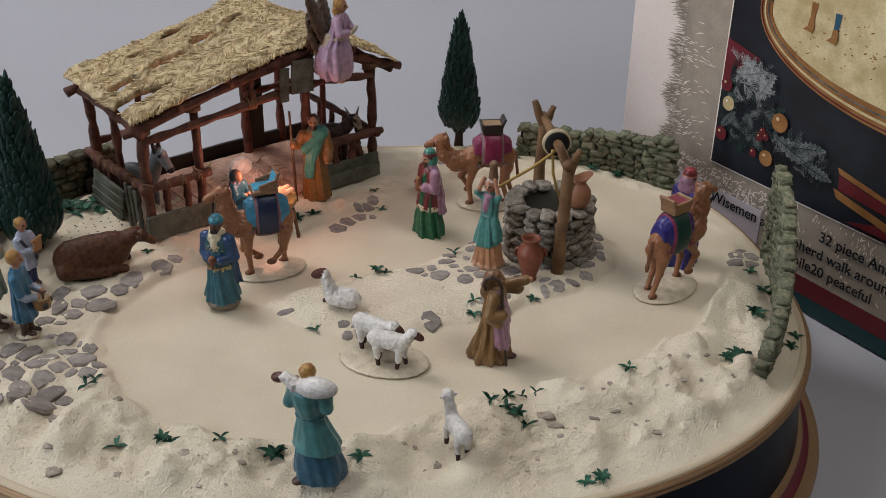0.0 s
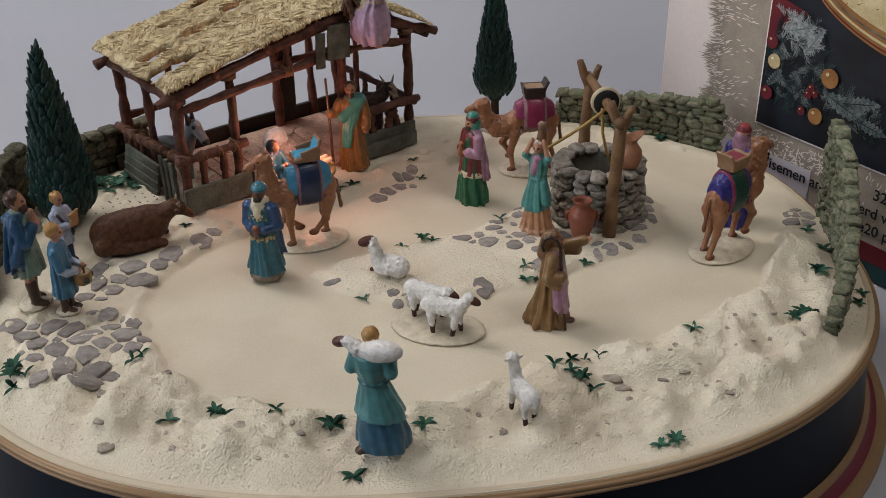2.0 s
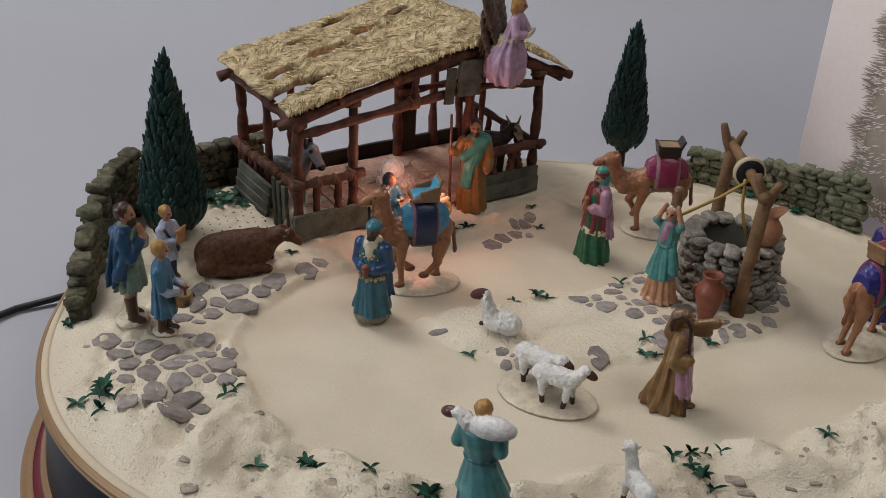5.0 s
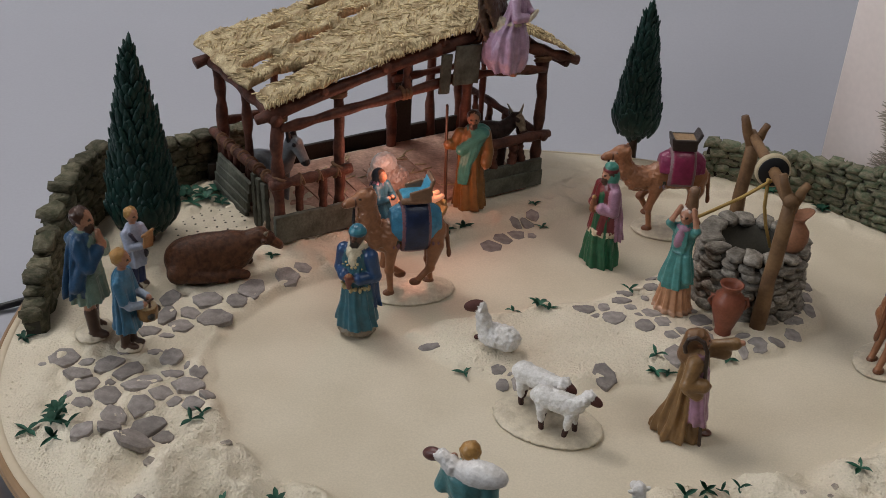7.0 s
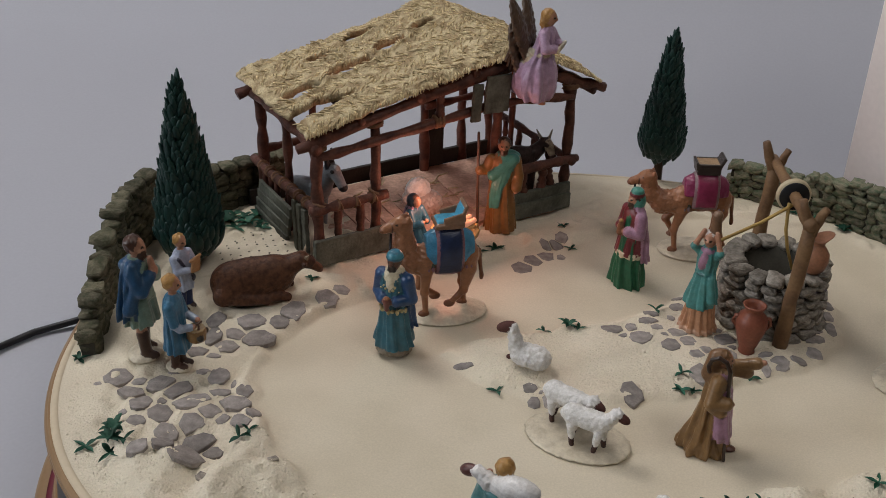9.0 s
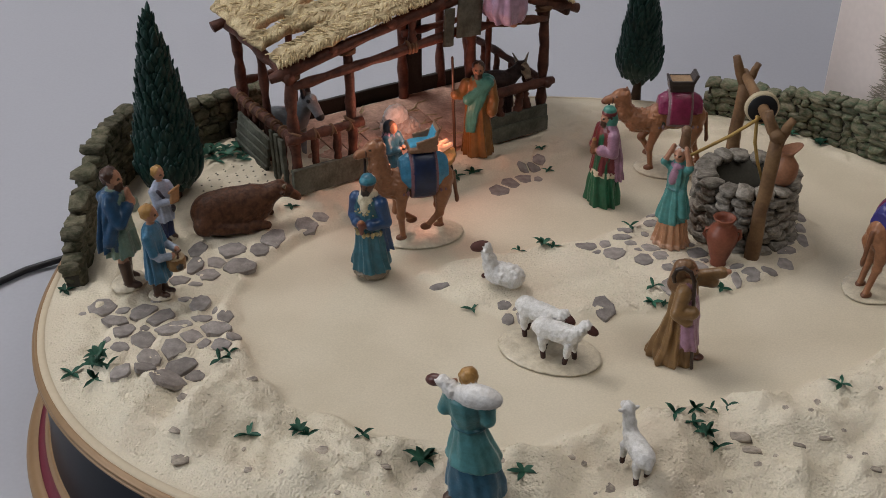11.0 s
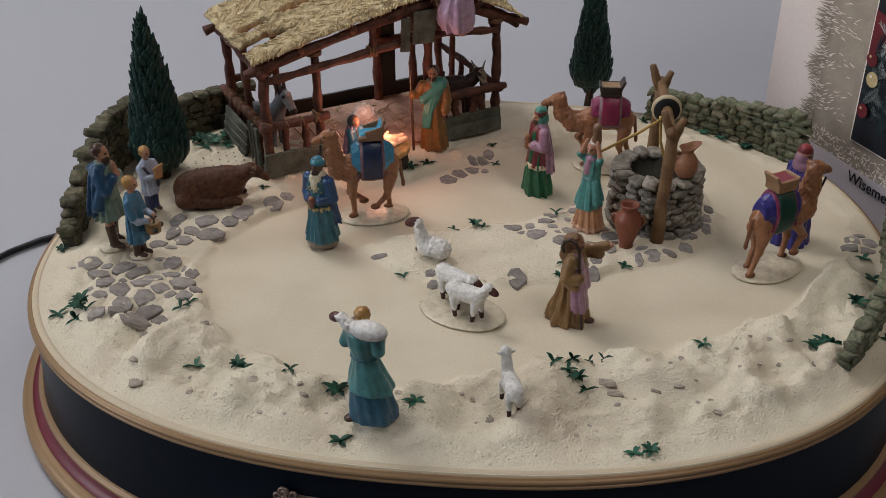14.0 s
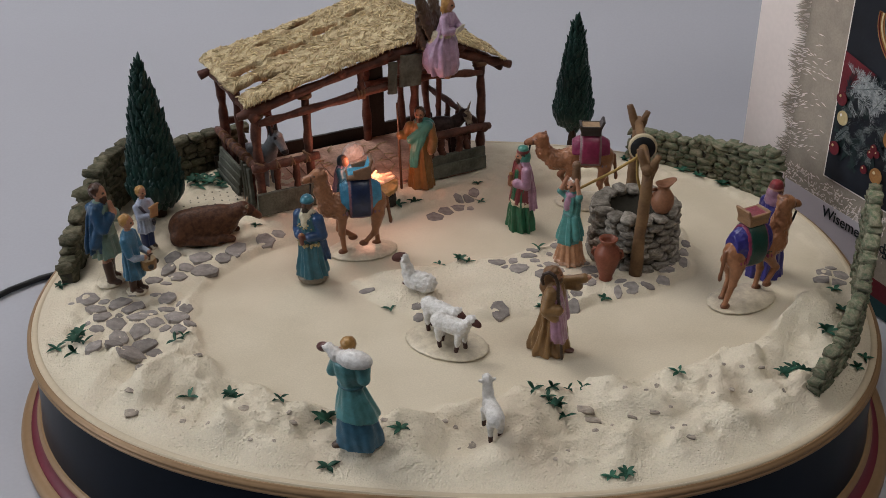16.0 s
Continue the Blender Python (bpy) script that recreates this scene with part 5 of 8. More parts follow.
def skin(name, solids, cell=0.55, mat=None, scale=1.0):
    """The melted skin of solids as a mesh in metres, painted by the nearest solid."""
    lo = np.min([s.centre - s.reach for s in solids], 0) - cell
    hi = np.max([s.centre + s.reach for s in solids], 0) + cell
    n = np.ceil((hi - lo) / cell).astype(int) + 2
    D = np.full(n, 9.0)
    for s in solids:
        a = np.maximum(np.floor((s.centre - s.reach - lo) / cell).astype(int) - 1, 0)
        b = np.minimum(np.ceil((s.centre + s.reach - lo) / cell).astype(int) + 2, n)
        G = np.stack(np.meshgrid(*[lo[i] + cell * np.arange(a[i], b[i]) for i in range(3)], indexing="ij"), -1)
        d = s.field(G)
        sub = D[a[0]:b[0], a[1]:b[1], a[2]:b[2]]
        h = np.clip(0.5 + 0.5 * (d - sub) / s.k, 0, 1)
        sub[...] = d * (1 - h) + sub * h - s.k * h * (1 - h)
    S = D < 0
    c = np.stack([S[i:n[0] - 1 + i, j:n[1] - 1 + j, k:n[2] - 1 + k] for i in (0, 1) for j in (0, 1) for k in (0, 1)], -1)
    some = c.any(-1) & ~c.all(-1)
    cells = np.argwhere(some)
    ids = -np.ones(some.shape, int)
    ids[some] = np.arange(len(cells))
    acc, cnt = np.zeros((len(cells), 3)), np.zeros(len(cells))
    corner = [(i, j, k) for i in (0, 1) for j in (0, 1) for k in (0, 1)]
    for a in range(8):
        for ax in range(3):
            if corner[a][ax] == 1:
                continue
            ca = np.array(corner[a])
            cb = ca.copy()
            cb[ax] = 1
            va, vb = D[tuple((cells + ca).T)], D[tuple((cells + cb).T)]
            hit = (va < 0) != (vb < 0)
            t = np.where(hit, va / np.where(hit, va - vb, 1), 0)
            acc += np.where(hit[:, None], ca + t[:, None] * (cb - ca), 0)
            cnt += hit
    P = lo + cell * (cells + acc / np.maximum(cnt, 1)[:, None])
    faces = []
    for ax in range(3):
        u, v = (ax + 1) % 3, (ax + 2) % 3
        A = S[tuple(slice(0, -1) if i == ax else slice(1, -1) for i in range(3))]
        B = S[tuple(slice(1, None) if i == ax else slice(1, -1) for i in range(3))]
        for first in (True, False):
            e = np.argwhere((A & ~B) if first else (~A & B))
            if not len(e):
                continue
            off = np.ones(3, int)
            off[ax] = 0
            e = e + off
            q = []
            for du, dv in ((-1, -1), (0, -1), (0, 0), (-1, 0)):
                w = e.copy()
                w[:, u] += du
                w[:, v] += dv
                q.append(ids[tuple(w.T)])
            q = np.stack(q, -1)
            faces.append(q if first else q[:, ::-1])
    faces = np.concatenate(faces)
    best = np.full(len(P), 1e9)
    paint = np.zeros((len(P), 4))
    paint[:, 3] = 1
    for s in solids:
        some = np.flatnonzero((np.abs(P - s.centre) <= s.reach + 0.5).all(1))
        d = s.field(P[some])
        near = d < best[some]
        best[some[near]] = d[near]
        paint[some[near], :3] = s.colour
    me = bpy.data.meshes.new(name)
    me.from_pydata((P * 0.001 * scale).tolist(), [], faces.tolist())
    me.update()
    me.polygons.foreach_set("use_smooth", [True] * len(me.polygons))
    at = me.color_attributes.new("paint", "FLOAT_COLOR", "POINT")
    at.data.foreach_set("color", paint.ravel())
    me.materials.append(mat or PAINT)
    return me


def figure(name, solids, at, rz, label, category, z=None, cell=0.48, mat=None, group="", scale=1.0):
    me = skin(name, solids, cell, mat, scale)
    ob = new(name, me)
    low = min(v.co.z for v in me.vertices)
    ob.matrix_world = pose(at[0], at[1], (ground_at(*at) if z is None else z) - low - 0.0002, 0, 0, rz)
    return tagged(ob, label, category, group)


FLESH, FLESH_D = (0.42, 0.21, 0.13), (0.12, 0.055, 0.035)
HAIR_BR, HAIR_BL = (0.045, 0.022, 0.013), (0.40, 0.22, 0.07)
TEALBLUE, BLUE, NAVYBLUE = (0.03, 0.115, 0.18), (0.020, 0.060, 0.155), (0.015, 0.028, 0.10)
AQUA, OCHRE, TAN = (0.055, 0.205, 0.175), (0.205, 0.095, 0.026), (0.36, 0.19, 0.085)
LILAC, PURPLE, GREEN, RED = (0.33, 0.18, 0.26), (0.030, 0.025, 0.175), (0.015, 0.115, 0.055), (0.15, 0.022, 0.028)
WHITE, GREY, CREAMP, PEACH, BOOT = (0.74, 0.72, 0.70), (0.22, 0.18, 0.135), (0.60, 0.53, 0.38), (0.46, 0.235, 0.125), (0.07, 0.035, 0.022)
SANDP = (0.60, 0.53, 0.405)
# every figure faces -y in its own axes


def head(z, skin_c, hair, y=-0.3, x=0.0, beard=None, cap=None, size=1.0):
    s = size
    out = [ball(skin_c, (x, y - 0.4, z), (3.0 * s, 3.3 * s, 3.9 * s)), ball(skin_c, (x, y - 3.7 * s, z - 0.3), (0.6, 0.9, 0.9)),
           cone(skin_c, (x, y, z - 5 * s), (x, y, z - 2), 1.6 * s, k=0.6),
           ball(hair, (x, y + 0.7, z + 0.9), (3.5 * s, 3.5 * s, 3.7 * s), rough=0.25)]
    out += [ball((0.03, 0.016, 0.012), (x + e * 1.25 * s, y - 3.35 * s, z + 0.5), (0.55, 0.5, 0.4), k=0.1) for e in (-1, 1)]
    if beard:
        out += [ball(beard, (x, y - 2.3, z - 2.6), (2.1 * s, 1.8, 2.6 * s), rough=0.2)]
    return out


def arm(sleeve, sh, el, ha, r=2.3, hand=FLESH):
    mid = tuple(el[i] + 0.72 * (ha[i] - el[i]) for i in range(3))
    return [cone(sleeve, sh, el, r * 1.15, r), cone(sleeve, el, mid, r, r * 1.05), cone(hand, mid, ha, 1.15, 1.25, k=0.3)]


def gown(c, rows, **kw):
    return robe(c, rows, **kw)


def lamb_carrier():
    return ([gown((0.040, 0.120, 0.185), [(0, 11.4, 10.6, -2.2, 0.6), (6, 11.0, 10.0, -1.6, 0.4), (14, 9.4, 8.4, -0.6, 0), (20, 7.0, 6.2, 0, 0)], folds=6, amp=0.7),
             gown((0.080, 0.235, 0.245), [(13.5, 11.0, 9.8, -0.6, 0), (18, 9.6, 8.6, -0.3, 0), (25, 7.2, 6.4, 0.6, 0), (30, 5.8, 5.0, 1.2, 0), (32, 6.0, 5.2, 1.4, 0), (37, 7.6, 6.2, 1.8, 0), (43, 8.2, 6.0, 2.0, 0.2), (46, 4.6, 4.0, 2.0, 0)], folds=5, amp=0.55, hem=1.8),
             ball((0.030, 0.13, 0.16), (1.3, 0, 31.0), (6.9, 6.1, 1.2)), ball(BOOT, (-4, -9, 0.8), (2.4, 4, 1.2)), ball(BOOT, (5, 9.6, 0.8), (2.4, 2.8, 1.3))]
            + arm((0.080, 0.235, 0.245), (7.8, 0.6, 42), (10.2, 1.2, 36.0), (8.6, -3.6, 45), 2.7) + arm((0.080, 0.235, 0.245), (-4.4, 0.6, 42), (-6.6, 1.2, 36.0), (-4.8, -3.6, 45), 2.7)
            + head(50.8, FLESH, HAIR_BL, y=-1.2, x=2.0)
            + [ball(WHITE, (-3.4, 3.4, 47.4), (9.4, 4.4, 4.6), (0, 6, 0), rough=0.1), cone(WHITE, (6.5, 2.8, 46.6), (10.5, 2.4, 48.8), 3.2, 2.4, rough=0.3),
               ball((0.10, 0.035, 0.03), (14.2, 1.6, 47.8), (3.8, 2.3, 2.4), (0, 20, -10)), ball(WHITE, (11.4, 4.4, 49.6), (1.8, 0.9, 0.8), (0, -30, 0)),
               cone(WHITE, (6, 0, 46), (5, -4.4, 41), 1.3, 1.0), cone(WHITE, (-5, 0, 46), (-4.4, -4.4, 41), 1.3, 1.0)])


def crook_shepherd():
    """Facing -y with his left arm stretched out ahead."""
    W = (0.035, 0.018, 0.012)
    B = (0.23, 0.128, 0.050)
    hook = [cone(W, (-7.6, -8.0, 1), (-7.2, -4.4, 40), 0.8, 0.8, k=0.2)]
    pts = [(-7.2, -4.4, 40), (-6.8, -3.8, 47), (-6.4, -1.8, 51.0), (-6.0, 1.4, 52.4), (-5.8, 4.4, 50.6), (-5.6, 5.4, 47.0), (-5.6, 4.6, 44.4)]
    hook += [cone(W, a, b, 0.95, 0.95, k=0.3) for a, b in zip(pts, pts[1:])]
    return ([gown(B, [(0, 9.6, 10.8, 0, 2.0), (3, 9.8, 11.0, 0, 2.0), (8, 9.0, 9.8, 0, 1.6), (17, 7.4, 7.6, 0, 0.8), (27, 6.6, 6.0, 0, 0.2), (36, 7.2, 5.4, 0, 0), (41, 6.8, 4.8, 0, 0), (44.5, 3.4, 3.2, 0, 0)], folds=8, amp=1.25),
             gown(LILAC, [(11, 4.8, 4.2, -5.0, -5.6), (20, 4.8, 4.0, -4.6, -4.6), (30, 4.2, 3.4, -3.8, -4.0), (38, 4.2, 3.0, -3.0, -2.4), (43, 3.2, 2.6, -1.6, -1.2)], folds=5, amp=0.7, phase=0.4),
             cone(LILAC, (-7.2, -3.0, 24), (-8.0, -4.6, 14.5), 2.2, 2.8, k=0.8), cone(LILAC, (4.6, -3.2, 36), (6.0, -5.0, 20), 2.2, 3.0, k=1.0), cone(LILAC, (-5.6, -1, 41.5), (-4.6, -4.2, 36), 2.4, 2.4),
             ball((0.12, 0.045, 0.03), (2, -9.0, 0.9), (2.6, 3.4, 1.2)), cone((0.07, 0.035, 0.02), (-6.8, 1, 26.8), (-5, -5.2, 26.0), 1.0, 1.0, k=0.3)]
            + arm(B, (6.0, 0, 41), (7.4, -7.0, 42.0), (7.0, -17.0, 46.0), 2.6) + [cone(B, (7.4, -4.0, 39), (7.2, -10.5, 39.6), 2.8, 3.2, k=1.0)]
            + arm(B, (-6.4, 0, 40.5), (-10.0, 1.4, 31.5), (-8.2, -7.0, 32.0), 3.0) + [cone(B, (-9.6, 0.6, 29.5), (-9.0, -3.0, 27.0), 2.8, 2.6, k=1.0)]
            + head(48.6, (0.32, 0.15, 0.085), (0.17, 0.085, 0.035), beard=(0.10, 0.045, 0.02)) + [cone((0.17, 0.085, 0.035), (0, 3.0, 49), (0, 4.0, 40), 3.4, 4.2, k=1.0)] + hook)


def wise_blue():
    GOLDP = (0.50, 0.40, 0.20)
    out = ([ball(GREY, (0, 0, 2.2), (9.6, 8.8, 4.2), rough=0.25),
            gown((0.028, 0.125, 0.17), [(4.0, 9.8, 9.0, 0, 0), (16, 7.6, 6.8, 0, 0), (28, 6.2, 5.2, 0, 0), (36, 6.6, 5.0, 0, 0), (42, 6.2, 4.4, 0, 0), (45, 3.4, 3.2, 0, 0)], folds=8, amp=0.9),
            gown(BLUE, [(12.5, 9.4, 5.0, 0, 5.4), (22, 8.4, 4.8, 0, 3.6), (34, 7.8, 4.8, 0, 1.8), (42, 7.2, 4.4, 0, 0.8), (45, 3.8, 3.4, 0, 0.2)], folds=8, amp=0.6),
            ball(CREAMP, (0, -2.6, 42.2), (4.0, 2.6, 3.6), rough=0.2), ball(CREAMP, (0, 0.4, 44.6), (4.6, 4.0, 2.2), rough=0.2), ball(CREAMP, (0, -5.0, 39.0), (2.0, 0.9, 2.6))]
           + arm(BLUE, (6.8, 0, 41), (8.8, 0.6, 31), (2.0, -6.6, 30.5), 2.9, FLESH_D) + arm(BLUE, (-6.8, 0, 41), (-8.8, 0.6, 31), (-2.0, -6.6, 30.5), 2.9, FLESH_D)
           + head(49.4, FLESH_D, FLESH_D, beard=(0.02, 0.012, 0.01))
           + [cone((0.16, 0.05, 0.04), (0, -7.8, 26.5), (0, -7.8, 31.5), 1.0, 1.9), ball((0.30, 0.12, 0.05), (0, -7.8, 32.2), 1.6),
              ball((0.055, 0.23, 0.30), (0, 0.2, 52.3), (3.9, 3.9, 2.4)), ball((0.04, 0.16, 0.23), (0, 0.2, 53.8), (2.7, 2.7, 1.5)), ball((0.03, 0.12, 0.18), (0, 0.2, 51.4), (4.2, 4.2, 0.9))])
    for i in range(9):
        a = math.pi * (i + 0.5) / 9
        out.append(ball(GOLDP, (6.6 * math.cos(a), -6.3 * math.sin(a), 24.6 + 0.5 * (i % 2)), (0.9, 0.9, 1.0 if i % 2 else 1.6), k=0.2))
    out += [ball(GOLDP, (2.9 * math.cos(a), -5.3, 38.0 + 2.4 * math.sin(a)), 0.65, k=0.2) for a in (3.14, 3.9, 4.7, 5.5, 6.28)]
    out += [ball(GOLDP, (sx * (5.0 + 0.12 * j), -4.6 - 0.1 * j, 36 - 3.2 * j), 0.55, k=0.2) for sx in (-1, 1) for j in range(4)]
    return out


def wise_green():
    return ([gown(GREEN, [(0, 10.4, 8.6, 0, 0), (5, 9.8, 8.2, 0, 0), (17, 7.8, 6.6, 0, 0), (28, 6.4, 5.2, 0, 0), (40, 6.0, 4.6, 0, 0), (44, 3.4, 3.0, 0, 0)], folds=8, amp=0.94),
             gown(RED, [(19, 8.2, 6.8, 0, -0.2), (28, 7.0, 5.4, 0, 0), (36, 6.8, 5.0, 0, 0), (42, 6.2, 4.4, 0, 0), (44.5, 3.4, 3.0, 0, 0)], folds=6, amp=0.47, phase=1, hem=0.8),
             gown(CREAMP, [(17.4, 8.6, 7.0, 0, -0.2), (20.2, 8.3, 6.7, 0, -0.2)], folds=14, amp=0.41),
             gown(LILAC, [(15, 5.6, 3.4, 4.4, 4.2), (26, 5.4, 3.2, 3.6, 3.6), (36, 6.4, 3.6, 1.6, 2.0), (43, 5.6, 3.4, 0.6, 0.8), (45.5, 3.6, 3.0, 0, 0.4)], folds=6, amp=0.61)]
            + arm(LILAC, (6.6, 0, 40.5), (8.4, -1.0, 32), (2.4, -6.6, 32.5), 2.7) + arm(RED, (-6.6, 0, 40.5), (-8.2, -1.0, 32.5), (-2.2, -6.6, 33), 2.5)
            + head(48.6, FLESH, HAIR_BR, beard=HAIR_BR)
            + [ball((0.06, 0.24, 0.19), (0, 1.0, 47.4), (4.2, 4.0, 5.0), cut=((-9, -2.2, 40), (9, 9, 60))), ball(RED, (0, 0.2, 51.4), (3.9, 3.9, 1.5)), ball((0.06, 0.24, 0.19), (0, 0.2, 53.0), (3.3, 3.3, 1.9)),
               cone((0.24, 0.10, 0.05), (0, -7.4, 31), (0, -7.4, 36.5), 1.9, 1.2), ball((0.42, 0.24, 0.08), (0, -7.4, 37.6), 1.1)])


def wise_purple():
    return ([gown(PURPLE, [(0, 9.8, 9.4, 0, 1.0), (5, 9.4, 9.0, 0, 0.8), (18, 8.2, 7.4, 0, 0.6), (30, 7.4, 6.0, 0, 0.4), (38, 7.4, 5.2, 0, 0.2), (43, 5.8, 4.2, 0, 0), (45, 3.4, 3.2, 0, 0)], folds=8, amp=1.08),
             gown((0.10, 0.15, 0.17), [(1, 4.2, 4.2, 0, -5.8), (16, 3.4, 3.4, 0, -4.8), (30, 3.0, 2.6, 0, -3.6)], folds=5, amp=0.47),
             ball(LILAC, (0, 0.6, 44.0), (5.6, 4.4, 4.0)), ball(LILAC, (0, 1.4, 47.6), (3.9, 3.8, 4.6), cut=((-9, -2.0, 40), (9, 9, 60)))]
            + arm(PURPLE, (6.8, 0, 40), (8.8, 0, 31), (3.0, -6.4, 30), 2.9) + arm(PURPLE, (-6.8, 0, 40), (-8.8, 0, 31), (-3.0, -6.4, 30), 2.9)
            + head(48.6, (0.26, 0.12, 0.07), HAIR_BR, beard=HAIR_BR)
            + [ball(RED, (0, 0.2, 52.2), (3.7, 3.7, 2.0)), ball((0.25, 0.03, 0.035), (0, 0.2, 53.8), (2.8, 2.8, 1.4)), ball((0.40, 0.20, 0.14), (0, 0.2, 50.8), (3.9, 3.9, 0.8))])


def water_bearer():
    SC = (0.58, 0.54, 0.50)
    return ([gown(PEACH, [(0, 8.0, 7.2, 0, 0), (1.6, 7.8, 7.0, 0, 0), (8, 6.6, 5.8, 0, 0), (17, 5.4, 4.8, 0, 0)], folds=14, amp=0.7),
             gown((0.50, 0.30, 0.20), [(0, 8.5, 7.7, 0, 0), (1.8, 8.3, 7.5, 0, 0)], folds=14, amp=0.7),
             gown((0.07, 0.25, 0.235), [(13.5, 7.2, 6.4, 0, 0), (20, 6.0, 5.2, 0, 0), (28, 4.0, 3.5, 0, 0), (34, 4.6, 3.8, 0, 0), (38.5, 4.4, 3.4, 0, 0), (41.5, 2.4, 2.3, 0, 0)], folds=9, amp=0.8, hem=2.0),
             ball((0.04, 0.16, 0.16), (0, 0, 28.2), (4.6, 4.1, 0.9)), cone((0.07, 0.25, 0.235), (3.8, -2.4, 27), (5.6, -2.8, 17), 1.6, 2.2), ball(LILAC, (-0.6, -3.4, 35), (1.8, 1.2, 4.4), (0, 10, 0)), ball(LILAC, (0, -1.0, 39.6), (3.0, 2.7, 1.6))]
            + [p for e in (-1, 1) for p in (cone((0.07, 0.25, 0.235), (4.0 * e, 0, 37.6), (6.0 * e, -2.6, 40.4), 1.9, 1.8), cone(FLESH, (6.0 * e, -2.6, 40.4), (3.0 * e, -1.4, 48.6), 1.3, 1.0))]
            + head(44.6, FLESH, SC, size=0.88) + [ball(SC, (-0.4, 1.4, 45.0), (3.4, 3.2, 3.8)), cone(SC, (-1.4, 2.6, 43), (-2.4, 3.0, 36), 2.2, 1.6)]
            + [cone((0.16, 0.085, 0.045), (0.8, 1.2, 48.6), (0.7, 1.2, 54.0), 2.5, 2.0, k=0.3), cone((0.19, 0.105, 0.06), (0.7, 1.2, 54.0), (0.7, 1.2, 55.6), 1.8, 2.3, k=0.3)])


def joseph():
    W = (0.075, 0.035, 0.020)
    return ([gown(OCHRE, [(0, 8.2, 7.0, 0, 0), (5, 7.8, 6.6, 0, 0), (22, 6.6, 5.4, 0, 0), (34, 6.4, 4.8, 0, 0), (41, 6.4, 4.4, 0, 0), (44.5, 3.2, 3.0, 0, 0)], folds=9, amp=0.74),
             gown(AQUA, [(15, 2.6, 2.4, -3.6, -4.6), (26, 3.2, 2.6, -2.4, -4.0), (36, 4.4, 3.0, 0.6, -3.0), (42, 5.6, 3.8, 2.0, -0.8), (45, 4.6, 3.6, 1.4, 0.2)], folds=5, amp=0.54),
             cone(AQUA, (-5.2, -4.4, 33), (5.6, -2.4, 42.5), 2.6, 2.8), ball(AQUA, (3.4, 1.8, 42), (5.4, 3.6, 3.4))]
            + arm(OCHRE, (-6.4, 0, 40.5), (-9.4, -1.2, 34.5), (-12.6, -3.6, 35.8), 2.6) + arm(OCHRE, (6.4, 0, 40.5), (8.4, -0.6, 31.5), (7.4, -5.4, 25.0), 2.7)
            + head(48.8, (0.34, 0.16, 0.09), HAIR_BR, beard=HAIR_BR) + [cone(W, (-11.8, -5.0, 0), (-13.4, -2.6, 56), 0.9, 0.75, k=0.2)])


def kneeling_mother():
    LC = (0.36, 0.22, 0.32)
    return ([gown(TEALBLUE, [(0, 8.8, 9.6, 0, -2.0), (5, 8.0, 8.6, 0, -1.6), (12, 6.2, 6.4, 0, -0.8), (20, 5.0, 4.4, 0, 0), (25, 4.8, 3.8, 0, 0), (28, 3.0, 2.8, 0, 0)], folds=9, amp=0.9),
             gown(LC, [(0, 8.6, 6.6, 0.6, 4.6), (8, 7.8, 5.8, 0.4, 3.6), (17, 6.2, 5.0, 0, 2.2), (25, 5.4, 4.2, 0, 1.2), (28.5, 3.4, 3.2, 0, 0.6)], folds=8, amp=0.8),
             ball((0.030, 0.050, 0.070), (0, 0.8, 30.6), (4.0, 4.0, 4.8), cut=((-9, -2.4, 20), (9, 9, 60))), ball((0.030, 0.050, 0.070), (0, 1.6, 25.6), (4.8, 3.4, 3.2))]
            + arm(TEALBLUE, (4.6, -1, 24.5), (6.0, -4.6, 18), (1.4, -8.8, 20.0), 2.2) + arm(TEALBLUE, (-4.6, -1, 24.5), (-6.0, -4.6, 18), (-1.4, -8.8, 20.0), 2.2)
            + [ball(FLESH, (0, -2.0, 30.8), (2.6, 2.8, 3.3)), ball((0.10, 0.05, 0.03), (0, -0.2, 32.2), (3.0, 2.9, 2.9))])


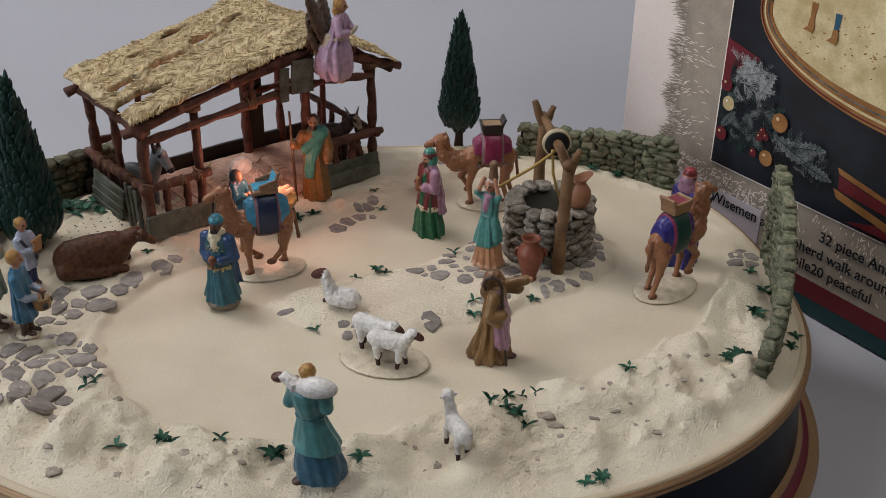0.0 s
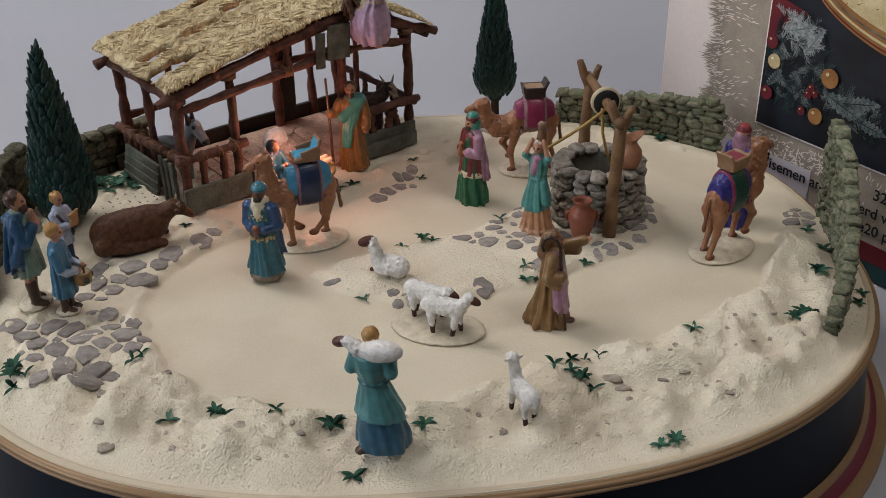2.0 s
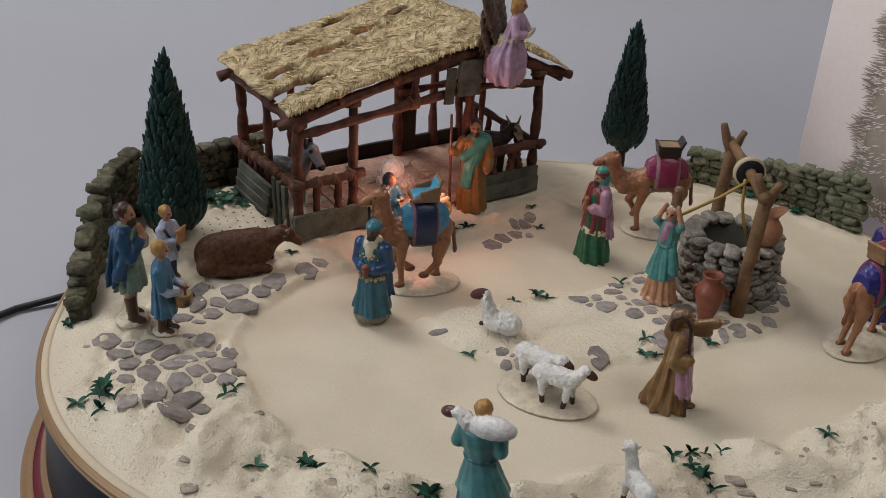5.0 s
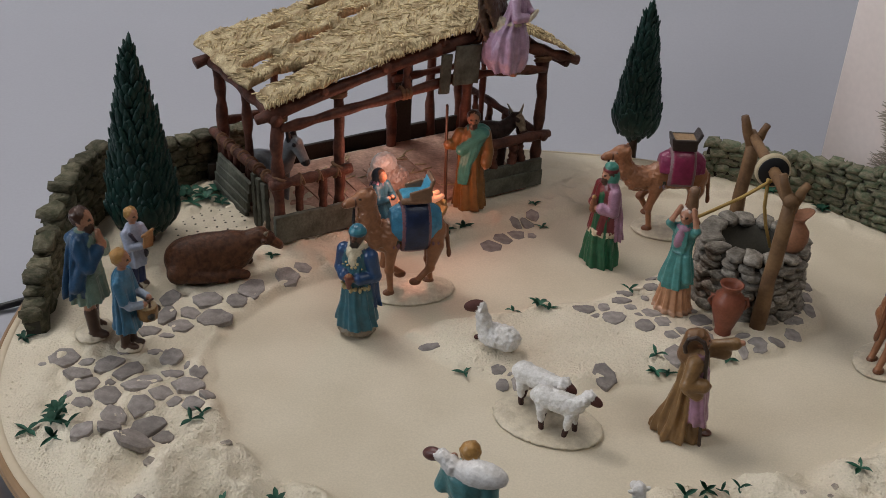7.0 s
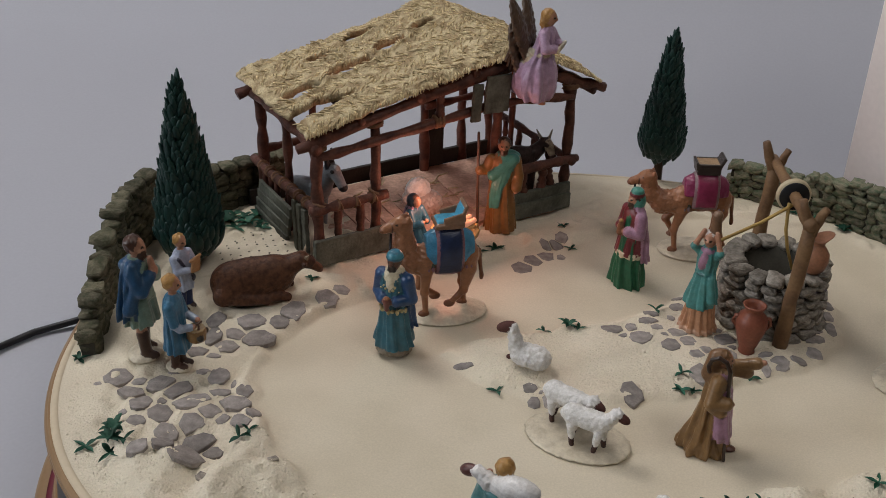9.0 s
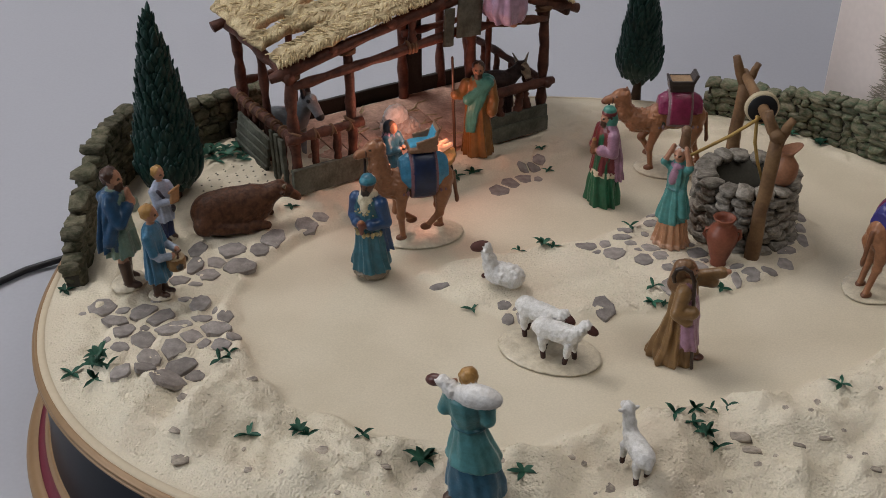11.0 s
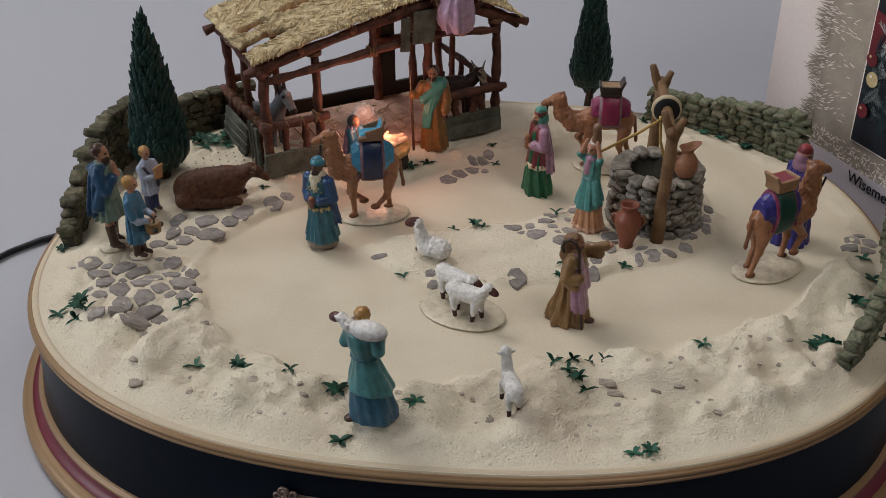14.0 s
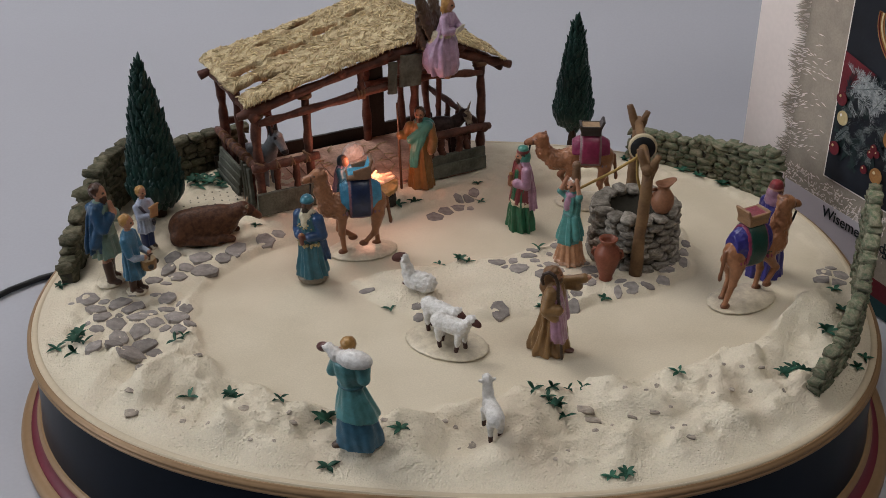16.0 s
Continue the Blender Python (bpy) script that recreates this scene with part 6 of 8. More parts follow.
def angel():
    """Seated, looking to -y, with raised wings behind."""
    FE, GO = (0.085, 0.050, 0.030), (0.46, 0.31, 0.44)
    out = ([gown(GO, [(0, 7.8, 7.0, 0, -3.6), (6, 9.8, 9.8, 0, -3.0), (12, 9.8, 10.0, 0, -3.2), (18, 8.4, 8.6, 0, -4.0), (23, 5.6, 5.4, 0, -5.6), (29, 5.0, 4.0, 0, -7.0), (34, 4.6, 3.4, 0, -7.6), (36.5, 2.6, 2.4, 0, -7.8)], folds=7, amp=1.1),
            cone(GO, (1.0, 3.0, 13), (2.0, 7.2, 2.5), 5.0, 3.2, k=2.0), ball(FLESH, (-2.6, -8.0, -0.8), (1.4, 2.6, 1.1)), ball(FLESH, (2.0, -6.6, -1.2), (1.4, 2.4, 1.1)),
            ball(CREAMP, (0, -6.0, 23.2), (5.9, 5.4, 1.5)), cone(CREAMP, (-3.6, -2.4, 23.5), (-5.0, 3.6, 15), 2.4, 1.7, rough=0.3), cone(CREAMP, (3.6, -2.4, 23.5), (5.0, 3.6, 14), 2.2, 1.5, rough=0.3)]
           + arm(GO, (4.4, -7.6, 33), (6.8, -10.2, 27.0), (2.0, -14.0, 27.2), 2.1) + arm(GO, (-4.4, -7.6, 33), (-6.8, -10.2, 27.0), (-2.0, -14.0, 27.2), 2.1)
           + [brick(CREAMP, (0.8, -15.0, 27.6), (5.0, 0.7, 1.8), (20, 0, 8))]
           + head(40.4, FLESH, HAIR_BL, y=-8.0, size=0.95) + [ball(HAIR_BL, (0, -6.4, 38.6), (3.8, 2.6, 4.2), rough=0.3)])
    for s in (-1, 1):
        out += [ball(FE, (4.6 * s, 3.6, 32), (5.0, 2.2, 18.0), (-16, 10 * s, 0), rough=0.3), ball(FE, (6.2 * s, 5.6, 24), (4.0, 1.9, 13), (-12, 4 * s, 0), rough=0.3)]
        out += [cone(FE, ((3.0 + 1.5 * j) * s, 4.0, 34), ((2.0 + 2.4 * j) * s, 8.6, 13 + 3 * abs(j - 1)), 1.2, 0.8, k=0.2) for j in range(4)]
    return out


def praying_youth():
    TU, CL = (0.20, 0.29, 0.23), (0.020, 0.070, 0.150)
    return ([ball(SANDP, (0, 0.5, 1.0), (8.0, 6.4, 1.6), rough=0.2), cone(BOOT, (-3.0, -1.4, 2), (-2.8, -0.6, 11), 2.1, 2.4), cone(BOOT, (3.0, 2.2, 2), (2.8, 1.6, 11), 2.1, 2.4), ball(BOOT, (-3.0, -3.2, 2.4), (1.9, 3.4, 1.4)),
             ball(BOOT, (3.0, 0.6, 2.4), (1.9, 3.4, 1.4)), cone(FLESH, (-2.7, -0.4, 10.8), (-2.4, 0, 17), 1.9, 2.1), cone(FLESH, (2.7, 1.4, 10.8), (2.4, 0.8, 17), 1.9, 2.1),
             gown(TU, [(15.5, 7.2, 6.2, 0, 0.4), (20, 6.6, 5.6, 0, 0.2), (26, 5.4, 4.6, 0, 0), (35, 5.8, 4.4, 0, 0), (40, 5.0, 3.8, 0, 0), (43, 2.6, 2.5, 0, 0)], folds=9, amp=0.75),
             ball(TU, (0, 0, 26.4), (5.9, 5.2, 0.9)),
             gown(CL, [(19.0, 6.2, 4.4, -2.4, 3.6), (24, 6.4, 4.4, -2.2, 2.8), (32, 6.2, 4.2, -1.6, 1.8), (39, 6.0, 3.8, -0.8, 0.8), (42.8, 4.4, 3.2, -0.4, 0.4)], folds=6, amp=0.95),
             cone(CL, (-5.0, -0.6, 41), (-6.6, -2.4, 34), 2.0, 2.2, k=1.0), cone(CL, (-6.6, -2.0, 32), (-7.6, 1.0, 24), 2.2, 2.4, k=1.0), cone(CL, (-2.4, 3.4, 40.5), (4.6, 2.0, 39.5), 2.2, 2.0, k=1.2)]
            + arm(TU, (5.2, 0, 38.5), (6.2, -3.6, 32.0), (0.8, -6.4, 38.5), 2.2) + arm(CL, (-5.2, -0.6, 38.5), (-6.4, -4.2, 32.0), (-0.8, -6.4, 38.5), 2.3)
            + [cone(FLESH, (0, -6.4, 37.5), (0, -5.6, 43), 1.6, 1.1)] + head(47.2, FLESH, (0.06, 0.026, 0.015), beard=(0.05, 0.02, 0.012), size=0.98))


def piper_youth():
    SHIRT = (0.36, 0.40, 0.52)
    return ([ball(SANDP, (0, 0.5, 0.8), (6.4, 5.2, 1.4), rough=0.2), cone(NAVYBLUE, (-2.4, 0, 2), (-2.2, 0, 16), 2.3, 2.7), cone(NAVYBLUE, (2.4, 0, 2), (2.2, 0, 16), 2.3, 2.7),
             ball(BOOT, (-2.6, -1.8, 1.6), (1.7, 3.0, 1.3)), ball(BOOT, (2.6, -1.8, 1.6), (1.7, 3.0, 1.3)),
             gown(SHIRT, [(13, 5.8, 5.0, 0, 0), (20, 4.8, 4.2, 0, 0), (29, 5.4, 4.0, 0, 0), (33, 4.8, 3.6, 0, 0), (35.5, 2.6, 2.4, 0, 0)], folds=8, amp=0.47),
             cone((0.05, 0.05, 0.08), (-4.4, -2.8, 32), (3.6, -3.6, 18), 0.8, 0.8, k=0.2), ball((0.05, 0.045, 0.05), (4.4, -2.6, 17.6), (1.8, 1.4, 2.2))]
            + arm(SHIRT, (5.2, 0, 31.5), (6.4, -3.0, 25.5), (1.6, -8.0, 27.5), 1.9) + arm(SHIRT, (-5.2, 0, 31.5), (-6.4, -3.0, 25.5), (-1.4, -8.0, 26.5), 1.9)
            + [brick(TAN, (0.6, -9.2, 28.6), (3.0, 0.8, 3.6), (0, 8, 0)), cone(TAN, (-2.8, -9.2, 32.2), (4.2, -9.2, 33.0), 0.8)]
            + head(39.8, FLESH, HAIR_BL, size=0.92))


def drummer_youth():
    TUN = (0.045, 0.16, 0.27)
    return ([ball(SANDP, (0, 0, 0.8), (5.2, 5.6, 1.3), rough=0.2), cone(BOOT, (-2.0, 0.8, 1.8), (-2.0, 0.4, 11), 1.8, 2.0), cone(BOOT, (2.0, -0.6, 1.8), (2.0, 0, 11), 1.8, 2.0), ball(BOOT, (-2.0, -1.4, 2), (1.6, 3.0, 1.2)), ball(BOOT, (2.0, -2.6, 2), (1.6, 3.0, 1.2)),
             gown(TUN, [(9.5, 6.0, 5.2, 0, 0), (17, 5.2, 4.4, 0, 0), (25, 4.8, 3.8, 0, 0), (30, 5.2, 3.8, 0, 0), (33.5, 4.4, 3.4, 0, 0), (36, 2.5, 2.3, 0, 0)], folds=8, amp=0.54)]
            + arm((0.30, 0.36, 0.46), (5.0, -1.6, 24), (5.2, -4.2, 22.6), (2.6, -8.6, 22.6), 1.6) + arm((0.30, 0.36, 0.46), (-5.0, -1.6, 24), (-5.2, -4.2, 22.6), (-2.6, -8.6, 22.6), 1.6)
            + [cone(TUN, (5.0, 0, 32), (5.4, -1.8, 25), 2.1, 2.0), cone(TUN, (-5.0, 0, 32), (-5.4, -1.8, 25), 2.1, 2.0),
               gown((0.24, 0.13, 0.045), [(14.8, 3.7, 3.7, 0.4, -8.6), (20.0, 3.9, 3.9, 0.4, -8.6)], folds=1, amp=0.0, k=0.2), ball((0.03, 0.025, 0.02), (3.4, -11.0, 17.4), (1.6, 1.6, 1.5), k=0.2), ball((0.03, 0.025, 0.02), (-2.6, -11.2, 17.2), (1.5, 1.5, 1.4), k=0.2), gown((0.52, 0.40, 0.24), [(19.4, 3.5, 3.5, 0.4, -8.6), (20.7, 3.5, 3.5, 0.4, -8.6)], folds=1, amp=0.0, k=0.2),
               cone(BOOT, (2.6, -8.6, 22.6), (-1.6, -10.4, 21.2), 0.5, 0.5, k=0.1), cone(BOOT, (-2.6, -8.6, 22.8), (1.6, -10.6, 22.8), 0.5, 0.5, k=0.1)]
            + head(40.4, FLESH, HAIR_BL, size=0.92))


figure("shepherd_figurine", lamb_carrier(), (-0.0365, 0.3215), 168, "painted resin shepherd in teal robes carrying a lamb", "figurine", scale=0.88)
figure("shepherd_figurine", crook_shepherd(), (0.0275, 0.4135), 84, "painted resin shepherd in brown robe holding a crook and pointing", "figurine", scale=0.86)
figure("wise_man_figurine", wise_blue(), (-0.1050, 0.4440), -14, "painted resin wise man in blue cloak holding a cup", "figurine", scale=0.88, group="wise men")
figure("wise_man_figurine", wise_green(), (-0.0125, 0.5300), -55, "painted resin wise man in green robe and pink cape", "figurine", scale=0.92, group="wise men")
figure("wise_man_figurine", wise_purple(), (0.1220, 0.5130), 125, "painted resin wise man in glossy purple robe and red cap", "figurine", scale=0.98, group="wise men")
figure("woman_figurine", water_bearer(), (0.0215, 0.4950), -25, "painted resin woman in aqua dress balancing a jar", "figurine")
figure("praying_man_figurine", praying_youth(), (-0.2030, 0.4110), 92, "painted resin man in green tunic praying on sandy foot", "figurine", scale=1.10)
figure("piper_figurine", piper_youth(), (-0.2020, 0.4470), 72, "painted resin boy in pale blue shirt playing pipes", "figurine", scale=0.86)
figure("drummer_figurine", drummer_youth(), (-0.1865, 0.4065), 95, "painted resin boy in blue tunic with a small drum", "figurine")


# ---- sheep ----
FACE = (0.085, 0.032, 0.026)


def sheep_standing(face=FACE, up=0.0, wool=WHITE, feet=(0.06, 0.03, 0.025)):
    """Facing +x."""
    s = [ball(wool, (0, 0, 13.0), (9.8, 4.1, 4.2), rough=0.22), ball(wool, (-5.6, 0, 13.3), (4.8, 4.1, 4.3), rough=0.22), cone(wool, (6.4, 0, 14.0), (10.4, 0, 18.2 + up), 3.0, 2.2, rough=0.22),
         ball(face if up < 2 else wool, (13.0, 0, 18.0 + up), (3.2, 1.7, 1.9), (0, 24, 0)), ball(wool, (10.6, 0, 19.4 + up), (2.6, 2.1, 2.2), rough=0.25),
         ball(wool, (10.2, 2.8, 18.6 + up), (0.9, 1.8, 0.8), (20, 0, 0)), ball(wool, (10.2, -2.8, 18.6 + up), (0.9, 1.8, 0.8), (-20, 0, 0)), ball(wool, (-9.6, 0, 12.4), (1.6, 1.1, 2.4))]
    for x, y, dx in ((5.6, 2.4, 0.8), (5.2, -2.4, -1.2), (-5.4, 2.4, -1.0), (-5.6, -2.4, 0.8)):
        s += [cone(wool, (x, y, 9.5), (x + dx * 0.5, y, 4.6), 1.9, 1.25, rough=0.15), cone(feet, (x + dx * 0.5, y, 4.2), (x + dx, y, 0.8), 1.15, 1.05, k=0.4)]
    return s


def sheep_resting():
    return [ball(WHITE, (-1.5, 0, 5.6), (8.6, 5.8, 5.2), rough=0.4), ball(WHITE, (-5.4, 0.5, 5.2), (5.4, 5.4, 4.8), rough=0.4), cone(WHITE, (4.0, 0, 8), (6.4, 0, 16.6), 3.8, 2.4, rough=0.4), ball(WHITE, (6.6, 0, 18.4), (2.2, 2.0, 2.0), rough=0.25),
            ball(FACE, (9.4, -0.2, 17.9), (4.6, 2.4, 2.5), (0, 22, 0)), ball(WHITE, (6.4, 2.7, 17.8), (0.8, 1.6, 0.7)), ball(WHITE, (6.4, -2.7, 17.8), (0.8, 1.6, 0.7)),
            cone(FACE, (4.0, -3.2, 2.2), (8.2, -2.6, 1.2), 1.3, 1.1), cone((0.24, 0.12, 0.09), (-4.0, -5.0, 1.6), (2.5, -5.2, 1.2), 1.3, 1.0)]


figure("sheep_figurine", sheep_standing((0.55, 0.50, 0.49), 4.5), (0.0160, 0.3415), 118, "white resin sheep standing with raised head", "sheep", scale=0.9, mat=WOOL, group="sheep")
figure("sheep_figurine", sheep_resting(), (-0.0480, 0.4440), 176, "white woolly resin sheep lying with brown face", "sheep", scale=0.98, mat=WOOL, group="sheep")
DX, DY = -0.0215, 0.4055
dz = ground_at(DX, DY)
disc_me = skin("sheep_stand", [ball(SANDP, (0, 0, 0.3), (22, 14.5, 2.0), rough=0.12, cut=((-40, -40, 0), (40, 40, 5)))], 0.8)
stand = new("sheep_stand", disc_me)
stand.matrix_world = pose(DX, DY, dz + 0.0003, 0, 0, -12)
tagged(stand, "oval sand-coloured stand carrying two sheep", "stand", "walking stands")
figure("sheep_figurine", sheep_standing(), (DX + 0.0035, DY - 0.0050), -14, "white resin sheep with black muzzle walking on stand", "sheep", z=dz + 0.0018, mat=WOOL, group="sheep")
figure("sheep_figurine", sheep_standing(up=-3.5), (DX - 0.0055, DY + 0.0065), -22, "white resin sheep with lowered head walking on stand", "sheep", z=dz + 0.0018, mat=WOOL, group="sheep")


# ---- camels ----
CAMEL, CAMEL_D = (0.31, 0.135, 0.065), (0.17, 0.066, 0.03)


def camel_body(legs, headup=0.0, ahead=0.0):
    """Facing +x; headup lifts the head, ahead pushes it forward."""
    C = CAMEL
    hx, hz = 21.0 + ahead, 43.5 + headup
    s = [ball(C, (-0.5, 0, 30.6), (13.6, 5.8, 7.6), rough=0.18), ball(C, (-1, 0, 38.0), (8.4, 5.0, 6.0), k=2.5), ball(C, (8.6, 0, 28.6), (6.0, 5.4, 7.8), k=2, rough=0.25), ball(C, (-9.6, 0, 29.2), (5.8, 5.8, 7.2), k=2, rough=0.12),
         cone(C, (11.0, 0, 28.0), (16.5 + ahead * 0.4, 0, 28.0 + headup * 0.2), 6.2, 5.6, k=2, rough=0.35), cone(C, (16.5 + ahead * 0.4, 0, 28.0 + headup * 0.2), (20.2 + ahead * 0.9, 0, 35.0 + headup * 0.8), 5.6, 4.4, k=2, rough=0.4),
         cone(C, (20.2 + ahead * 0.9, 0, 35.0 + headup * 0.8), (hx, 0, hz - 2), 4.7, 3.8, k=1.5, rough=0.3),
         ball(C, (hx + 0.8, 0, hz), (4.9, 3.9, 4.1), k=1, rough=0.15), cone(C, (hx + 3.0, 0, hz - 0.4), (hx + 8.0, 0, hz - 2.0), 2.7, 2.1, k=1), ball(CAMEL_D, (hx + 9.2, 0, hz - 2.7), (1.6, 1.7, 1.3)),
         ball((0.03, 0.016, 0.012), (hx + 3.2, 2.7, hz + 1.0), (0.7, 0.6, 0.6), k=0.1), ball((0.03, 0.016, 0.012), (hx + 3.2, -2.7, hz + 1.0), (0.7, 0.6, 0.6), k=0.1),
         ball(C, (hx - 2.0, 2.6, hz + 2.8), (0.9, 1.0, 1.6)), ball(C, (hx - 2.0, -2.6, hz + 2.8), (0.9, 1.0, 1.6)), ball(CAMEL_D, (hx - 0.4, 0, hz + 2.8), (2.8, 2.1, 1.4), rough=0.25),
         cone(CAMEL_D, (-15.4, 0, 31), (-17.0, 0, 19), 1.1, 0.9), ball(CAMEL_D, (-17.2, 0, 17.4), (1.1, 1.1, 2.2))]
    for hip, knee, foot, rear in legs:
        s += [cone(C, hip, knee, 3.9 if rear else 3.0, 1.7, k=1.5), cone(C, knee, foot, 1.65, 1.3, k=0.8), ball(C, knee, 2.05, k=0.8), ball(CAMEL_D, (foot[0] + 0.9, foot[1], foot[2] - 0.4), (2.7, 2.1, 1.6), k=0.6)]
    return s


WALK = [((9, 3.4, 25), (12.0, 3.4, 13.5), (10.4, 3.4, 2.6), False), ((9, -3.4, 25), (15.4, -3.4, 16.5), (10.4, -3.4, 8.2), False), ((-10, 3.4, 24), (-7.6, 3.4, 14.0), (-11.0, 3.4, 2.6), True), ((-10, -3.4, 24), (-11.4, -3.4, 14.0), (-15.4, -3.4, 2.6), True)]
STEP = [((9, 3.4, 25), (9.8, 3.4, 13.5), (9.0, 3.4, 2.6), False), ((9, -3.4, 25), (10.6, -3.4, 13.0), (2.6, -3.4, 7.4), False), ((-10, 3.4, 24), (-8.2, 3.4, 13.0), (-2.6, 3.4, 7.0), True), ((-10, -3.4, 24), (-9.0, -3.4, 13.5), (-10.2, -3.4, 2.6), True)]


def camel(at, rz, legs, cloth, panel, trim, label, cell=0.55, headup=0.0, ahead=0.0, scale=1.0, low=22.4):
    z = ground_at(*at) + 0.0003
    ob = thing("camel_figurine", (*at, z), rz, label, "camel", "camels")
    ob.scale = (scale, scale, scale)
    hx, hz = 21.0 + ahead, 43.5 + headup
    D = (0.035, 0.05, 0.035)
    part("camel_body", skin("camel_body", camel_body(legs, headup, ahead), cell), PAINT, ob)
    part("stand", skin("stand", [ball(SANDP, (-1, 0, 0.2), (20, 13.5, 2.4), rough=0.12, cut=((-40, -40, 0), (40, 40, 5)))], 0.85), PAINT, ob, "sand-coloured oval stand")
    part("blanket", skin("blanket", [ball(cloth, (-1.0, 0, 33.0), (14.4, 7.2, 11.4), cut=((-12.5, -9, low + 6), (9.5, 9, 50)), k=0.3, rough=0.22)], 0.65), PAINT, ob, "glossy saddle blanket")
    part("saddle_cloth", skin("saddle_cloth", [ball(trim, (-1.0, 0, 32.5), (15.0, 7.8, 12.6), cut=((-7.4, -9.5, low), (5.2, 9.5, 50)), k=0.2), ball(panel, (-1.0, 0, 32.5), (15.4, 8.25, 13.0), cut=((-6.0, -9.5, low + 1.4), (3.8, 9.5, 50)), k=0.2)], 0.55), PAINT, ob, "draped saddle cloth with trim")
    part("girth", skin("girth", [ball(D, (-0.5, 0, 30.0), (14.4, 6.8, 9.2), cut=((-15, -9, 26.6), (-8, 9, 29.2)), k=0.2), ball(D, (8.6, 0, 28.6), (6.6, 6.0, 8.4), cut=((5, -9, 26.6), (17, 9, 29.2)), k=0.2)]
                       + [ball(trim, (x, sy * 6.2, 26.2), (0.8, 0.8, 1.2), k=0.1) for x in (-10.5, -8.5, 6.6, 8.6) for sy in (-0.96, 0.96)], 0.55), PAINT, ob, "dark harness strap with tassels")
    part("halter", skin("halter", [ball((0.12, 0.05, 0.03), (hx + 5.2, 0, hz - 1.1), (0.7, 2.9, 2.9), k=0.2), ball((0.12, 0.05, 0.03), (hx, 0, hz - 4.0), (4.0, 3.9, 0.8), k=0.2)], 0.5), PAINT, ob, "thin halter")
    return ob


def saddle_chair(ob, wood, seat):
    s = [brick(wood, (-1, 0, 46.4), (6.4, 4.8, 1.4)), brick(seat, (-1, 0, 48.0), (5.6, 3.9, 0.8)), brick(wood, (-6.8, 0, 51.4), (0.8, 4.8, 4.6), (0, -18, 0)), brick(wood, (-2.8, 4.5, 49.4), (4.8, 0.6, 2.2), (0, 14, 0)), brick(wood, (-2.8, -4.5, 49.4), (4.8, 0.6, 2.2), (0, 14, 0)),
         brick(seat, (-6.1, 0, 51.4), (0.6, 3.8, 3.4), (0, -18, 0)), cone(wood, (-4.8, 4.6, 46), (5.0, 4.6, 46.4), 0.9, 0.9), cone(wood, (-4.8, -4.6, 46), (5.0, -4.6, 46.4), 0.9, 0.9)]
    part("saddle_seat", skin("saddle_seat", s, 0.5), PAINT, ob, "carved saddle seat with coloured cushion")


def saddle_box(ob, wood, inside):
    s = [brick(wood, (-1, 0, 47.0), (5.8, 4.8, 2.4)), brick(inside, (-1, 0, 49.4), (4.9, 3.9, 0.9)), brick(wood, (-6.9, 0, 50.4), (0.8, 4.8, 3.4), (0, -24, 0)), brick(wood, (4.8, 0, 49.0), (0.7, 4.8, 2.2), (0, 10, 0)), brick(wood, (-1, 4.5, 49.6), (5.4, 0.6, 1.0)), brick(wood, (-1, -4.5, 49.6), (5.4, 0.6, 1.0))]
    part("saddle_chest", skin("saddle_chest", s, 0.5), PAINT, ob, "open saddle chest")


c1 = camel((-0.0915, 0.4800), 206, STEP, (0.055, 0.24, 0.40), (0.014, 0.026, 0.075), (0.21, 0.10, 0.12), "painted brown resin camel with blue blanket on stand", scale=1.0, headup=4.0, ahead=-2.0)
saddle_chair(c1, (0.24, 0.13, 0.075), (0.07, 0.33, 0.50))
c2 = camel((0.0180, 0.5690), 192, WALK, (0.22, 0.025, 0.085), (0.24, 0.025, 0.075), (0.22, 0.14, 0.15), "painted brown resin camel with crimson blanket on stand", scale=0.99, headup=-3.0, ahead=6.0, low=27.0)
saddle_box(c2, (0.035, 0.024, 0.020), (0.36, 0.23, 0.12))
c3 = camel((0.1125, 0.4820), 43, WALK, (0.032, 0.028, 0.19), (0.008, 0.05, 0.040), (0.22, 0.03, 0.085), "painted brown resin camel with purple blanket on stand", scale=1.0, headup=6.5, ahead=-2.5)
saddle_box(c3, (0.30, 0.17, 0.09), (0.25, 0.03, 0.06))


def lead(owner, mouth, hand, sag, label):
    """A rope from a place on a camel's halter, hanging, to a wise man's hand."""
    a, b = owner.matrix_world @ (Vector(mouth) * 0.001), Vector(hand)
    pts = []
    for i in range(9):
        t = i / 8
        pts.append(a.lerp(b, t) - Vector((0, 0, sag * math.sin(math.pi * t) ** 0.8)))
    bm = bmesh.new()
    tube(bm, pts, [0.0006] * len(pts), 6)
    return tagged(part("lead_rope", bm, BLACK), label, "rope", "lead ropes")


bpy.context.view_layer.update()
lead(c1, (24.5, 0, 43.0), (-0.1080, 0.4385, 0.0890), 0.012, "thin black lead rope from camel to wise man")
lead(c2, (33.5, 0, 38.5), (-0.0165, 0.5250, 0.0920), 0.010, "thin black lead rope from camel to wise man")
lead(c3, (27.0, 0, 43.5), (0.1265, 0.5090, 0.0930), 0.006, "thin black lead rope from camel to wise man")

# ---- stable group ----
STABLE_M = pose(SA.x, SA.y, SZ, 0, 0, 42.7)


def in_stable(x, y, z=0.0):
    return STABLE_M @ Vector((x, y, z))


def stable_figure(name, solids, x, y, z, rz, label, category, **kw):
    p = in_stable(x, y, z)
    return figure(name, solids, (p.x, p.y), 42.7 + rz, label, category, z=p.z, **kw)


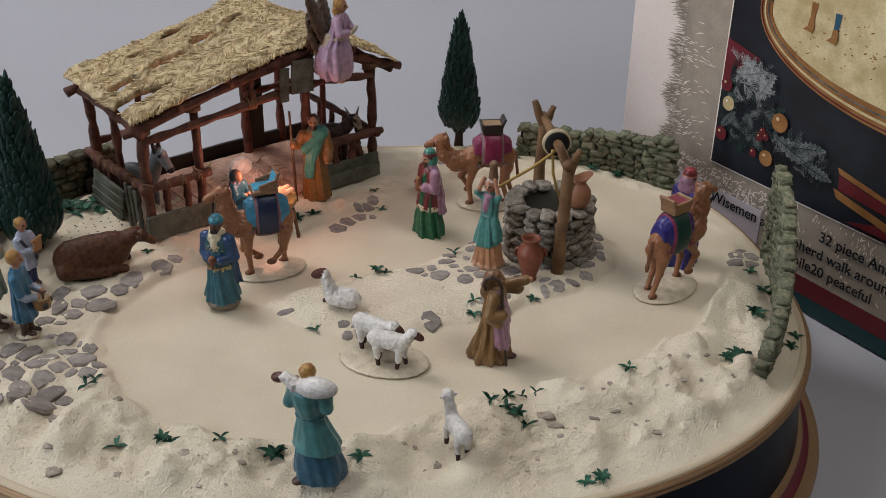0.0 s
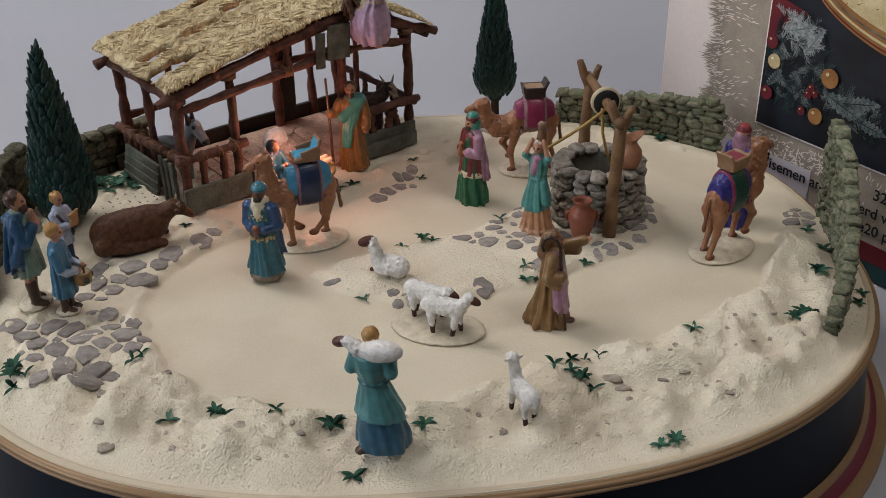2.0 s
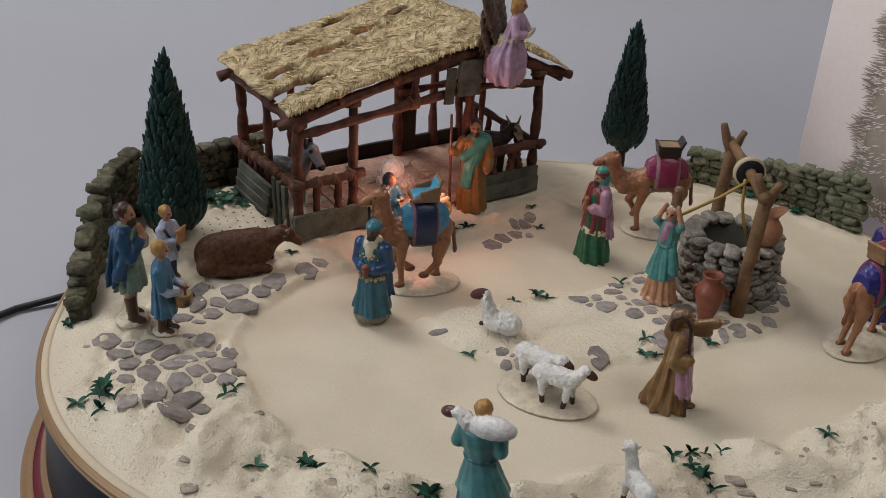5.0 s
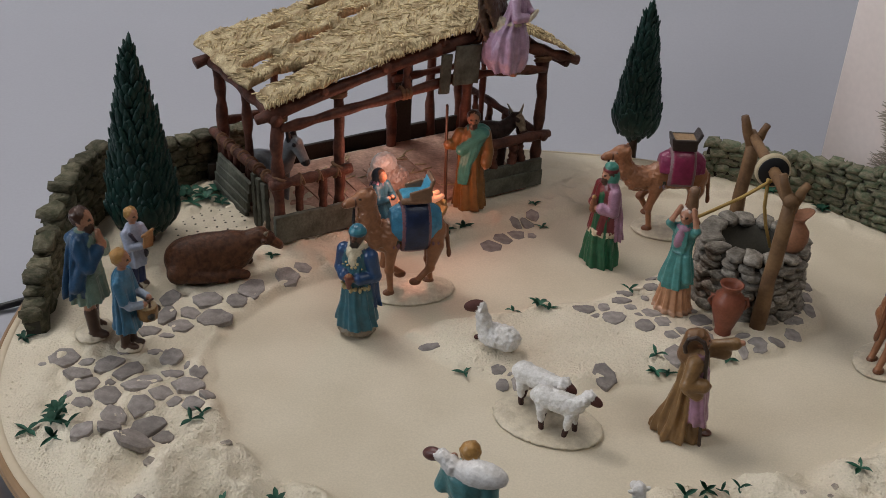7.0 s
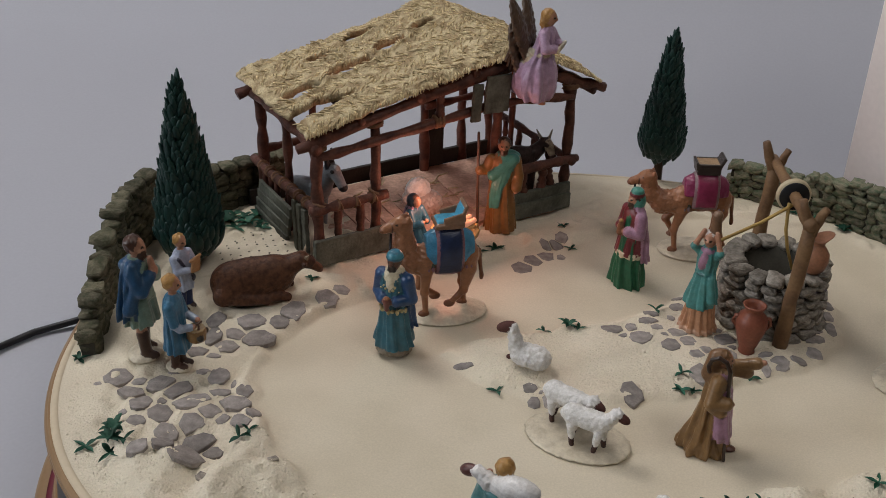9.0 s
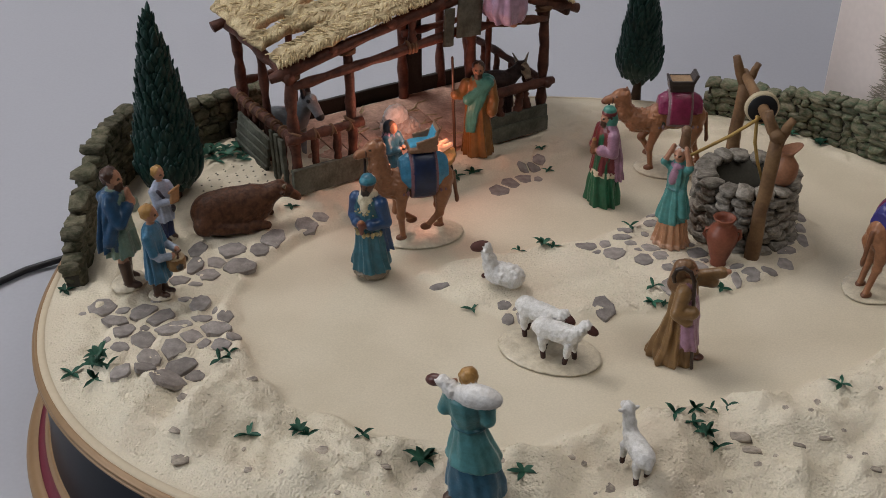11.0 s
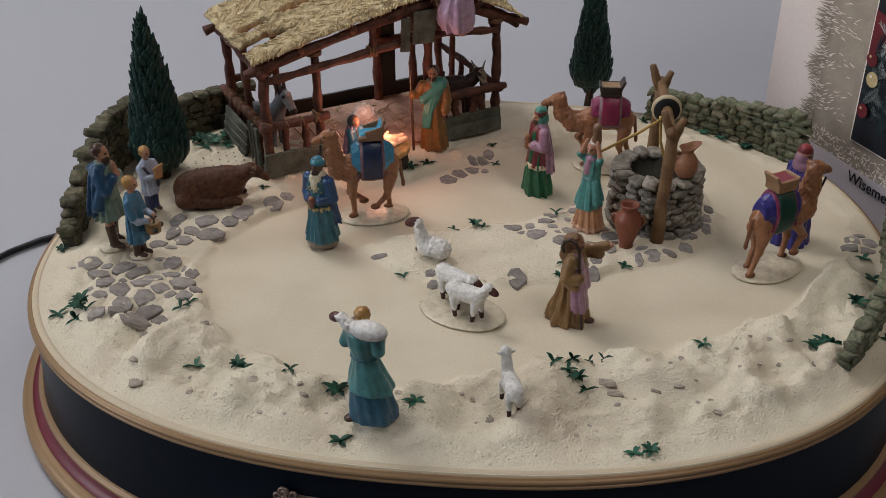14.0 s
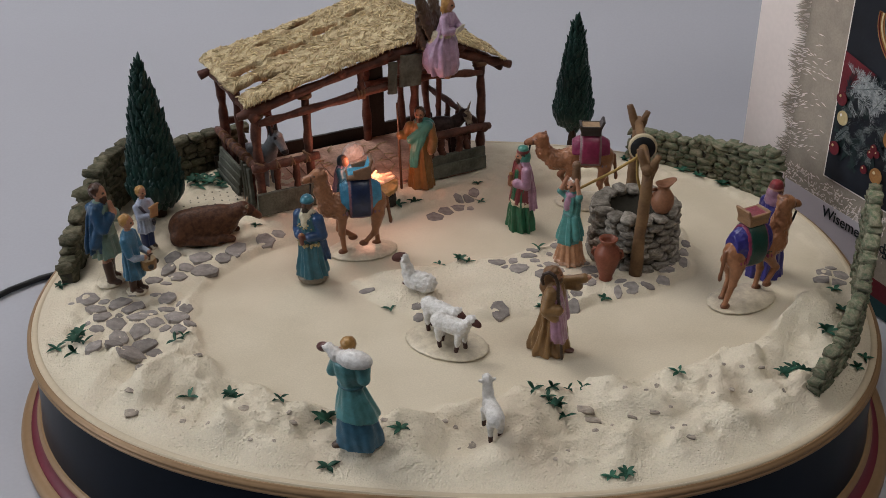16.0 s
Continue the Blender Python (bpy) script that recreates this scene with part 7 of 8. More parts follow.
p = Vector((-0.0795, 0.5560, 0))
figure("bearded_man_figurine", joseph(), (p.x, p.y), 8, "painted resin man in ochre robe and aqua shawl with staff", "figurine", scale=0.95, z=SZ - 0.0005)
p = Vector((-0.1175, 0.5270, 0))
figure("kneeling_woman_figurine", kneeling_mother(), (p.x, p.y), 62, "painted resin woman in blue and lilac kneeling by manger", "figurine", scale=0.82, z=SZ - 0.0005)
figure("angel_figurine", angel(), (-0.0705, 0.5625), 74, "painted resin angel in lilac gown seated on the gable", "figurine", z=0.1360)
MX, MY = -0.0985, 0.5285
manger = thing("manger", (MX, MY, SZ), 30, "rustic straw-filled manger on dark crossed legs", "manger")
bm = bmesh.new()
for y in (-0.005, 0.005):
    tube(bm, [(-0.006, y, 0), (0.003, y, 0.009)], [0.0016, 0.0014], 7)
    tube(bm, [(0.006, y, 0), (-0.003, y, 0.009)], [0.0016, 0.0014], 7)
part("crossed_legs", bm, DARKPLANK, manger)
part("dark_rock", rock_mesh("dark_rock", (0.021, 0.017, 0.010), 77, DARKPLANK), DARKPLANK, manger, "dark stone block", m=pose(0, 0, 0.0035))
part("straw_cradle", skin("straw_cradle", [ball((0.46, 0.27, 0.10), (0, 0, 10.4), (12.2, 8.6, 4.6), rough=0.3)] + [cone((0.50, 0.31, 0.12), (11.0 * math.cos(a), 7.6 * math.sin(a), 11.4), (11.7 * math.cos(a + 0.6), 8.1 * math.sin(a + 0.6), 12.4), 1.2, 0.9) for a in (i * 0.449 for i in range(14))], 0.6), PAINT, manger, "golden straw bed", m=pose(0, 0, 0.0016, 20, 0, 0))
BB = (0.92, 0.66, 0.54)
baby_glow = figure("infant_figurine", [ball(BB, (-6.4, 0, 17.4), (2.9, 2.8, 2.9)), ball(BB, (0.2, 0, 15.4), (5.8, 3.7, 3.0), rough=0.2), cone(BB, (-2, 2.8, 16), (0.6, 5.6, 16.6), 1.3, 1.0), cone(BB, (-2, -2.8, 16), (0.8, -5.2, 17.0), 1.3, 1.0),
                              cone(BB, (4.0, 1.6, 15), (8.6, 2.6, 15.6), 1.6, 1.2), cone(BB, (4.0, -1.6, 15), (8.6, -1.8, 17.0), 1.6, 1.2)], (MX, MY), 40, "small glowing resin infant lying in the straw", "figurine", z=SZ + 0.0135, mat=GLOWING)
baby_glow.matrix_world = baby_glow.matrix_world @ pose(0, 0, 0.0006, 16, 0, 0)
glow_ob.location = (MX - 0.002, MY - 0.004, SZ + 0.0290)
stable_figure("rock", [ball((0.48, 0.40, 0.36), (0, 0, 4), (9, 7, 6.5), rough=0.6), ball((0.56, 0.49, 0.45), (-5, 3, 6), (6, 4.5, 5.0), rough=0.5), ball((0.80, 0.78, 0.76), (-3, 2, 11.5), (6.4, 5.0, 6.0), rough=0.3)], 0.068, 0.020, 0.0, 0, "pale rough rock heap behind the manger", "rock", scale=1.05)


def donkey():
    """Facing +x."""
    G, K = (0.22, 0.235, 0.26), (0.022, 0.022, 0.026)
    s = [ball(G, (0, 0, 19), (12, 5.2, 6.0)), cone(G, (8.5, 0, 21), (13.5, 0, 30.5), 5.0, 3.6, k=1.5), ball(G, (15.4, 0, 32.6), (3.8, 3.1, 3.4)), cone((0.32, 0.34, 0.37), (16.8, 0, 32.0), (21.4, -1.2, 26.8), 2.8, 2.2), ball(K, (22.3, -1.4, 25.8), (2.2, 2.1, 1.9)),
         cone(K, (14.0, 1.7, 34.5), (13.0, 2.8, 42.0), 1.4, 0.6), cone(K, (14.0, -1.7, 34.5), (13.0, -2.8, 42.0), 1.4, 0.6), cone(K, (9.6, 0, 25.5), (13.0, 0, 35.8), 1.4, 1.5), ball(K, (17.0, 2.7, 33.2), (0.8, 0.6, 0.8)), ball(K, (17.0, -2.7, 33.2), (0.8, 0.6, 0.8)), ball((0.52, 0.54, 0.57), (17.6, 0, 34.0), (1.6, 1.7, 2.0))]
    for x in (8, -8):
        for y in (3, -3):
            s.append(cone(G, (x, y, 17), (x, y, 0.8), 2.1, 1.2))
    return s


def ox_standing():
    K, F = (0.045, 0.025, 0.022), (0.46, 0.36, 0.25)
    s = [ball(K, (0, 0, 22), (14, 6.2, 7.2)), cone(K, (11, 0, 24), (15, 0, 27), 4.6, 3.8), ball(K, (17.0, -1.0, 29.6), (3.8, 3.6, 3.6)), cone(F, (18.0, -3.2, 30), (19.4, -6.4, 25.4), 2.8, 2.1), ball((0.10, 0.05, 0.045), (19.7, -7.0, 24.2), (2.1, 2.1, 1.6)),
         cone((0.45, 0.40, 0.32), (15.4, 1.2, 32), (13.0, 2.6, 37.0), 1.0, 0.4), cone((0.45, 0.40, 0.32), (19.0, -1.2, 32), (21.6, 0.4, 37.0), 1.0, 0.4), ball(K, (16, 5.0, 30.4), (1, 2.2, 1.1)), ball(K, (16, -5.0, 30.4), (1, 2.2, 1.1))]
    for x in (9, -9):
        for y in (3.4, -3.4):
            s.append(cone(K, (x, y, 18), (x, y, 0.8), 2.8, 1.6))
    return s


def ox_lying():
    """Facing +x."""
    B, D = (0.110, 0.046, 0.023), (0.060, 0.027, 0.016)
    return [ball(B, (0, 0, 10.0), (18, 8.2, 10.2), rough=0.04), ball(B, (-10, 0, 9.0), (9.5, 8.4, 9.6), k=2, rough=0.04), ball(B, (9, 0, 11), (9, 7.0, 9.4), k=2, rough=0.04), cone(B, (14, 0, 13.5), (21.5, 0, 17.0), 5.6, 4.0, k=2), ball(D, (24.2, 0, 15.6), (3.8, 3.2, 3.3)),
            cone(B, (25.2, 0, 14.8), (29.0, 0, 12.0), 2.5, 2.1), ball((0.13, 0.07, 0.05), (30.0, 0, 11.0), (1.5, 2.0, 1.6)), cone((0.30, 0.24, 0.17), (23.4, 2.4, 18.4), (24.6, 5.0, 21.4), 0.9, 0.35), cone((0.30, 0.24, 0.17), (23.4, -2.4, 18.4), (24.6, -5.0, 21.4), 0.9, 0.35),
            ball(D, (22.4, 4.2, 16.4), (1.2, 2.4, 0.9), (20, 0, 0)), ball(D, (22.4, -4.2, 16.4), (1.2, 2.4, 0.9), (-20, 0, 0)), cone(B, (-8, -6.6, 4.2), (4.5, -7.6, 2.2), 3.6, 2.2, k=1.5), cone(B, (8, -6.0, 3.2), (14.0, -6.4, 2.0), 2.8, 2.0), cone(D, (10, 5.4, 3.0), (17, 5.4, 1.8), 2.2, 1.7),
            ball(B, (-13.5, -5.0, 5.2), (5.6, 4.4, 5.2), k=1.5), cone(D, (-18, 0, 10), (-17, -6.5, 3), 1.1, 0.9)]


stable_figure("donkey_figurine", donkey(), 0.0100, 0.0380, 0.0005, -60, "grey resin donkey standing in the stable pen", "donkey", scale=1.05)
stable_figure("ox_figurine", ox_standing(), 0.1220, 0.0190, 0.0005, -12, "dark brown resin ox standing in the stable pen", "ox", scale=0.95, mat=MATTE)
figure("ox_figurine", ox_lying(), (-0.1755, 0.4630), 28, "shaggy brown resin ox lying on the cobbles", "ox", mat=MATTE)


# ---- plants ----
def sprig_mesh(seed, leaves, size, lift):
    rnd = random.Random(seed)
    bm = bmesh.new()
    for i in range(leaves):
        a = 2 * math.pi * (i + rnd.uniform(-0.25, 0.25)) / leaves
        ln, w = size * rnd.uniform(0.75, 1.15), size * rnd.uniform(0.115, 0.165)
        up = rnd.uniform(0.15, 0.5) * lift
        rows = []
        for j in range(6):
            t = j / 5
            r = ln * t
            z = 0.0002 + up * math.sin(math.pi * min(1, t * 0.72)) * size
            ww = w * (0.35 + math.sin(math.pi * min(1, t * 0.9 + 0.08))) * (1 - t ** 4)
            cx, cy = r * math.cos(a), r * math.sin(a)
            nx, ny = -math.sin(a), math.cos(a)
            rows.append([bm.verts.new((cx + nx * ww, cy + ny * ww, z + 0.12 * ww)), bm.verts.new((cx, cy, z - 0.15 * ww)), bm.verts.new((cx - nx * ww, cy - ny * ww, z + 0.12 * ww))])
        for p, q in zip(rows, rows[1:]):
            for k in range(2):
                bm.faces.new((p[k], p[k + 1], q[k + 1], q[k]))
    bmesh.ops.solidify(bm, geom=bm.faces[:], thickness=0.00025)
    me = mesh_of(bm, "leaf_sprig")
    me.materials.append(PLANT)
    return me


SPRIGS = [sprig_mesh(1, 5, 0.0060, 0.6), sprig_mesh(2, 4, 0.0056, 0.5), sprig_mesh(3, 7, 0.0066, 0.9), sprig_mesh(4, 4, 0.0060, 0.3), sprig_mesh(5, 3, 0.0056, 0.8)]


def sprig(x, y, kind=0, s=1.0, label="small dark green resin plant on the sand"):
    ob = new("plant", SPRIGS[kind])
    ob.matrix_world = pose(x, y, ground_at(x, y) + 0.0002, 0, 0, (x * 9173 + y * 3571) % 360) @ Matrix.Scale(s, 4)
    return tagged(ob, label, "plant", "small plants")


FRONT_PLANTS = [(-0.1205, 0.3345, 4, 1.0), (-0.1035, 0.3405, 2, 0.8), (-0.0985, 0.3365, 1, 0.8), (-0.0795, 0.3415, 1, 0.8), (-0.0565, 0.3365, 2, 1.1), (-0.0445, 0.3075, 3, 1.1), (-0.0205, 0.3305, 0, 0.9), (0.0280, 0.3685, 4, 0.9),
                (0.0350, 0.3745, 1, 0.8), (0.0410, 0.3815, 4, 0.7), (0.0470, 0.3835, 4, 0.7), (0.0345, 0.3660, 1, 0.8), (0.0390, 0.3630, 2, 0.8), (0.0435, 0.3595, 4, 0.9), (0.0670, 0.3325, 3, 0.9), (0.0730, 0.3345, 2, 0.8), (0.0870, 0.3985, 1, 0.9)]
SIDE_PLANTS = [(-0.1940, 0.3640, 2, 1.0), (-0.1920, 0.3575, 2, 1.0), (-0.1890, 0.3510, 1, 1.1), (-0.2005, 0.3540, 1, 1.0), (-0.1855, 0.3560, 4, 0.9), (-0.1455, 0.3695, 4, 1.0), (-0.1430, 0.3735, 4, 0.7), (0.1330, 0.4155, 2, 0.9), (0.1370, 0.4195, 0, 0.9),
               (0.1410, 0.4225, 2, 0.9), (0.1520, 0.4565, 2, 1.0), (0.1655, 0.4345, 0, 0.8), (0.1690, 0.4440, 1, 0.8), (0.1600, 0.4800, 1, 1.0), (0.1570, 0.5010, 3, 0.9)]
BACK_PLANTS = [(0.0450, 0.4635, 3, 0.9), (0.0165, 0.4455, 3, 0.9), (0.0215, 0.4475, 1, 0.8), (0.0160, 0.4550, 4, 0.9), (0.0030, 0.5030, 4, 0.8), (-0.0570, 0.4275, 4, 0.9), (-0.0340, 0.4780, 2, 0.8), (-0.0295, 0.4775, 1, 0.7), (-0.0445, 0.4735, 4, 0.7), (-0.0860, 0.5310, 0, 0.9), (-0.0780, 0.5370, 0, 0.9), (-0.0485, 0.5720, 0, 0.8)]
STABLE_PLANTS = [(-0.0420, 0.5540, 1, 0.7), (-0.2010, 0.5200, 2, 1.1), (-0.2060, 0.5260, 0, 1.0), (-0.1960, 0.5250, 1, 1.0), (-0.2120, 0.5200, 2, 1.2), (-0.2060, 0.5150, 1, 1.2), (-0.2000, 0.5310, 2, 1.1), (-0.2130, 0.5300, 0, 1.1), (-0.1930, 0.5180, 0, 0.9), (-0.1560, 0.4850, 3, 0.8), (-0.2310, 0.4040, 0, 0.8), (0.0330, 0.6300, 0, 0.8), (0.0700, 0.6220, 2, 0.9), (0.0800, 0.6180, 0, 0.9), (0.0950, 0.6110, 2, 0.9)]
for group in (FRONT_PLANTS, SIDE_PLANTS, BACK_PLANTS, STABLE_PLANTS):
    for x, y, kind, s in group:
        sprig(x, y, kind, s)


# ---- cobbles and pebbles set in the sand ----
def cobble(x, y, poly, joint=0.0009):
    """One flat-topped stone on the polygon, sunk into the sand with rounded shoulders."""
    if len(poly) < 3:
        return
    cx, cy = sum(p[0] for p in poly) / len(poly), sum(p[1] for p in poly) / len(poly)
    pts = []
    for (ax, ay), (bx, by) in zip(poly, poly[1:] + poly[:1]):
        if math.hypot(bx - ax, by - ay) < 0.0006:
            continue
        for t in (0.10, 0.90):
            pts.append((ax + (bx - ax) * t - cx, ay + (by - ay) * t - cy))
    size = min(math.hypot(*p) for p in pts) if pts else 0
    if size < 0.0008:
        return
    bm = bmesh.new()
    rows = []
    tilt = (rnd.uniform(-0.03, 0.03), rnd.uniform(-0.03, 0.03))
    jag = [1 + rnd.uniform(-0.09, 0.06) for q in pts]
    flat_pts = []
    for inset, z in ((0.0, -0.0022), (0.0, -0.0001), (0.0003, 0.00012), (0.0008, 0.00020)):
        for (u, v), g in zip(pts, jag):
            r = math.hypot(u, v)
            f = max(0.2, g * (r - joint - inset) / r)
            flat_pts.append((x + cx + u * f, y + cy + v * f, z + tilt[0] * u + tilt[1] * v))
    flat_pts = np.array(flat_pts)
    lie = ground_height(flat_pts[:, 0], flat_pts[:, 1])
    A = np.stack([flat_pts[:, 0] - x, flat_pts[:, 1] - y, np.ones(len(flat_pts))], -1)
    plane = A @ np.linalg.lstsq(A, lie, rcond=None)[0]
    flat_pts[:, 2] += plane + max(0.0, float((lie - plane).max())) * 1.05
    made = [bm.verts.new(c) for c in flat_pts.tolist()]
    rows = [made[k * len(pts):(k + 1) * len(pts)] for k in range(4)]
    n = len(pts)
    for p, q in zip(rows, rows[1:]):
        for k in range(n):
            bm.faces.new((p[k], p[(k + 1) % n], q[(k + 1) % n], q[k]))
    bm.faces.new(rows[-1])
    mid = Vector((x + cx, y + cy, ground_at(x + cx, y + cy)))
    bmesh.ops.translate(bm, verts=bm.verts, vec=-mid)
    part("cobble", bm, COBBLE, ground, smooth=False, m=Matrix.Translation(mid))


def flagstone(x, y, wide, deep, near):
    """A flat angular stone of about that width and depth, cut back where its neighbours begin."""
    n = rnd.choice((6, 7, 7, 8))
    a0 = rnd.uniform(0, 1.2)
    poly = []
    for k in range(n):
        a = a0 + 2 * math.pi * (k + rnd.uniform(-0.2, 0.2)) / n
        u, v = 0.68 * wide * math.cos(a) * rnd.uniform(0.92, 1.08), 0.62 * deep * math.sin(a) * rnd.uniform(0.90, 1.10)
        poly.append((u * 0.982 - v * 0.19, u * 0.19 + v * 0.982))
    own = wide + deep
    for px, py, pw, pd in near:
        dx, dy = px - x, py - y
        far = math.hypot(dx, dy)
        if far < 0.0005 or far > 0.02:
            continue
        dx, dy = dx / far, dy / far
        lim = far * own / (own + pw + pd) - 0.00055
        cut = []
        for (ax, ay), (bx, by) in zip(poly, poly[1:] + poly[:1]):
            da, db = ax * dx + ay * dy - lim, bx * dx + by * dy - lim
            if da <= 0:
                cut.append((ax, ay))
            if da * db < 0:
                t = da / (da - db)
                cut.append((ax + (bx - ax) * t, ay + (by - ay) * t))
        poly = cut
        if len(poly) < 3:
            return
    cobble(x, y, poly, 0.0001)


PEBBLES = [rock_mesh("pebble", (1, 1, 1), 700 + i, PEBBLE, 0.3, 1) for i in range(5)]
rnd = random.Random(77)


PATH_STONES = [(-0.2080, 0.3940, 0.0095, 0.0103), (-0.1980, 0.3930, 0.0054, 0.0045), (-0.1970, 0.3850, 0.0082, 0.0063), (-0.1880, 0.3930, 0.0095, 0.0089), (-0.1870, 0.4030, 0.0045, 0.0045), (-0.1800, 0.3910, 0.0095, 0.0112), 
    (-0.1900, 0.3790, 0.0073, 0.0098), (-0.1830, 0.3830, 0.0032, 0.0054), (-0.1950, 0.3730, 0.0032, 0.0032), (-0.1800, 0.3750, 0.0073, 0.0089), (-0.1870, 0.3690, 0.0063, 0.0054), (-0.1710, 0.3850, 0.0124, 0.0098), 
    (-0.1680, 0.4040, 0.0073, 0.0089), (-0.1760, 0.4060, 0.0051, 0.0054), (-0.1630, 0.3940, 0.0071, 0.0054), (-0.1610, 0.4020, 0.0022, 0.0045), (-0.1550, 0.3980, 0.0054, 0.0076), (-0.1550, 0.3890, 0.0104, 0.0076), 
    (-0.1460, 0.3850, 0.0051, 0.0054), (-0.1620, 0.3810, 0.0082, 0.0076), (-0.1560, 0.3790, 0.0051, 0.0054)]
STEP_STONES = [(-0.1490, 0.3790, 0.0082, 0.0067), (-0.1660, 0.3730, 0.0082, 0.0089), (-0.1730, 0.3650, 0.0073, 0.0081), (-0.1600, 0.3660, 0.0112, 0.0089), (-0.1540, 0.3630, 0.0073, 0.0054), (-0.1780, 0.3520, 0.0073, 0.0067), 
    (-0.1700, 0.3560, 0.0073, 0.0067), (-0.1600, 0.3540, 0.0104, 0.0098), (-0.2140, 0.3890, 0.0032, 0.0032), (-0.1860, 0.4430, 0.0073, 0.0098), (-0.1700, 0.4450, 0.0102, 0.0085), (-0.1580, 0.4480, 0.0073, 0.0076), 
    (-0.1820, 0.4310, 0.0063, 0.0112), (-0.1740, 0.4350, 0.0071, 0.0076), (-0.1630, 0.4340, 0.0124, 0.0089), (-0.1840, 0.4190, 0.0073, 0.0063), (-0.1770, 0.4180, 0.0061, 0.0036), (-0.1740, 0.4260, 0.0092, 0.0085), 
    (-0.1550, 0.4570, 0.0095, 0.0139), (-0.1440, 0.4710, 0.0085, 0.0095), (-0.1400, 0.4800, 0.0063, 0.0063)]
ISLAND_STONES = [(-0.0140, 0.4820, 0.0097, 0.0063), (-0.0070, 0.4850, 0.0043, 0.0068), (-0.0100, 0.4780, 0.0036, 0.0031), (-0.0020, 0.4780, 0.0082, 0.0084), (0.0000, 0.4920, 0.0074, 0.0051), (0.0010, 0.4980, 0.0062, 0.0043), 
    (0.0040, 0.4880, 0.0049, 0.0046), (0.0100, 0.4990, 0.0031, 0.0043), (0.0120, 0.5160, 0.0039, 0.0050), (0.0120, 0.5080, 0.0057, 0.0049), (0.0130, 0.4870, 0.0067, 0.0064), (0.0180, 0.4810, 0.0061, 0.0089), 
    (0.0110, 0.4760, 0.0072, 0.0070), (0.0080, 0.4840, 0.0036, 0.0027), (0.0220, 0.4710, 0.0057, 0.0052), (0.0260, 0.4750, 0.0048, 0.0048)]
WELL_STONES = [(0.0240, 0.4570, 0.0077, 0.0103), (0.0310, 0.4610, 0.0059, 0.0071), (0.0310, 0.4510, 0.0060, 0.0073), (0.0340, 0.4750, 0.0079, 0.0088), (0.0340, 0.4870, 0.0076, 0.0092), (0.0290, 0.4940, 0.0062, 0.0047), 
    (-0.0440, 0.4310, 0.0050, 0.0067), (-0.0410, 0.4230, 0.0044, 0.0058), (-0.0340, 0.4260, 0.0072, 0.0080), (-0.0330, 0.4350, 0.0067, 0.0049), (-0.0390, 0.4290, 0.0024, 0.0026), (-0.0030, 0.4370, 0.0076, 0.0114), 
    (0.0510, 0.4700, 0.0036, 0.0078), (0.0510, 0.4790, 0.0049, 0.0040), (0.0370, 0.4820, 0.0032, 0.0041)]
EDGE_STONES = [(0.0570, 0.4740, 0.0070, 0.0068), (0.0650, 0.4790, 0.0059, 0.0053), (0.0720, 0.4870, 0.0056, 0.0070), (0.0730, 0.4970, 0.0073, 0.0064), (0.0740, 0.5050, 0.0049, 0.0049), (0.0800, 0.5090, 0.0041, 0.0125), 
    (0.0800, 0.5260, 0.0042, 0.0079), (0.0800, 0.5170, 0.0042, 0.0060), (0.1530, 0.5180, 0.0075, 0.0086), (0.1600, 0.5190, 0.0084, 0.0078), (0.1520, 0.5100, 0.0083, 0.0084), (0.1580, 0.5100, 0.0095, 0.0059), 
    (0.1560, 0.5240, 0.0051, 0.0044), (-0.0630, 0.5290, 0.0083, 0.0104), (-0.0590, 0.5370, 0.0079, 0.0096), (-0.0530, 0.5430, 0.0080, 0.0078), (-0.0500, 0.5540, 0.0067, 0.0070), (-0.0480, 0.5600, 0.0054, 0.0061), 
    (-0.0540, 0.5510, 0.0058, 0.0050), (-0.0460, 0.5440, 0.0044, 0.0048), (-0.0740, 0.4400, 0.0070, 0.0037)]
FLAGS = PATH_STONES + STEP_STONES + ISLAND_STONES + WELL_STONES + EDGE_STONES
for spot in FLAGS:
    flagstone(*spot, FLAGS)
for k in range(5):
    flagstone(-0.012 + 0.005 * (k % 3), 0.613 + 0.006 * (k // 2), 0.0055, 0.0055, [])
BANK_PEBBLES = [(-0.1480, 0.3430, 0.0067, 0.0067), (-0.1440, 0.3260, 0.0052, 0.0063), (-0.1390, 0.3170, 0.0072, 0.0087), (-0.1130, 0.3150, 0.0030, 0.0041), (-0.0910, 0.3280, 0.0065, 0.0075), (-0.0680, 0.3270, 0.0054, 0.0040), 
    (-0.1280, 0.3590, 0.0054, 0.0048), (-0.0290, 0.3350, 0.0048, 0.0039), (-0.0060, 0.3460, 0.0039, 0.0039), (-0.0020, 0.3470, 0.0034, 0.0039), (0.0080, 0.3370, 0.0048, 0.0075), (0.0510, 0.3660, 0.0089, 0.0073), 
    (0.0550, 0.3620, 0.0083, 0.0048), (0.0660, 0.3780, 0.0025, 0.0033), (0.0750, 0.3790, 0.0025, 0.0033), (0.0570, 0.3550, 0.0036, 0.0039)]
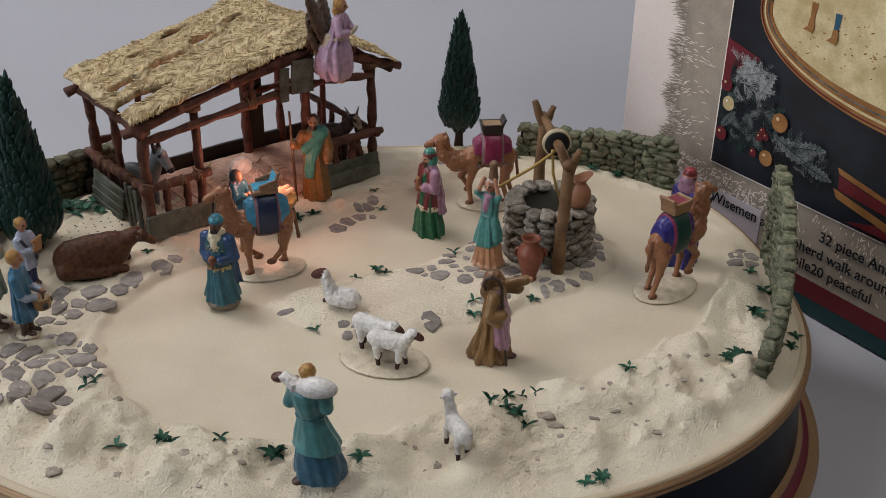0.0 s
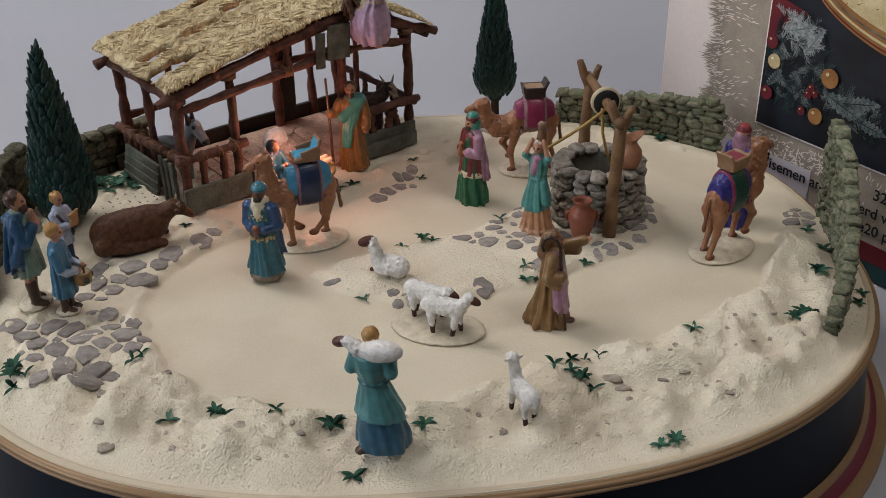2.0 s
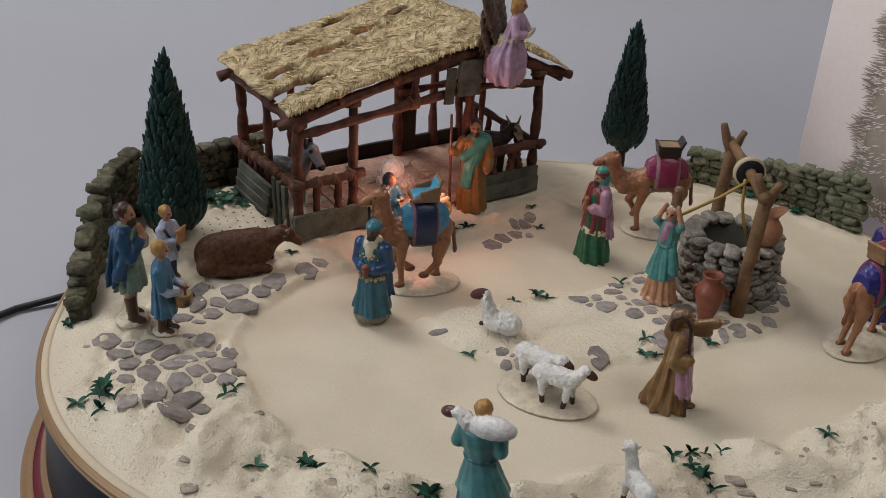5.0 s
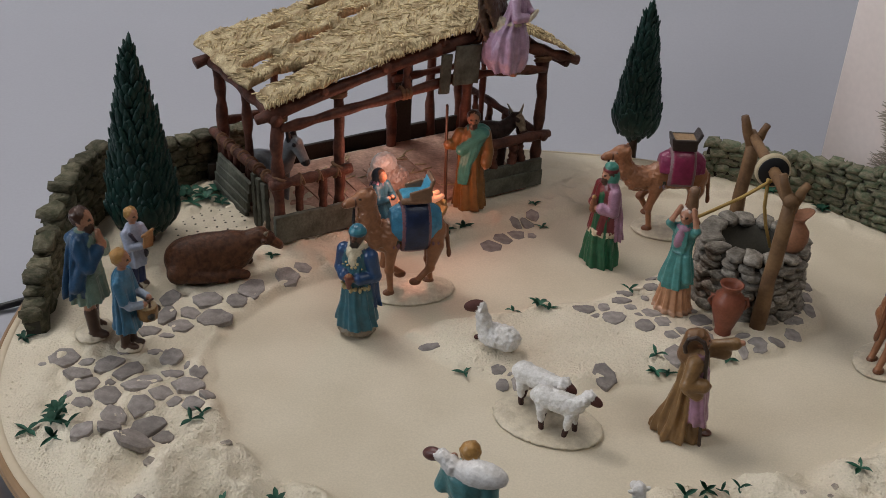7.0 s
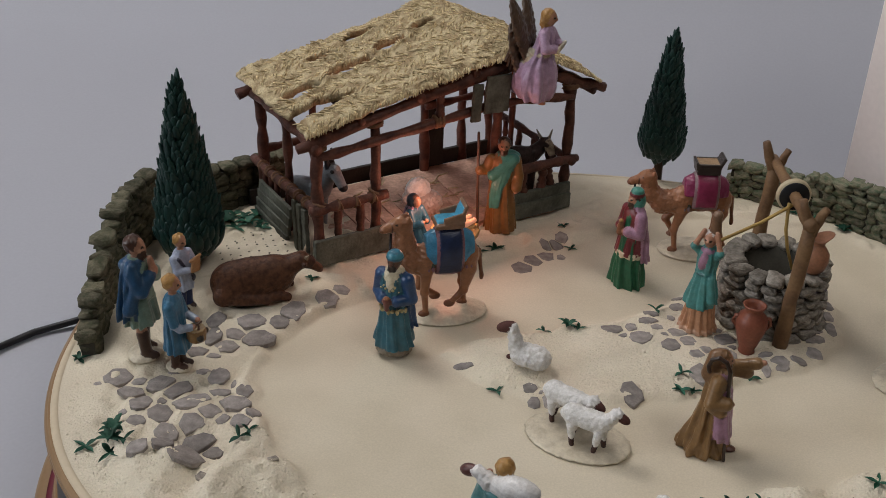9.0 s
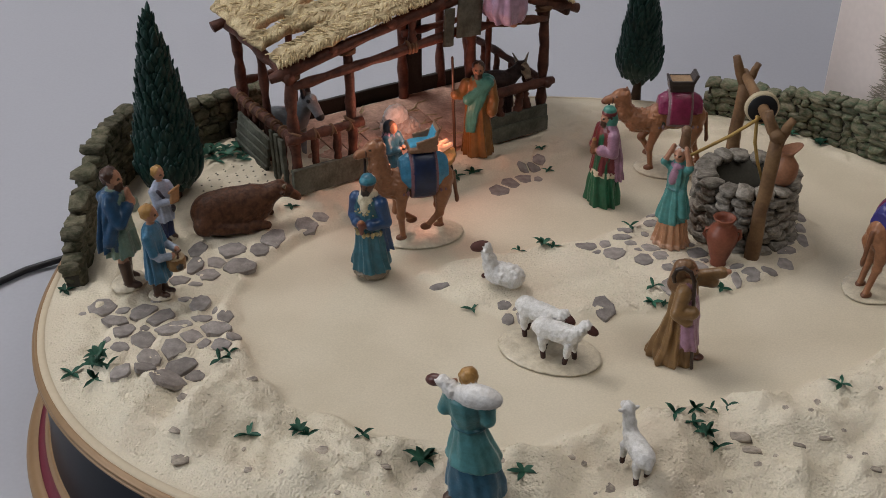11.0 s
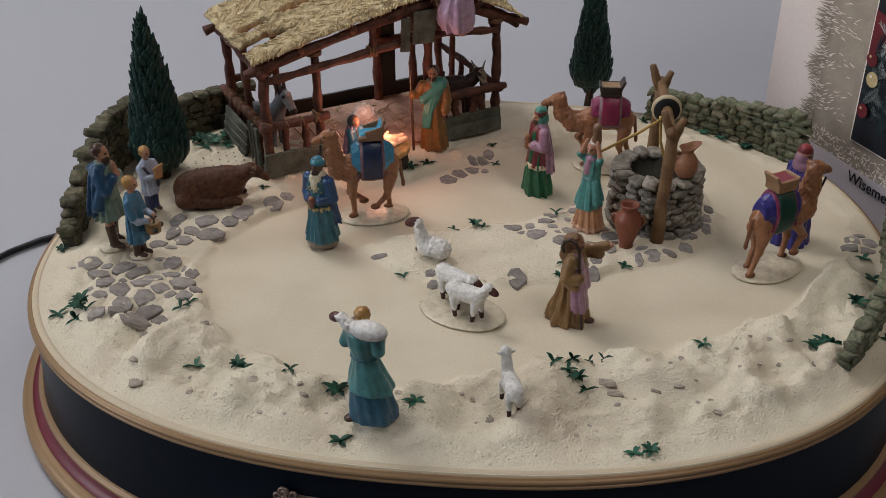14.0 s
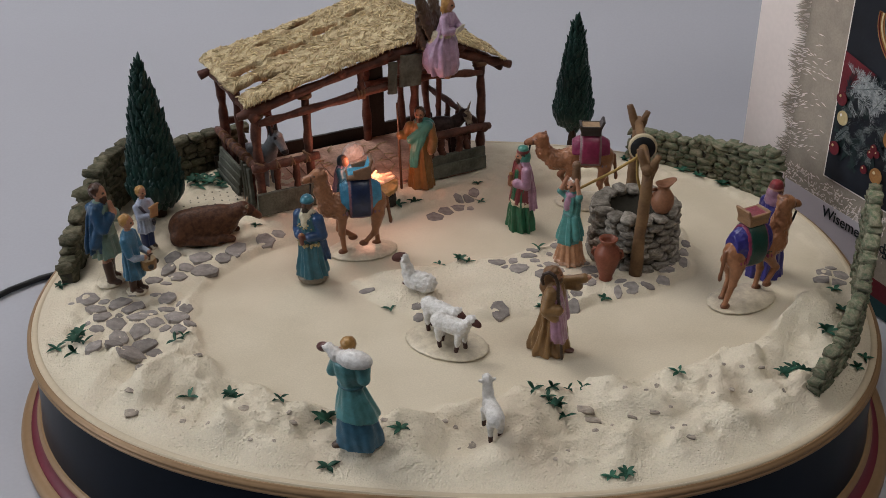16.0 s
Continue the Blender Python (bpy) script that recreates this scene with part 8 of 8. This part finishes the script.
BANK_PEBBLES += [(0.0710, 0.3660, 0.0054, 0.0024), (0.0800, 0.3700, 0.0054, 0.0032), (0.0860, 0.3740, 0.0025, 0.0029), (0.0880, 0.3650, 0.0025, 0.0028), (0.0930, 0.3660, 0.0025, 0.0028), (0.0960, 0.3600, 0.0053, 0.0039), 
    (0.0480, 0.3420, 0.0024, 0.0026), (0.0440, 0.3350, 0.0023, 0.0029), (0.1030, 0.3880, 0.0025, 0.0034), (0.1100, 0.3930, 0.0046, 0.0035), (0.1010, 0.3990, 0.0026, 0.0036), (0.1060, 0.4110, 0.0021, 0.0028), 
    (0.1140, 0.4100, 0.0037, 0.0042), (0.1220, 0.4110, 0.0048, 0.0028), (0.1320, 0.3980, 0.0026, 0.0036)]
for x, y, w, d in BANK_PEBBLES:
    ob = part("pebble", PEBBLES[rnd.randrange(5)], PEBBLE, ground)
    ob.matrix_local = Matrix.Translation((x, y, ground_at(x, y) + 0.0001)) @ Matrix.Rotation(rnd.uniform(-0.3, 0.6), 4, "Z") @ Matrix.Diagonal((w * 0.85, d * 0.6, w * 0.24, 1))
for i in range(30):
    x, y = rnd.uniform(-0.12, 0.14), rnd.uniform(0.31, 0.45)
    if polygon_distance(np.array([x]), np.array([y]), TRACK)[0] < 0.004 or edge_room(np.array([x]), np.array([y]))[0] < 0.012:
        continue
    w = rnd.uniform(0.0014, 0.0032)
    ob = part("pebble", PEBBLES[rnd.randrange(5)], PEBBLE, ground)
    ob.matrix_local = Matrix.Translation((x, y, ground_at(x, y))) @ Matrix.Rotation(rnd.uniform(0, 6), 4, "Z") @ Matrix.Diagonal((w, w * 0.7, w * 0.4, 1))
# coarse grains strewn on the banks
def grains(count, seed):
    rng = np.random.default_rng(seed)
    x, y = rng.uniform(-0.24, 0.19, count), rng.uniform(0.29, 0.50, count)
    keep = (rng.random(count) < ground_height(x, y, True) * smoothstep(0.49, 0.42, y - 0.35 * x)) & (edge_room(x, y) > 0.008)
    x, y = x[keep], y[keep]
    z = ground_height(x, y)
    src = bmesh.new()
    bmesh.ops.create_icosphere(src, subdivisions=1, radius=1.0)
    V = np.array([v.co[:] for v in src.verts])
    F = np.array([[v.index for v in f.verts] for f in src.faces])
    src.free()
    size = rng.uniform(0.00018, 0.00054, (len(x), 1)) * rng.uniform(0.8, 1.2, (len(x), 3))
    turn = rng.uniform(0, 6.28, len(x))
    c, s = np.cos(turn)[:, None], np.sin(turn)[:, None]
    P = V[None] * size[:, None]
    P = np.stack([P[..., 0] * c - P[..., 1] * s, P[..., 0] * s + P[..., 1] * c, P[..., 2] * 0.8], -1) + np.stack([x, y, z], -1)[:, None]
    me = bpy.data.meshes.new("sand_grain")
    me.from_pydata(P.reshape(-1, 3).tolist(), [], (F[None] + len(V) * np.arange(len(x))[:, None, None]).reshape(-1, 3).tolist())
    me.polygons.foreach_set("use_smooth", [True] * len(me.polygons))
    me.attributes.new("bank", "FLOAT", "POINT").data.foreach_set("value", np.ones(len(me.vertices)))
    tagged(part("sand_grain", me, SAND, ground, "coarse pale sand grains"), kind="stuff")


grains(17000, 3)
# sound holes in the sand before the stable: closed studs, their inner shade given as dark colour
bm = bmesh.new()
for i in range(8):
    for j in range(9):
        x, y = -0.207 + 0.0052 * i + 0.0026 * (j % 2), 0.480 + 0.0045 * j * 0.9
        if math.hypot(x + 0.188, y - 0.497) > 0.018 or math.hypot(x + 0.214, y - 0.482) < 0.012:
            continue
        lathe(bm, [(0.00055, -0.001), (0.00055, 0.00008), (0.0001, 0.00009)], 8, Matrix.Translation((x, y, ground_at(x, y))))
tagged(part("sound_hole_shade", bm, DARKCORE, ground, "round dark studs coloured as the shade in sound holes"), kind="stuff")
